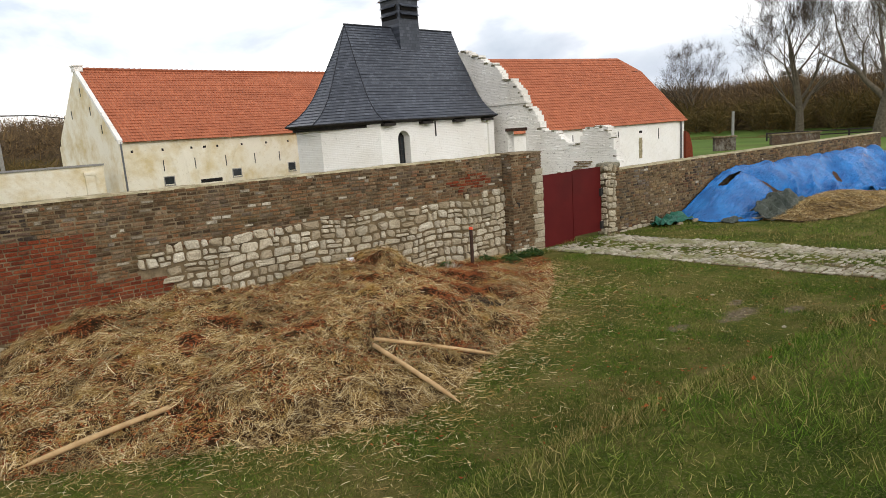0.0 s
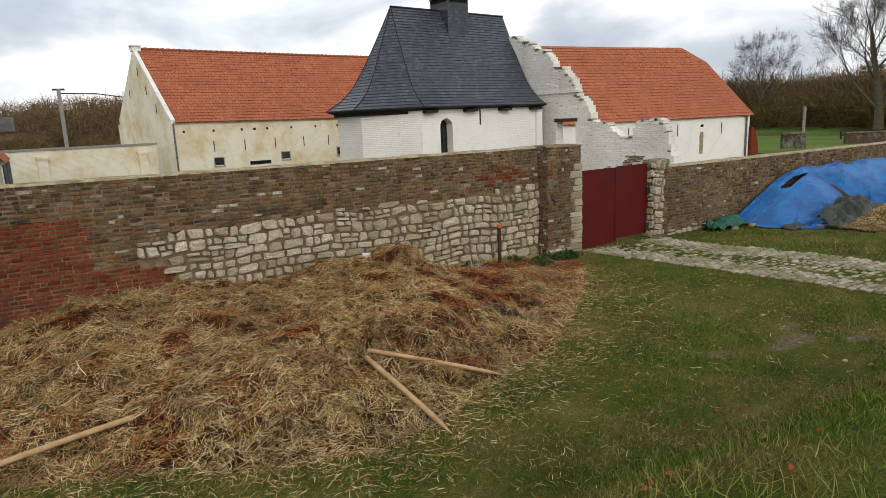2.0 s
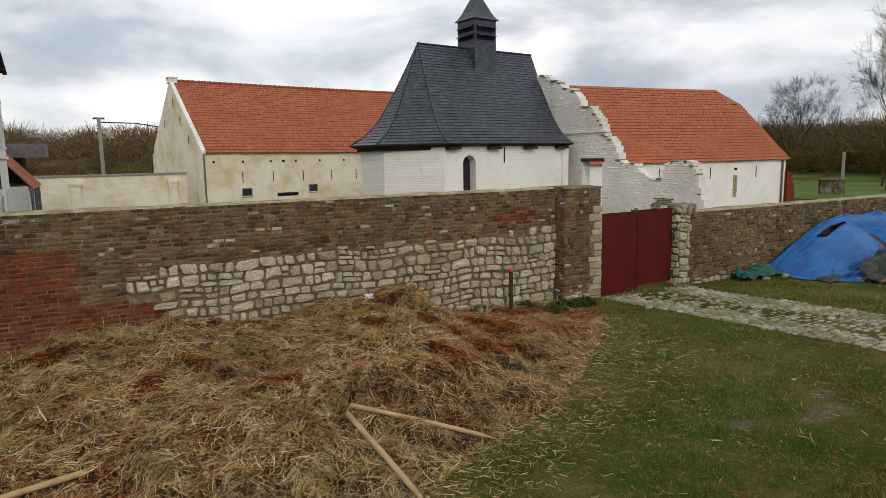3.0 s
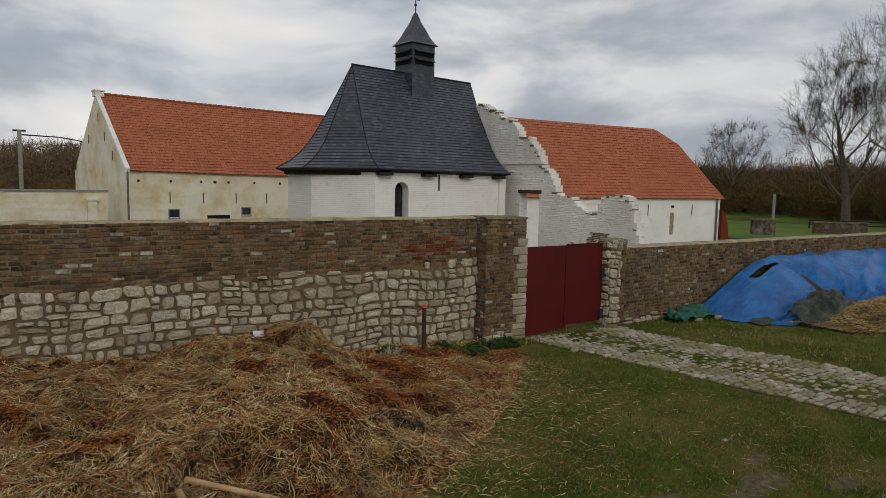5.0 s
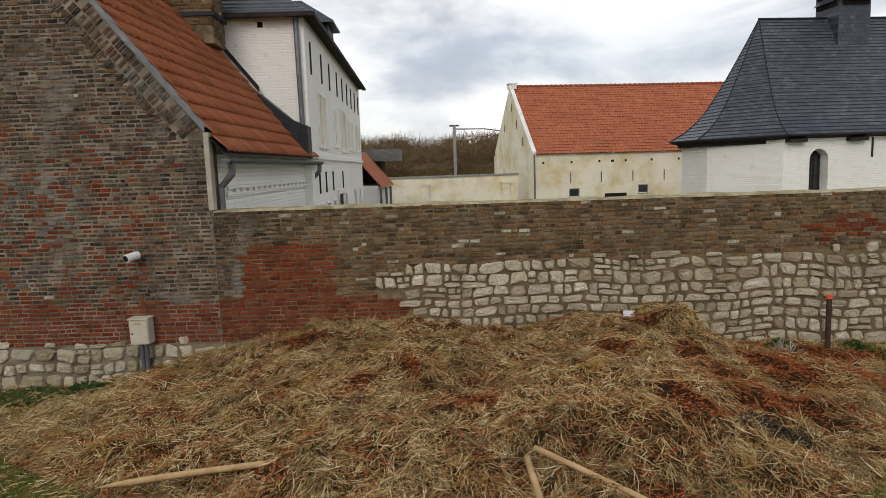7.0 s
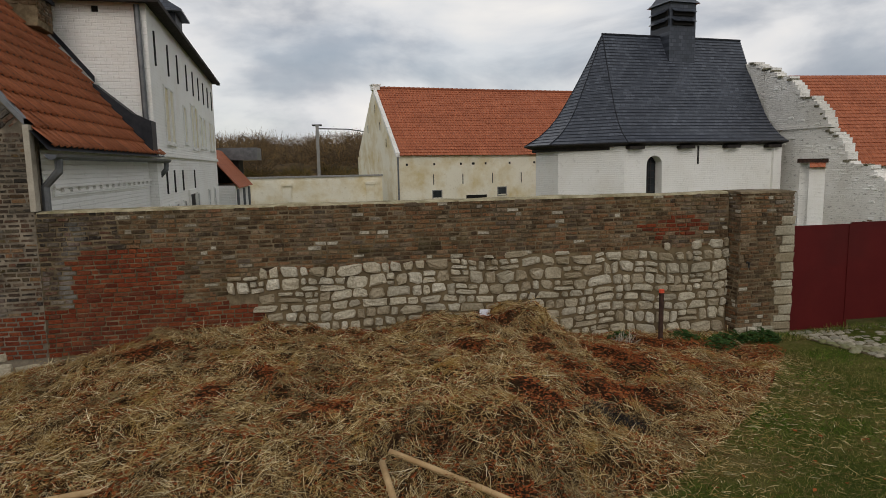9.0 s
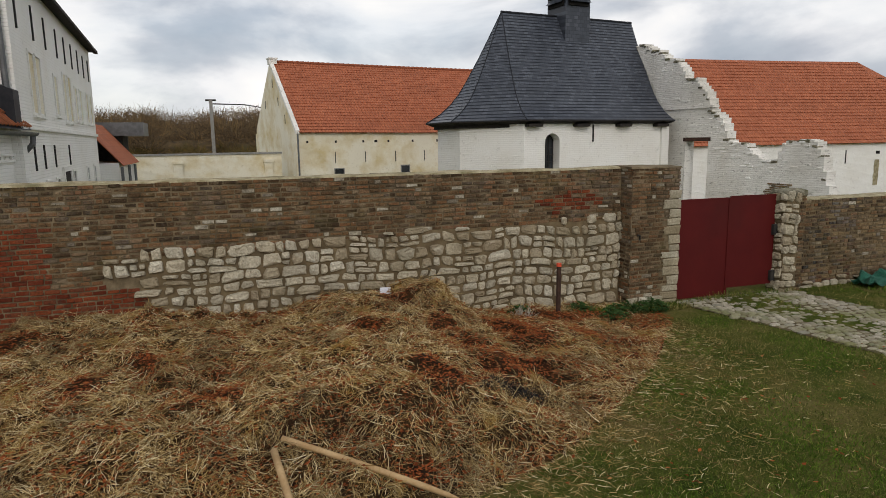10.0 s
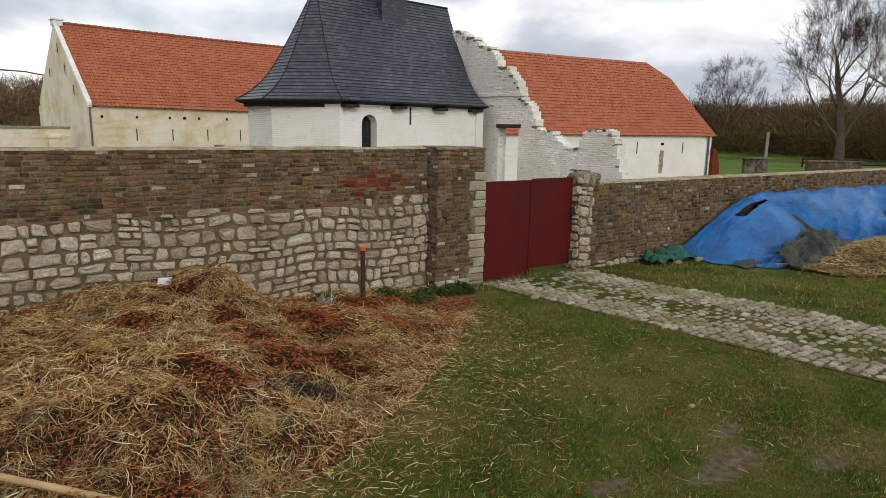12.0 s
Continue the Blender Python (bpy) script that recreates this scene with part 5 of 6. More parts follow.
turret = thing("bell_turret", "", "")
turret.parent = chapel
T0, T1, TV0, TV1 = 2.50, 3.66, -0.59, 0.59
g = Geo()
g.box(T0, T1, TV0, TV1, 6.35, 8.62)
part("turret_body", g, M["slates"], turret)
for k in range(2):
    zz = 7.78 + k * 0.34
    for x0, x1, y0, y1 in ((T0 + 0.12, T1 - 0.12, TV0 - 0.06, TV0), (T0 - 0.06, T0, TV0 + 0.12, TV1 - 0.12)):
        g = Geo()
        # black box paints the shade behind the slats
        g.box(x0, x1, y0 - 0.02, y1 + 0.01, zz, zz + 0.20)
        louv = part("louvre", g, M["hole"], turret)
        g = Geo()
        if x1 - x0 > 0.3:
            g.face([(x0 - 0.04, y0 - 0.12, zz + 0.14), (x1 + 0.04, y0 - 0.12, zz + 0.14), (x1 + 0.04, y1, zz + 0.27), (x0 - 0.04, y1, zz + 0.27)])
            g.face([(x0 - 0.04, y0 - 0.12, zz + 0.12), (x0 - 0.04, y1, zz + 0.25), (x1 + 0.04, y1, zz + 0.25), (x1 + 0.04, y0 - 0.12, zz + 0.12)])
        else:
            g.face([(x0 - 0.10, y1 + 0.04, zz + 0.14), (x0 - 0.10, y0 - 0.04, zz + 0.14), (x1, y0 - 0.04, zz + 0.27), (x1, y1 + 0.04, zz + 0.27)])
            g.face([(x0 - 0.10, y0 - 0.04, zz + 0.12), (x0 - 0.10, y1 + 0.04, zz + 0.12), (x1, y1 + 0.04, zz + 0.25), (x1, y0 - 0.04, zz + 0.25)])
        part("slat", g, M["slates"], louv)
g = Geo()
cx, cy = (T0 + T1) / 2, (TV0 + TV1) / 2
spire = [(0.69, 8.60), (0.58, 8.72), (0.44, 8.96), (0.32, 9.25), (0.18, 9.55), (0.05, 9.95)]
for (ra, za), (rb, zb) in zip(spire, spire[1:]):
    qa = [(cx - ra, cy - ra, za), (cx + ra, cy - ra, za), (cx + ra, cy + ra, za), (cx - ra, cy + ra, za)]
    qb = [(cx - rb, cy - rb, zb), (cx + rb, cy - rb, zb), (cx + rb, cy + rb, zb), (cx - rb, cy + rb, zb)]
    for i in range(4):
        j = (i + 1) % 4
        g.face([qa[i], qa[j], qb[j], qb[i]], [(0, za), (2 * ra, za), (ra + rb, zb), (ra - rb, zb)])
g.face([(cx - 0.71, cy - 0.71, 8.6), (cx - 0.71, cy + 0.71, 8.6), (cx + 0.71, cy + 0.71, 8.6), (cx + 0.71, cy - 0.71, 8.6)])
part("spire", g, M["slates"], turret)
g = Geo()
g.tube([(cx, cy, 9.9), (cx, cy, 10.75)], [0.025, 0.02], 6)
g.tube([(cx - 0.2, cy, 10.5), (cx + 0.2, cy, 10.5)], [0.02, 0.02], 6)
g.tube([(cx, cy - 0.03, 10.28), (cx, cy + 0.03, 10.28)], [0.05, 0.05], 8)
part("cross", g, M["iron"], turret)

# ---- ruined nave wall ----
ruin = thing("ruined_wall", "crumbling whitewashed ruin of a gable wall with a doorway", "ruin", pose(11.15, 14.07, 0, 0, 0, 7))
RU = 6.05
DV0, DV1, DZ = -4.50, -3.43, 2.58


def ruin_top(v):
    """Height of the broken edge; v runs across the chapel's axis, lower is nearer the walker."""
    steps = [(-9.35, 0.95), (-9.19, 1.53), (-9.07, 2.12), (-8.89, 2.41), (-8.75, 2.62), (-7.80, 2.60), (-7.66, 2.42), (-7.52, 2.05), (-7.35, 1.95), (-6.92, 1.95), (-6.90, 2.03), (-6.62, 2.22), (-6.24, 2.53), (-5.58, 2.55), (-5.54, 2.75), (-5.28, 3.33), (-4.97, 3.64), (-4.70, 3.70), (-4.66, 4.05), (-4.41, 4.46), (-4.04, 4.86), (-3.51, 4.93), (-3.44, 5.18), (-3.06, 5.62), (-2.44, 5.82), (-2.30, 6.04), (-1.52, 6.25), (-1.28, 6.45), (1.2, 6.48)]
    c = math.floor(v / 0.10) * 0.10 + 0.05
    return lerp_at(0.4 * c + 0.6 * v - 0.18, steps) - 0.03 + 0.05 * nz(c, 1.0, 5.1) + 0.03 * nz(v, 2.0, 9.0)


g = Geo()
vs = [-9.28 + i * 0.12 for i in range(86)] + [DV0, DV1]
vs = sorted(v for v in vs if v < 0.9)
X0, X1 = RU, RU + 0.45
last = -1.0
for va, vb in zip(vs, vs[1:]):
    mid = (va + vb) / 2
    lo = DZ if DV0 <= mid <= DV1 else -1.0
    zt = round(ruin_top(mid) / 0.07) * 0.07 + random.uniform(-0.06, 0.04)
    xa, xb = X0 + random.uniform(-0.008, 0.008), X1
    g.face([(xa, vb, lo), (xa, va, lo), (xa, va, zt), (xa, vb, zt)], [(vb, lo), (va, lo), (va, zt), (vb, zt)])
    g.face([(xb, va, lo), (xb, vb, lo), (xb, vb, zt), (xb, va, zt)], [(va, lo), (vb, lo), (vb, zt), (va, zt)])
    g.face([(xa, vb, zt), (xa, va, zt), (xb, va, zt), (xb, vb, zt)], [(vb, 0), (va, 0), (va, 0.6), (vb, 0.6)])
    g.face([(X0, va, last), (X1, va, last), (X1, va, zt), (X0, va, zt)], [(0, last), (0.5, last), (0.5, zt), (0, zt)])
    last = zt
    if lo > 0:
        g.face([(xa, va, lo), (xa, vb, lo), (xb, vb, lo), (xb, va, lo)])
for v in (DV0, DV1):
    q = [(X0, v, -1.0), (X1, v, -1.0), (X1, v, DZ), (X0, v, DZ)]
    g.face(q if v == DV1 else q[::-1])
g.face([(X0, -9.28, -1), (X1, -9.28, -1), (X1, -9.28, ruin_top(-9.28)), (X0, -9.28, ruin_top(-9.28))])
part("wall_face", g, M["ruin"], ruin)
g = Geo()
g.box(X0 - 0.05, X0 + 0.3, -4.66, -2.3, 3.78, 3.87)
part("string_course", g, M["ruin"], ruin)
g = Geo()
g.box(X0 - 0.02, X0 + 0.4, DV0 - 0.1, DV1 + 0.1, DZ, DZ + 0.14)
part("lintel", g, M["post"], ruin, "rusty brown door lintel")
g = Geo()
g.box(X0 + 0.15, X0 + 0.4, DV0, DV0 + 0.12, -1.0, DZ)
part("door_jamb", g, M["darkwood"], ruin)
lay = Bricklayer(ruin, lambda p: True)
fm = pose(X0 - 0.03, 0, 0, 0, 0, -90)
lay.lay(fm, 6.0, 8.9, -0.4, 1.2, lambda x, z: "tan" if nz(x, z, 1.5, 4) > 0.02 else "none", depth=0.05)
lay.finish()
rng = random.Random(9)
v = -9.2
while v < -0.9:
    w = rng.uniform(0.10, 0.24)
    zt = min(ruin_top(v), ruin_top(v + w))
    g = Geo()
    g.block((-(v + w / 2), rng.uniform(-0.05, 0.02), zt - 0.02), (w - 0.01, rng.uniform(0.30, 0.45), rng.uniform(0.05, 0.09)), 0.3, 0.02)
    ob = part("brick", g, M[rng.choice(("ruin", "cap", "cap"))], ruin)
    ob.matrix_local = pose(X0, 0, 0, 0, 0, -90)
    v += w
for k in range(80):
    v = rng.uniform(-9.0, -1.5)
    zt = ruin_top(v) - rng.uniform(0.1, 2.6) * rng.random()
    if zt < 0.4 or (DV0 - 0.1 < v < DV1 + 0.1 and zt < DZ + 0.2):
        continue
    g = Geo()
    g.block((-v, -rng.uniform(0.005, 0.03), zt), (rng.uniform(0.12, 0.28), 0.06, rng.uniform(0.04, 0.07)), 0.3, 0.01)
    ob = part("brick", g, M[rng.choice(("white", "white", "ruin", "ruin"))], ruin)
    ob.matrix_local = pose(X0, 0, 0, 0, 0, -90)

# ---- straw heap ----
rng_np = np.random.default_rng(7)
xs = np.arange(-6.5, 7.2, 0.08)
ys = np.arange(-5.6, 0.02, 0.08)
verts = np.array([(x, y, land(x, y) + mound(x, y)) for y in ys for x in xs])
nx = len(xs)
idx = np.arange((len(ys) - 1) * nx).reshape(len(ys) - 1, nx)[:, :-1].ravel()
faces = np.stack([idx, idx + 1, idx + nx + 1, idx + nx], axis=1)
keep = verts[faces].mean(axis=1)
keep = np.array([mound(p[0], p[1]) > -0.04 for p in keep])
# the heap's surface carries painted gap shade under the loose stems
heap = new("straw_heap", big_mesh("straw_heap", verts, faces[keep], M["straw_gap_shade"], True))
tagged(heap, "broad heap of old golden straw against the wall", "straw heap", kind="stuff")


def bare(x, y):
    """Where leaf litter shows instead of straw: 0 straw, 1 litter."""
    d = 0.0
    for cx, cy, rx, ry in ((4.35, -1.5, 0.6, 0.85), (5.6, -0.8, 1.0, 0.4), (3.5, -2.6, 0.45, 0.7), (6.5, -1.15, 0.8, 0.55), (5.6, -2.1, 0.7, 0.2), (2.6, -3.3, 0.22, 0.5), (-0.1, -2.0, 0.2, 0.5), (0.7, -2.4, 0.3, 0.15), (2.2, -4.4, 0.35, 0.2), (0.9, -0.3, 0.5, 0.25), (1.3, -0.25, 1.0, 0.22), (-0.6, -2.2, 0.25, 0.4), (0.6, -3.1, 0.3, 0.3), (2.9, -3.3, 0.35, 0.3), (4.6, -0.4, 0.8, 0.25), (3.0, -0.5, 0.4, 0.2), (4.0, -2.7, 0.6, 0.35), (2.2, -1.6, 0.3, 0.35), (5.2, -1.9, 0.35, 0.3), (-1.6, -0.7, 0.35, 0.25), (3.3, -1.5, 0.25, 0.5)):
        d = max(d, 1.25 - ((x - cx) / rx) ** 2 - ((y - cy) / ry) ** 2)
    return d + 1.1 * nz(x, y, 2.2, 6) - 0.10


def ribbons(name, roots, heading, tilt, length, width, material, bend=0.25):
    """Many thin stems, each a bent strip with two segments and a fold along it."""
    n = len(roots)
    d = np.stack([np.cos(heading) * np.cos(tilt), np.sin(heading) * np.cos(tilt), np.sin(tilt)], axis=1)
    side = np.stack([-np.sin(heading), np.cos(heading), np.zeros(n)], axis=1)
    roll = rng_np.uniform(-1.2, 1.2, n)[:, None]
    up = np.cross(d, side)
    wdir = side * np.cos(roll) + up * np.sin(roll)
    sag = rng_np.uniform(-bend, bend, n)[:, None] * length[:, None] * side
    p0 = roots
    p1 = roots + d * length[:, None] * 0.5 + sag * 0.5
    p2 = roots + d * length[:, None] + sag * 0.2
    w = width[:, None] * 0.5
    v = np.stack([p0 - wdir * w, p0 + wdir * w, p1 - wdir * w, p1 + wdir * w, p2 - wdir * w * 0.5, p2 + wdir * w * 0.5], axis=1).reshape(-1, 3)
    b = np.arange(n)[:, None] * 6
    f = np.concatenate([b + np.array([[0, 1, 3, 2]]), b + np.array([[2, 3, 5, 4]])], axis=1).reshape(-1, 4)
    return big_mesh(name, v, f, material)


def scatter(n, x0, x1, y0, y1, ok):
    out = []
    while len(out) < n:
        x, y = random.uniform(x0, x1), random.uniform(y0, y1)
        if ok(x, y):
            out.append((x, y))
    return out


roots, heads, tilts = [], [], []
for x, y in scatter(185000, -6.3, 6.9, -5.5, -0.02, lambda x, y: mound(x, y) > 0.0 and bare(x, y) < random.uniform(-0.2, 1.0) and nz(x, y, 5.0, 9) > random.uniform(-0.75, -0.20)):
    e = 0.06
    zc = land(x, y) + mound(x, y)
    flow = 3.4 * nz(x, y, 1.6, 12) * math.pi + random.gauss(0, 1.0)
    gx = (mound(x + e, y) - mound(x - e, y)) / (2 * e)
    gy = (mound(x, y + e) - mound(x, y - e)) / (2 * e)
    slope = max(-0.8, min(0.8, gx * math.cos(flow) + gy * math.sin(flow)))
    roots.append((x, y, zc + random.uniform(-0.02, 0.030) + 0.05 * max(0, nz(x, y, 7.0, 21))))
    heads.append(flow)
    tilts.append(math.atan(slope) + random.gauss(0.06, 0.22))
n = len(roots)
straw = new("straw", ribbons("straw", np.array(roots), np.array(heads), np.array(tilts), rng_np.gamma(3.0, 0.026, n) + 0.035, rng_np.uniform(0.0025, 0.0058, n), M["straw"], 0.45))
tagged(straw, "loose dry golden straw stems on a heap", "straw", kind="stuff")
# strewn straw on the lawn round the heap


def off_heap(x, y):
    """Rough distance to the edge of the heap, in steps of a quarter metre."""
    for k in range(12):
        d = 0.25 * k
        if max(mound(x - d * 0.7, y + d * 0.7), mound(x, y + d), mound(x - d, y)) > 0:
            return d
    return 3.0


roots = []
for x, y in scatter(11000, -4, 8.2, -7.4, -0.6, lambda x, y: mound(x, y) < 0.02 and random.random() < 0.03 + math.exp(-1.7 * off_heap(x, y)) and not (y > -3 and x > 7)):
    roots.append((x, y, land(x, y) + 0.02))
n = len(roots)
loose = new("strewn_straw", ribbons("strewn_straw", np.array(roots), rng_np.uniform(0, 6.28, n), rng_np.normal(0.03, 0.1, n), rng_np.uniform(0.04, 0.125, n), rng_np.uniform(0.003, 0.0052, n), M["straw"]))
tagged(loose, "single straw stems strewn over the lawn", "straw", kind="stuff")


def leaves(name, places, size, material, label, category):
    """Small curled leaves lying about."""
    v, f = [], []
    for x, y, z in places:
        a, s = random.uniform(0, 6.28), size * random.uniform(0.6, 1.4)
        c, d = math.cos(a) * s, math.sin(a) * s
        t1, t2 = random.uniform(-0.4, 0.6) * s, random.uniform(-0.4, 0.6) * s
        k = len(v)
        v += [(x - c, y - d, z + t1), (x + d * 0.6, y - c * 0.6, z), (x + c, y + d, z + t2), (x - d * 0.6, y + c * 0.6, z + 0.2 * s)]
        f.append((k, k + 1, k + 2, k + 3))
    ob = new(name, big_mesh(name, np.array(v), np.array(f), material))
    return tagged(ob, label, category, kind="stuff")


spots = [(x, y, land(x, y) + max(0, mound(x, y)) + random.uniform(0.0, 0.05)) for x, y in scatter(46000, -4, 7.2, -4.6, -0.02, lambda x, y: mound(x, y) > -0.02 and bare(x, y) > random.uniform(-0.9, 0.9))]
leaves("leaf_litter", spots, 0.017, M["leaf"], "rusty red-brown fallen leaf litter", "leaves")
spots = [(x, y, land(x, y) + 0.03) for x, y in scatter(420, 0, 9, -9, -3.0, lambda x, y: mound(x, y) < 0 and (nz(x, y, 0.8, 31) > 0.05 or random.random() < 0.2))]
leaves("fallen_leaves", spots, 0.021, M["leaf"], "scattered dry leaves on the grass", "leaves")

# ---- cobbled way ----
cob = thing("cobbled_path", "old cobbled path with moss leading to the gate", "path", kind="structure")


def on_path(x, y):
    s = PATH_LEAN * (y + 0.3)
    return PATH_EDGE[0] + s + 0.06 * nz(x, y, 1.7) < x < PATH_EDGE[1] + s + 0.06 * nz(y, x, 1.7)


g = Geo()
for i in range(60):
    y0, y1 = -0.2 - i * 0.25, -0.2 - (i + 1) * 0.25
    for k in range(8):
        r0 = lambda y, q: (PATH_EDGE[0] + PATH_LEAN * (y + 0.3) + (PATH_EDGE[1] - PATH_EDGE[0]) * q / 8, y)
        pts = [r0(y0, k), r0(y0, k + 1), r0(y1, k + 1), r0(y1, k)]
        g.face([(x, y, land(x, y) + 0.012) for x, y in reversed(pts)])
part("bedding", g, M["mud"], cob)
g = Geo()
for i in range(60):
    y0, y1 = -0.3 - i * 0.25, -0.3 - (i + 1) * 0.25
    mid = lambda y, s: PATH_EDGE[0] + PATH_LEAN * (y + 0.3) + (PATH_EDGE[1] - PATH_EDGE[0]) * 0.5 + s * (0.34 + 0.5 * nz(y, s, 1.4, 2))
    pts = [(mid(y0, -1), y0), (mid(y0, 1), y0), (mid(y1, 1), y1), (mid(y1, -1), y1)]
    g.face([(x, y, land(x, y) + 0.017) for x, y in reversed(pts)])
part("grass_strip", g, M["ground"], cob, "mossy grass strip between the wheel tracks")
rest, stock, made = Geo(), [], 0


def cobble_geo(g, m=IDENT):
    n = 8
    rings = []
    js = [random.uniform(0.82, 1.05) for _ in range(n)]
    for sc, z in ((1.0, -0.3), (0.98, 0.35), (0.62, 0.62)):
        k = len(g.v)
        for i in range(n):
            a = 2 * math.pi * (i + 0.5) / n
            c, s = math.cos(a), math.sin(a)
            g.v.append(tuple(m @ Vector((0.5 * sc * js[i] * math.copysign(abs(c) ** 0.6, c), 0.5 * sc * js[i] * math.copysign(abs(s) ** 0.6, s), z))))
        rings.append(k)
    for a, b in zip(rings, rings[1:]):
        for i in range(n):
            j = (i + 1) % n
            g.f.append((a + i, a + j, b + j, b + i))
            g.uv.extend([(0, 0)] * 4)
    g.f.append(tuple(rings[-1] + i for i in range(n)))
    g.uv.extend([(0, 0)] * n)


for i in range(6):
    g = Geo()
    cobble_geo(g)
    stock.append(g.mesh("cobble", M["cobble_part"], True))
y = -0.35
while y > -13.5:
    d = random.uniform(0.10, 0.14)
    x = PATH_EDGE[0] + PATH_LEAN * (y + 0.3) - 0.1
    while x < PATH_EDGE[1] + PATH_LEAN * (y + 0.3):
        w = random.uniform(0.09, 0.20)
        cx, cy = x + w / 2, y - d / 2 + random.uniform(-0.02, 0.02)
        x += w
        if not on_path(cx, cy):
            continue
        rim = min(cx - PATH_EDGE[0] - PATH_LEAN * (cy + 0.3), PATH_EDGE[1] + PATH_LEAN * (cy + 0.3) - cx)
        low = random.choice((-0.035, -0.012, -0.008, -0.004)) if 0.80 + 0.5 * nz(cx, cy, 1.4, 2) < rim else 0.0
        m = Matrix.LocRotScale(Vector((cx, cy, land(cx, cy) + 0.005 + low + random.uniform(-0.006, 0.01))), Euler((random.gauss(0, 0.04), random.gauss(0, 0.04), random.gauss(0, 0.12))), Vector((w - 0.012, d - 0.012, random.uniform(0.035, 0.055))))
        if -4.6 < cy < -0.6 and made < 298:
            made += 1
            ob = new("cobble", random.choice(stock))
            ob.parent = cob
            ob.matrix_local = m
        else:
            cobble_geo(rest, m)
    y -= d
ob = part("cobbles", rest, M["cobble_stuff"], cob, smooth=True)
ob["kind"] = "stuff"

# ---- grass ----


def muddy(x, y):
    return any(((x - cx) / rx) ** 2 + ((y - cy) / ry) ** 2 < 0.8 + 1.2 * nz(x, y, 3.0, 4) for cx, cy, rx, ry in MUD)


def blades(name, n, box, ok, h0, h1, w, label):
    pts = scatter(n, *box, ok)
    roots = np.array([(x, y, land(x, y) - 0.005) for x, y in pts])
    hgt = np.array([random.uniform(h0, h1) * (0.55 + 0.9 * max(0, 0.5 + nz(x, y, 0.8, 2))) for x, y in pts])
    ob = new(name, ribbons(name, roots, rng_np.uniform(0, 6.28, n), rng_np.uniform(0.35, 1.35, n), hgt, rng_np.uniform(0.6, 1.2, n) * w, M["blade"], 0.3))
    return tagged(ob, label, "grass", kind="stuff")


def path_bare(x, y):
    """Chance that the cobbles show: the strip between the two wheel tracks is overgrown."""
    if not on_path(x, y):
        return 0.0
    q = (x - PATH_EDGE[0] - PATH_LEAN * (y + 0.3)) / (PATH_EDGE[1] - PATH_EDGE[0])
    return 0.90 if abs(q - 0.5) > 0.17 + 0.3 * nz(x, y, 1.5, 3) else 0.62


lawn = lambda x, y: mound(x, y) < 0.01 and not random.random() < path_bare(x, y) and not (muddy(x, y) and random.random() < 0.72)
blades("lawn_grass", 150000, (-3.5, 9.5, -8.2, -1.2), lawn, 0.018, 0.050, 0.0045, "short lawn grass with dead stems")
blades("path_grass", 5000, (7.6, 12.5, -9.0, -0.5), lambda x, y: 0 < path_bare(x, y) < 0.7, 0.03, 0.075, 0.006, "moss and grass among cobbles")
blades("lawn_grass", 26000, (9.0, 22.0, -7.5, -0.35), lambda x, y: not random.random() < path_bare(x, y) and not (x > 13 and y > -2.6), 0.03, 0.07, 0.010, "short lawn grass along the wall")
blades("bank_grass", 85000, (-4.5, 9.5, -10.8, -7.0), lambda x, y: y < -6.75 - 0.05 * x, 0.035, 0.105, 0.0038, "longer tufted grass on the bank")
blades("wall_foot_grass", 5000, (4.3, 10.4, -0.75, -0.28), lambda x, y: (x < 8 or y > -0.5), 0.05, 0.14, 0.006, "ragged grass at the wall foot")


def weed_clump(cx, cy, r, n, label):
    places = []
    for _ in range(n):
        a, d = random.uniform(0, 6.28), r * math.sqrt(random.random())
        x, y = cx + d * math.cos(a), min(cy + d * 0.6 * math.sin(a), -0.03)
        places.append((x, y, land(x, y) + random.uniform(0.0, 0.24) * (1 - d / r * 0.7)))
    ob = leaves("weed_clump", places, 0.038, M["weed"], label, "weeds")
    ob["kind"] = ""
    del ob["kind"]
    ob["group"] = "weeds at the wall foot"


for cx, cy, r in ((5.9, -0.45, 0.35), (6.6, -0.62, 0.4), (7.1, -0.6, 0.35), (5.0, -0.3, 0.3), (-5.6, -0.5, 0.7), (-4.9, -0.4, 0.4), (6.2, -0.9, 0.35)):
    weed_clump(cx, cy, r, 520, "low dark green weeds at the foot of the wall")

# a charred clump on the straw, and a pale dry plant by the marker post
spots = [(3.42 + random.gauss(0, 0.15), -3.40 + random.gauss(0, 0.06)) for _ in range(700)]
roots = np.array([(x, y, land(x, y) + max(0, mound(x, y)) + random.uniform(0.01, 0.06)) for x, y in spots])
char = new("charred_straw", ribbons("charred_straw", roots, rng_np.uniform(0, 6.28, 700), rng_np.normal(0.2, 0.3, 700), rng_np.uniform(0.03, 0.09, 700), rng_np.uniform(0.004, 0.009, 700), M["darkwood"], 0.4))
tagged(char, "blackened clump of burnt straw on the heap", "straw", kind="stuff")
roots = np.array([(4.95 + random.gauss(0, 0.07), -0.55 + random.gauss(0, 0.05), 0.02) for _ in range(130)])
dry = new("dry_plant", ribbons("dry_plant", roots, rng_np.uniform(0, 6.28, 130), rng_np.uniform(0.4, 1.1, 130), rng_np.uniform(0.12, 0.30, 130), rng_np.uniform(0.006, 0.011, 130), M["plank"], 0.5))
tagged(dry, "withered pale grey plant at the foot of the wall", "plant")

# ---- stakes, post, scrap ----


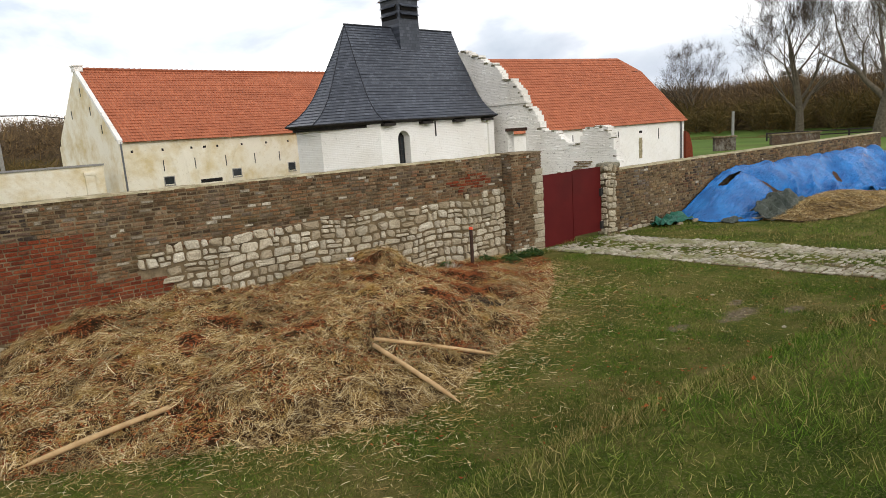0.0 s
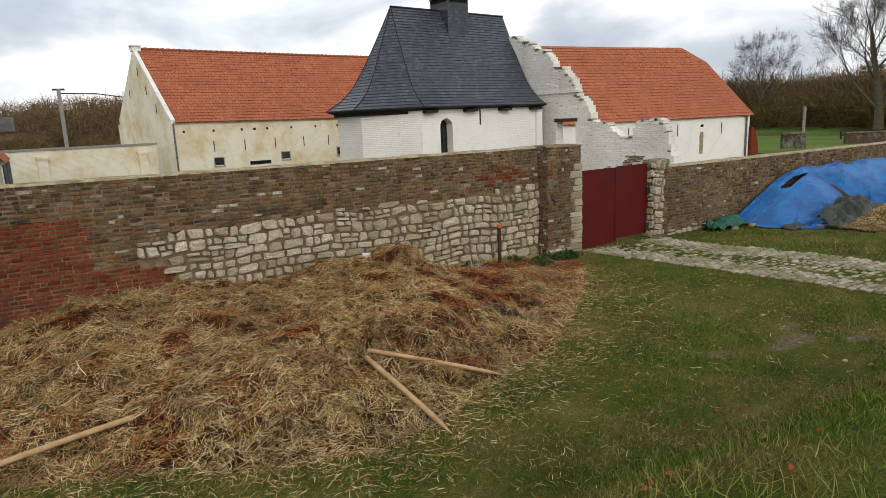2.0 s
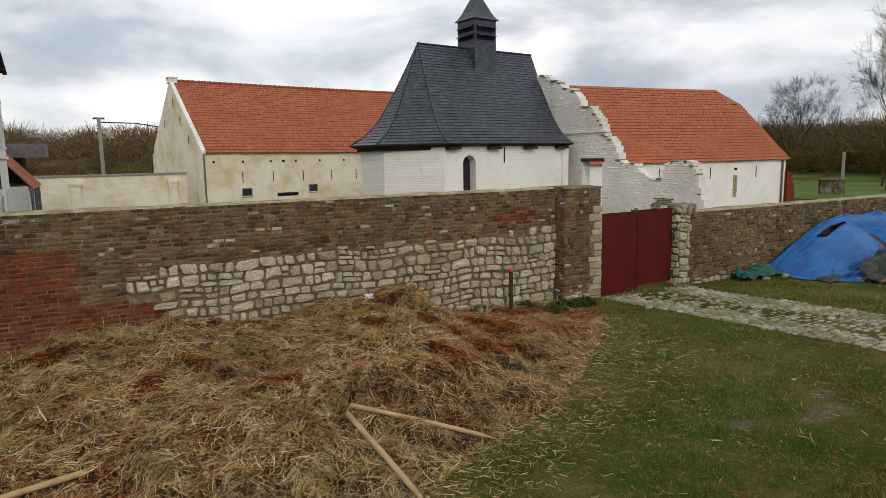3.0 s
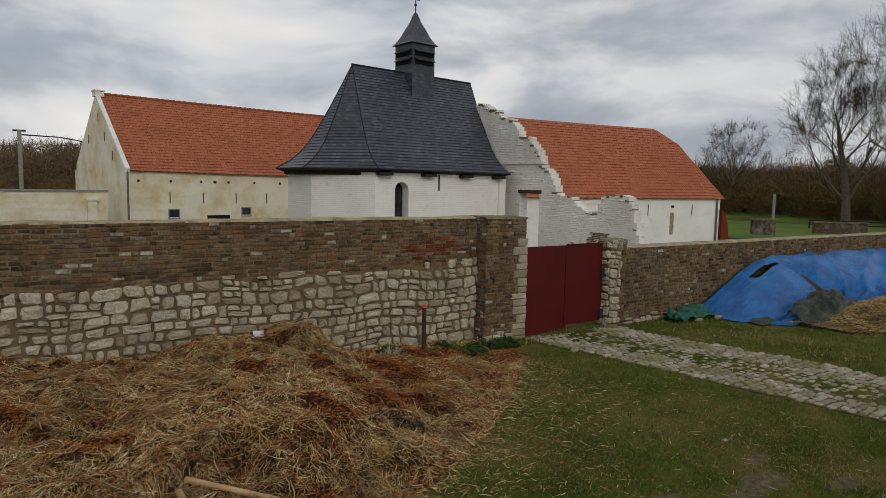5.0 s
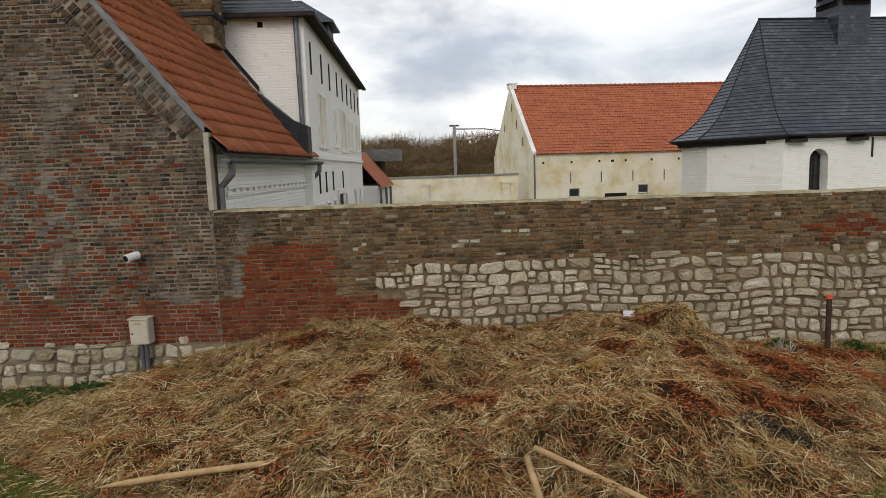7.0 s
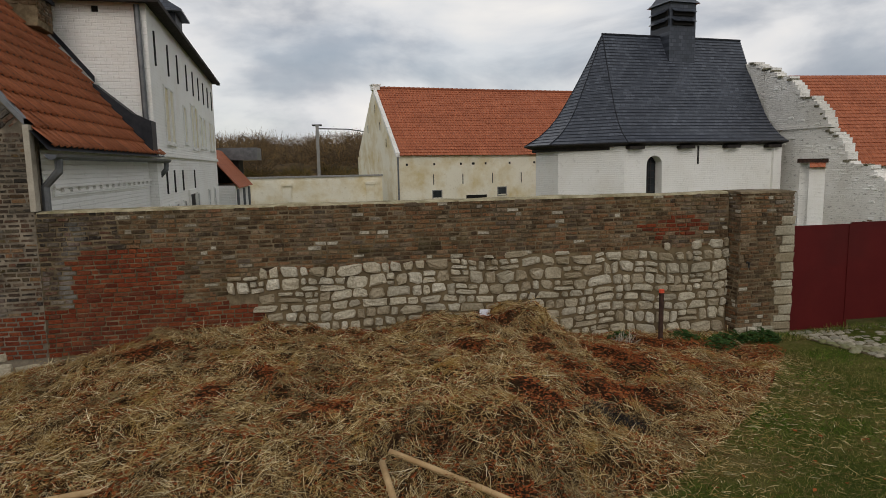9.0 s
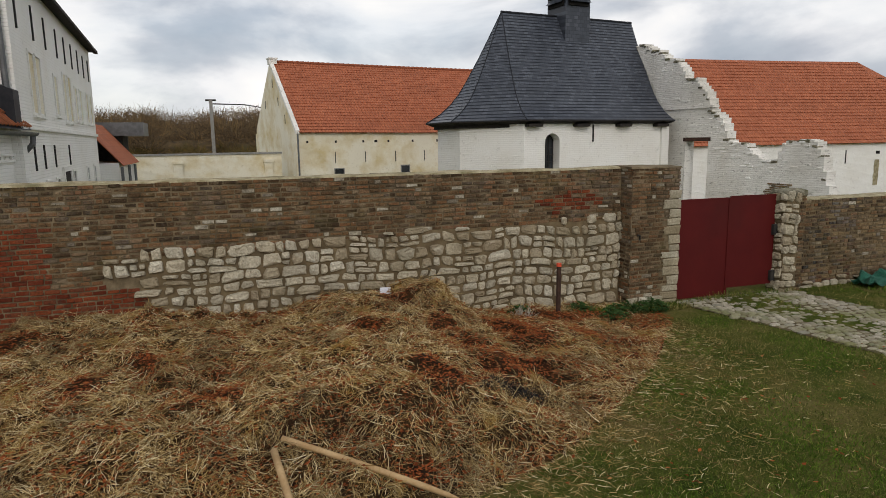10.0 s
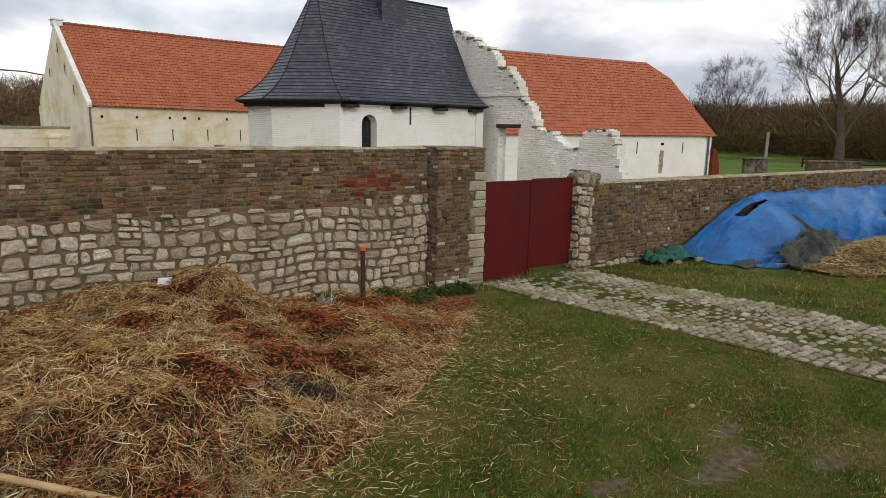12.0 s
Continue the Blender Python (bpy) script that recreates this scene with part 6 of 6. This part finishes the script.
def stake(p, q, r=0.036):
    """A peeled round pole, sharpened at its end q."""
    p, q = Vector(p), Vector(q)
    n, pts, rad = 9, [], []
    for i in range(n + 1):
        t = i / n
        v = p.lerp(q, t) + Vector((0, 0, 0.012 * math.sin(3 * t)))
        pts.append(v)
        rad.append(r * (1 + 0.05 * nz(t * 9, r, 1.0, p.x)) * (1.0 if t < 0.86 else max(0.12, (1 - t) / 0.14)))
    g = Geo()
    g.tube(pts, rad, 12)
    return solo("wooden_stake", g, M["stake"], "peeled pale wooden stake with a sharpened end on straw", "stake", "stakes on the straw", smooth=True)


stake((1.025, -4.09, 0.355), (1.17, -5.58, 0.03), 0.028)
stake((1.10, -3.97, 0.39), (2.35, -4.84, 0.06), 0.024)
stake((-1.20, -3.66, 0.165), (-2.68, -3.94, 0.105), 0.029)

marker = thing("marker_post", "thin rusty post with an orange painted top", "post")
g = Geo()
g.tube([(5.49, -0.55, -0.1), (5.49, -0.55, 0.84)], [0.036, 0.036], 8)
part("post", g, M["post"], marker)
g = Geo()
g.tube([(5.49, -0.55, 0.83), (5.49, -0.55, 0.88)], [0.040, 0.038], 8)
part("painted_top", g, M["orange"], marker, "bright orange painted top")
g = Geo()
g.face([(2.80, -0.24, 0.57), (3.06, -0.22, 0.575), (3.10, -0.09, 0.60), (2.85, -0.08, 0.61)])
g.face([(2.85, -0.08, 0.61), (3.10, -0.09, 0.60), (3.09, -0.06, 0.625), (2.86, -0.05, 0.63)])
solo("plastic_scrap", g, M["paper"], "crumpled white plastic scrap on the straw", "litter")

# ---- tarpaulin heap ----


def sheet(name, fn, nu, nv, material, label, category, thick=0.01, torn=None):
    """A draped sheet from a height function of (u, v) in 0..1."""
    g = Geo()
    pts = [[fn(i / nu, j / nv) for i in range(nu + 1)] for j in range(nv + 1)]
    for row in pts:
        g.v.extend([tuple(p) for p in row])
    for j in range(nv):
        for i in range(nu):
            a = j * (nu + 1) + i
            if torn and torn(pts[j][i], j / nv):
                continue
            g.f.append((a, a + 1, a + nu + 2, a + nu + 1))
            g.uv.extend([(0, 0)] * 4)
    ob = solo(name, g, M[material], label, category, smooth=True)
    md = ob.modifiers.new("thickness", "SOLIDIFY")
    md.thickness = thick
    return ob


def tarp_fn(u, v):
    x = 12.80 + u * 14.6 + 0.10 * nz(u * 9, v * 4, 1, 5)
    crest = lerp_at(x, [(12.8, 0.03), (13.5, 0.36), (14.5, 0.84), (15.1, 1.10), (15.8, 1.20), (17.0, 1.20), (18.5, 1.16), (20, 1.14), (23.5, 1.14), (25.0, 1.14), (26.3, 0.85), (27.5, 0.5)])
    reach = lerp_at(x, [(12.8, 0.9), (13.6, 1.8), (15.2, 2.0), (15.8, 1.8), (16.6, 1.75), (19.0, 2.0), (22.0, 2.2), (27.5, 2.2)])
    y = -0.42 - v * reach + 0.10 * nz(u * 16, v * 3, 1, 2) * v
    k = smooth01(1 - max(0, (v - 0.16)) / 0.84)
    z = 0.02 + crest * (0.30 * (1 - v) + 0.70 * k)
    live = min(1, crest * 1.3)
    # the deep valley between the two lobes, and the broad swells of the second one
    z -= 0.62 * math.exp(-((x - 15.95 - 0.75 * v) / 0.34) ** 2) * smooth01(v * 3.0) * (1 - 0.75 * v)
    right = smooth01((x - 16.2) * 1.2)
    z += right * live * (0.16 * nz(x * 0.8 + v * 1.6, v * 1.6, 1, 1) + 0.26 * (0.4 - abs(nz(x * 0.9 + v * 2.4, v * 1.2 - x * 0.3, 1.0, 8)) * 2.4) * (0.3 + v))
    # taut creases that gather towards the foot
    low = smooth01((v - 0.45) * 2.2)
    z += live * (0.08 + 0.92 * low) * 0.150 * (0.5 - abs(nz(x * 1.3 + v * 3, v * 9, 1.0, 11)) * 3.0)
    z += live * (0.15 + 0.85 * low) * 0.075 * (0.5 - abs(nz(x * 3.1 - v * 5, v * 12 + x, 1.0, 13)) * 3.0)
    z += live * 0.020 * nz(x * 4.0, v * 10, 1.0, 3)
    z -= 0.05 * math.exp(-(((x - 15.0) / 0.6) ** 2 + ((v - 0.17) / 0.08) ** 2) * 1.5)
    return Vector((x, y, land(x, y) + max(0.012, z)))


sheet("blue_tarpaulin", tarp_fn, 340, 80, "tarp", "crumpled bright blue tarpaulin over a heap by the wall", "tarpaulin", torn=lambda p, v: -0.62 < p.x - 15.05 < 0.75 and abs(v - 0.17 + 0.02 * (p.x - 15.0)) < 0.055 * (1 - ((p.x - 14.9) / 0.9) ** 2) * (1.0 if p.x < 15.1 else 0.65))
g = Geo()
for i in range(22):
    for j in range(8):
        u0, u1, v0, v1 = i / 22, (i + 1) / 22, j / 8, (j + 1) / 8
        fn = lambda u, v: (13.4 + u * 12, -0.5 - v * 1.5, 0.0 + lerp_at(13.4 + u * 12, [(13.4, 0.0), (15.2, 0.82), (24, 0.9), (25.5, 0.0)]) * smooth01(1.1 - v))
        g.face([fn(u0, v0), fn(u0, v1), fn(u1, v1), fn(u1, v0)])
solo("rubble_mound", g, M["soil"], "dark earth mound under the blue tarpaulin", "earth mound", smooth=True)


def grey_fn(u, v):
    x = 13.75 + 2.9 * u + 0.12 * nz(v * 5, u * 3, 1, 2)
    y = -2.0 - 0.62 * v - 0.12 * u + 0.14 * nz(u * 8, v * 2, 1, 7)
    lump = 0.55 * math.sin(math.pi * min(1, 0.12 + 0.88 * u)) + 0.20 * nz(u * 6, v * 1.5, 1, 3) + 0.20 * (0.4 - abs(nz(u * 9, v * 5, 1, 5)) * 2)
    z = lump * (1 - 0.92 * smooth01(v * 1.05)) + 0.05 * nz(u * 16, v * 9, 1, 8)
    return Vector((x, y, land(x, y) + max(0.015, z)))


sheet("grey_tarpaulin", grey_fn, 80, 30, "greytarp", "bunched grey-green tarpaulin at the edge of the blue one", "tarpaulin")


def green_fn(u, v):
    x = 11.6 + 1.15 * u + 0.12 * nz(v * 4, u * 4, 1, 1)
    y = -0.45 - 0.55 * v + 0.08 * nz(u * 5, v * 3, 1, 4)
    z = 0.10 + 0.16 * nz(u * 6, v * 5, 1, 9) + 0.12 * u * (1 - v)
    return Vector((x, y, land(x, y) + max(0.012, z)))


sheet("green_sheet", green_fn, 26, 14, "greentarp", "crumpled dark green plastic sheet on the grass", "tarpaulin")


def sack_fn(u, v):
    x = 13.0 + 0.75 * u
    y = -1.55 - 0.4 * v + 0.05 * nz(u * 5, v * 3, 1, 4)
    z = 0.10 * math.sin(math.pi * u) * math.sin(math.pi * v) + 0.06 * nz(u * 6, v * 5, 1, 2) + 0.02
    return Vector((x, y, land(x, y) + max(0.012, z)))


sheet("dark_sack", sack_fn, 14, 10, "greytarp", "flattened dark grey sack on the grass", "sack")
g = Geo()
g.box(-0.55, 0.55, -0.07, 0.07, 0.02, 0.07)
solo("loose_plank", g, M["plank"], "short pale plank lying in the grass", "plank", m=pose(14.25, -2.25, land(14.2, -2.2), 0, 0, -22))
for k, (x, y, s) in enumerate(((12.85, -1.0, 0.10), (13.3, -1.25, 0.08), (12.2, -0.95, 0.09), (5.7, -6.75, 0.028), (6.6, -5.2, 0.03))):
    g = Geo()
    rings = []
    for sc, z in ((0.8, -0.2), (1.0, 0.2), (0.7, 0.6), (0.25, 0.75)):
        n = len(g.v)
        for i in range(8):
            a = 2 * math.pi * i / 8
            r = s * sc * (1 + 0.25 * nz(math.cos(a) + k, math.sin(a), 1.3, k))
            g.v.append((r * 1.4 * math.cos(a), r * math.sin(a), z * s))
        rings.append(n)
    for a, b in zip(rings, rings[1:]):
        for i in range(8):
            j = (i + 1) % 8
            g.f.append((a + i, a + j, b + j, b + i))
            g.uv.extend([(0, 0)] * 4)
    g.f.append(tuple(rings[-1] + i for i in range(8)))
    g.uv.extend([(0, 0)] * 8)
    solo("loose_stone", g, M["stone_part"], "small pale loose stone on the grass", "stone", "loose stones", smooth=True, m=pose(x, y, land(x, y)))
# small straw heap by the tarpaulin
hill = lambda x, y: 0.42 * math.exp(-((x - 17.0) / 2.3) ** 2 - ((y + 2.75) / 0.75) ** 2)
g = Geo()
for i in range(30):
    for j in range(14):
        fn = lambda i, j: (13.8 + i * 0.23, -4.1 + j * 0.16)
        q = [fn(i, j), fn(i + 1, j), fn(i + 1, j + 1), fn(i, j + 1)]
        if hill(*q[0]) > 0.03:
            g.face([(x, y, land(x, y) + hill(x, y) - 0.025) for x, y in q])
# same dark base, with the shade between stems in its colour
solo("small_straw_heap", g, M["straw_gap_shade"], "small heap of pale straw beside a tarpaulin", "straw heap", kind="stuff", smooth=True)
roots = [(x, y, land(x, y) + hill(x, y)) for x, y in scatter(26000, 13.8, 20.6, -4.1, -1.9, lambda x, y: hill(x, y) > 0.04)]
n = len(roots)
tagged(new("straw", ribbons("straw", np.array(roots), rng_np.uniform(0, 6.28, n), rng_np.normal(0.05, 0.25, n), rng_np.uniform(0.04, 0.12, n), rng_np.uniform(0.004, 0.007, n), M["straw"])), "pale loose straw stems on a small heap", "straw", kind="stuff")
# pile of old bricks at the end of the wall
rng = random.Random(3)
for k in range(46):
    x, y = rng.uniform(26.2, 29.0), rng.uniform(-2.6, -0.5)
    z = 0.07 + 0.55 * max(0, 1 - abs(x - 27.6) / 1.6) * rng.random()
    g = Geo()
    g.block((0, -0.05, 0), (0.24, 0.12, 0.075), 0.15, 0.006)
    solo("loose_brick", g, M[rng.choice(("old_part", "red_part", "stone_part"))], "loose old brick on a rubble pile", "brick", "bricks of the rubble pile", m=pose(x, y, land(x, y) + z, rng.uniform(-25, 25), rng.uniform(-20, 20), rng.uniform(0, 180)))

# ---- meadow, trees and distance ----
g = Geo()
for i in range(24):
    for j in range(10):
        fn = lambda i, j: (48 + i * 4.5, 4 + j * 6.5)
        q = [fn(i, j), fn(i + 1, j), fn(i + 1, j + 1), fn(i, j + 1)]
        g.face([(x, y, land(x, y) + 0.05) for x, y in q])
solo("meadow", g, M["field"], "bright green meadow beyond the wall", "meadow", kind="structure", smooth=True)


def tree(name, base, height, seed, label, spread=0.5, thick=0.32, forks=3, depth=5, lean=(0, 0)):
    """A bare winter tree: trunk and limbs in one part, the fine twigs in another."""
    rng = random.Random(seed)
    ob = thing(name, label, "tree", Matrix.Translation(base))
    limbs, tips = Geo(), []

    def grow(p, d, length, r, level):
        n = 4 if level else 8
        pts, rad = [p], [r]
        for i in range(n):
            w = 0.05 if level < 1 else 0.10
            d = (d + Vector((rng.gauss(0, w), rng.gauss(0, w), rng.gauss(0.03, 0.05)))).normalized()
            p = p + d * length / n
            pts.append(p)
            rad.append(r * (1 - (0.42 if level else 0.75) * (i + 1) / n))
        limbs.tube(pts, rad, 7 if level < 2 else (5 if level < 4 else 3), cap=False)
        if level >= depth:
            tips.append((p, d, length))
            return
        if not level:
            for k in range(11):
                i = 2 + k * 6 // 10
                az, sp = k * 2.4 + rng.uniform(-0.4, 0.4), spread * rng.uniform(0.9, 1.5) * (1.25 - 0.09 * i)
                nd = Vector((math.sin(sp) * math.cos(az), math.sin(sp) * math.sin(az), math.cos(sp)))
                grow(pts[i], nd, height * 0.30 * rng.uniform(0.7, 1.05) * (1.15 - 0.06 * i), rad[i] * rng.uniform(0.4, 0.6), 2)
            return
        for k in range(forks):
            az = rng.uniform(0, 6.28)
            sp = spread * rng.uniform(0.6, 1.3)
            q = d.to_track_quat("Z", "Y")
            nd = (q @ Vector((math.sin(sp) * math.cos(az), math.sin(sp) * math.sin(az), math.cos(sp)))).normalized()
            start = pts[rng.choice((2, 3, 4))]
            grow(start, nd, length * rng.uniform(0.62, 0.84), rad[-1] * rng.uniform(0.55, 0.8), level + 1)

    grow(Vector((0, 0, -0.2)), Vector((lean[0], lean[1], 1)).normalized(), height * 0.62, height * thick * 0.05, 0)
    part("trunk", limbs, M["bark"], ob, smooth=True)
    roots, heads, tl, ln = [], [], [], []
    for p, d, length in tips:
        for _ in range(13):
            roots.append(p - d * length * rng.uniform(0, 0.8))
            az = math.atan2(d.y, d.x) + rng.gauss(0, 0.9)
            heads.append(az)
            tl.append(math.asin(max(-1, min(1, d.z))) + rng.gauss(0, 0.5))
            ln.append(length * rng.uniform(0.5, 1.3))
    n = len(roots)
    cr = new("crown", ribbons("crown", np.array(roots), np.array(heads), np.array(tl), np.array(ln), np.full(n, 0.011 * height / 14), M["twig"], 0.15))
    cr.parent = ob
    return ob


tree("bare_tree", (78, 26.2, -0.9), 19, 27, "large bare winter tree with a forked trunk on the meadow", 0.44, 0.56, 3, 6)
tree("bare_tree", (73, 16.0, -0.9), 25, 33, "tall dark bare tree with ivy-dark trunk", 0.48, 0.62, 3, 6, (0.05, -0.1))
tree("bare_tree", (98, 52.0, -0.9), 15, 12, "rounded bare tree behind the barn", 0.7, 0.5, 3, 6)
tree("bare_tree", (86, 18.0, -0.9), 18, 44, "bare tree at the edge of the wood", 0.5, 0.4, 3, 5)


def thicket(name, places, material, label, per=60, height=(3, 7)):
    """Winter scrub: bundles of upright bare shoots that spread into twigs."""
    roots, heads, tl, ln = [], [], [], []
    for x, y in places:
        h = random.uniform(*height)
        zb = land(x, y)
        for _ in range(per):
            a, r = random.uniform(0, 6.28), random.uniform(0, h * 0.45)
            t = random.random() ** 0.7
            roots.append((x + r * math.cos(a) * (0.3 + t), y + r * math.sin(a) * (0.3 + t), zb + h * t * 0.85))
            heads.append(a)
            tl.append(random.uniform(0.0, 1.4))
            ln.append(h * random.uniform(0.15, 0.4))
    n = len(roots)
    p, az, ti, le = np.array(roots), np.array(heads), np.array(tl), np.array(ln)[:, None]
    d = np.stack([np.cos(az) * np.cos(ti), np.sin(az) * np.cos(ti), np.sin(ti)], axis=1)
    side = rng_np.normal(0, 1, (n, 3))
    side = np.cross(d, side)
    side *= rng_np.uniform(0.02, 0.055, n)[:, None] / np.linalg.norm(side, axis=1)[:, None]
    v = np.stack([p - side, p + side, p + d * le + side * 0.4, p + d * le - side * 0.4], axis=1).reshape(-1, 3)
    f = np.arange(n)[:, None] * 4 + np.array([[0, 1, 2, 3]])
    ob = new(name, big_mesh(name, v, f, material))
    return tagged(ob, label, "woodland", kind="stuff")


M["scrub"] = strands_material("winter_scrub", [(0.0, (0.060, 0.045, 0.032)), (0.5, (0.135, 0.096, 0.058)), (0.8, (0.205, 0.140, 0.070)), (1.0, (0.30, 0.19, 0.075))], 0.95)
M["scrub2"] = strands_material("yellowed_scrub", [(0.0, (0.060, 0.050, 0.022)), (0.6, (0.132, 0.098, 0.036)), (1.0, (0.204, 0.132, 0.042))], 0.95)


def brush(name, x0, x1, y0, y1, step, height, material, label):
    """The closed brown mass of undergrowth inside a wood, seen between its stems."""
    nx, ny = int((x1 - x0) / step), int((y1 - y0) / step)
    v = []
    for j in range(ny + 1):
        for i in range(nx + 1):
            x, y = x0 + i * step, y0 + j * step
            rim = i in (0, nx) or j in (0, ny)
            v.append((x + 1.5 * nz(x, y, 0.3, 2), y + 1.5 * nz(x, y, 0.3, 5), land(x, y) + (-0.3 if rim else height * (0.8 + 0.7 * nz(x, y, 0.13, 3) + 0.9 * nz(x, y, 0.45, 7)))))
    f = np.array([(j * (nx + 1) + i, j * (nx + 1) + i + 1, (j + 1) * (nx + 1) + i + 1, (j + 1) * (nx + 1) + i) for j in range(ny) for i in range(nx)])
    ob = new(name, big_mesh(name, np.array(v), f, material))
    return tagged(ob, label, "woodland", kind="stuff")


M["brush"] = two_tone("brown_undergrowth", (0.060, 0.043, 0.026), (0.18, 0.12, 0.058), 0.7, 0.95, (0.105, 0.088, 0.036), 5, 1.0, 0.3)
brush("wood_undergrowth", 99, 150, -30, 85, 1.6, 3.6, M["brush"], "dense brown undergrowth of a leafless wood")
brush("wood_undergrowth", -95, 62, 100, 190, 2.2, 3.2, M["brush"], "dark undergrowth on a wooded hill")
right = scatter(800, 97, 150, -30, 85, lambda x, y: x < 118 or random.random() < 0.4)
thicket("far_wood", right, M["scrub"], "brown leafless scrub wood beyond the meadow", 190, (4.5, 8.6))
near_r = scatter(90, 88, 104, -10, 75, lambda x, y: True)
thicket("hedge_scrub", near_r, M["scrub2"], "yellow-brown autumn scrub along the meadow", 300, (2.5, 6.0))
left = scatter(700, -92, 60, 102, 190, lambda x, y: y < 130 or random.random() < 0.6)
thicket("hill_wood", left, M["scrub"], "dark bare woodland on a low hill", 190, (3.5, 8.0))
left2 = scatter(150, -60, 40, 92, 108, lambda x, y: True)
thicket("hill_scrub", left2, M["scrub2"], "rusty undergrowth below the hill wood", 240, (1.5, 3.5))

pole = thing("catenary_pole", "grey concrete railway mast with an arm", "pole", pose(0.55, 60, land(0.5, 60)))
g = Geo()
g.box(-0.16, 0.16, -0.16, 0.16, -0.3, 8.0)
part("mast", g, M["concrete"], pole)
g = Geo()
g.tube([(0, 0, 7.6), (3.2, 0.5, 7.55), (7.5, 1.0, 6.9)], [0.07, 0.06, 0.05], 6)
g.tube([(-0.5, 0, 7.95), (0.5, 0, 7.95)], [0.1, 0.1], 6)
part("arm", g, M["iron"], pole)

block = thing("apartment_block", "distant white flat-roofed apartment block above the trees", "building", pose(500, 226, -1, 0, 0, -60))
g = Geo()
g.box(-7, 7, -5, 5, 0, 29)
part("wall", g, M["concrete"], block)
g = Geo()
g.box(-3.5, 1, -3, 3, 29, 32)
part("penthouse", g, M["concrete"], block)
for f in range(4):
    for c in range(4):
        g = Geo()
        g.box(-6.2 + c * 3.3, -4.0 + c * 3.3, -5.1, -4.9, 17.5 + f * 2.9, 19.4 + f * 2.9)
        part("window", g, M["pane"], block)
    g = Geo()
    g.box(-6.6, 6.6, -6.2, -5.0, 16.7 + f * 2.9, 17.2 + f * 2.9)
    part("balcony", g, M["white"], block)

post2 = thing("field_post", "tall grey post in the meadow", "post", pose(67, 28.3, land(67, 28.3)))
g = Geo()
g.tube([(0, 0, -0.2), (0, 0, 3.6)], [0.16, 0.15], 8)
part("shaft", g, M["concrete"], post2)
for x, y, w, h in ((54.8, 22.3, 1.9, 1.3), (64.0, 20.2, 4.6, 1.0)):
    sty = thing("brick_trough", "low reddish brick enclosure in the meadow", "enclosure", pose(x, y, land(x, y), 0, 0, -40), "brick enclosures")
    g = Geo()
    g.box(-w / 2, w / 2, -0.3, 0.3, -0.2, h)
    part("brick_wall", g, M["dark_part"], sty)
    g = Geo()
    g.box(-w / 2 - 0.1, w / 2 + 0.1, -0.4, 0.4, h, h + 0.12)
    part("coping", g, M["mortar_dark"], sty)
fence = thing("meadow_fence", "low dark timber rail fence across the meadow", "fence", pose(70, 26, land(70, 26), 0, 0, -55), kind="")
for k in range(9):
    g = Geo()
    g.box(k * 4 - 0.08, k * 4 + 0.08, -0.08, 0.08, -0.2, 1.0)
    part("fence_post", g, M["darkwood"], fence)
for z in (0.5, 0.9):
    g = Geo()
    g.box(0, 32, -0.11, -0.08, z - 0.07, z + 0.07)
    part("rail", g, M["darkwood"], fence)
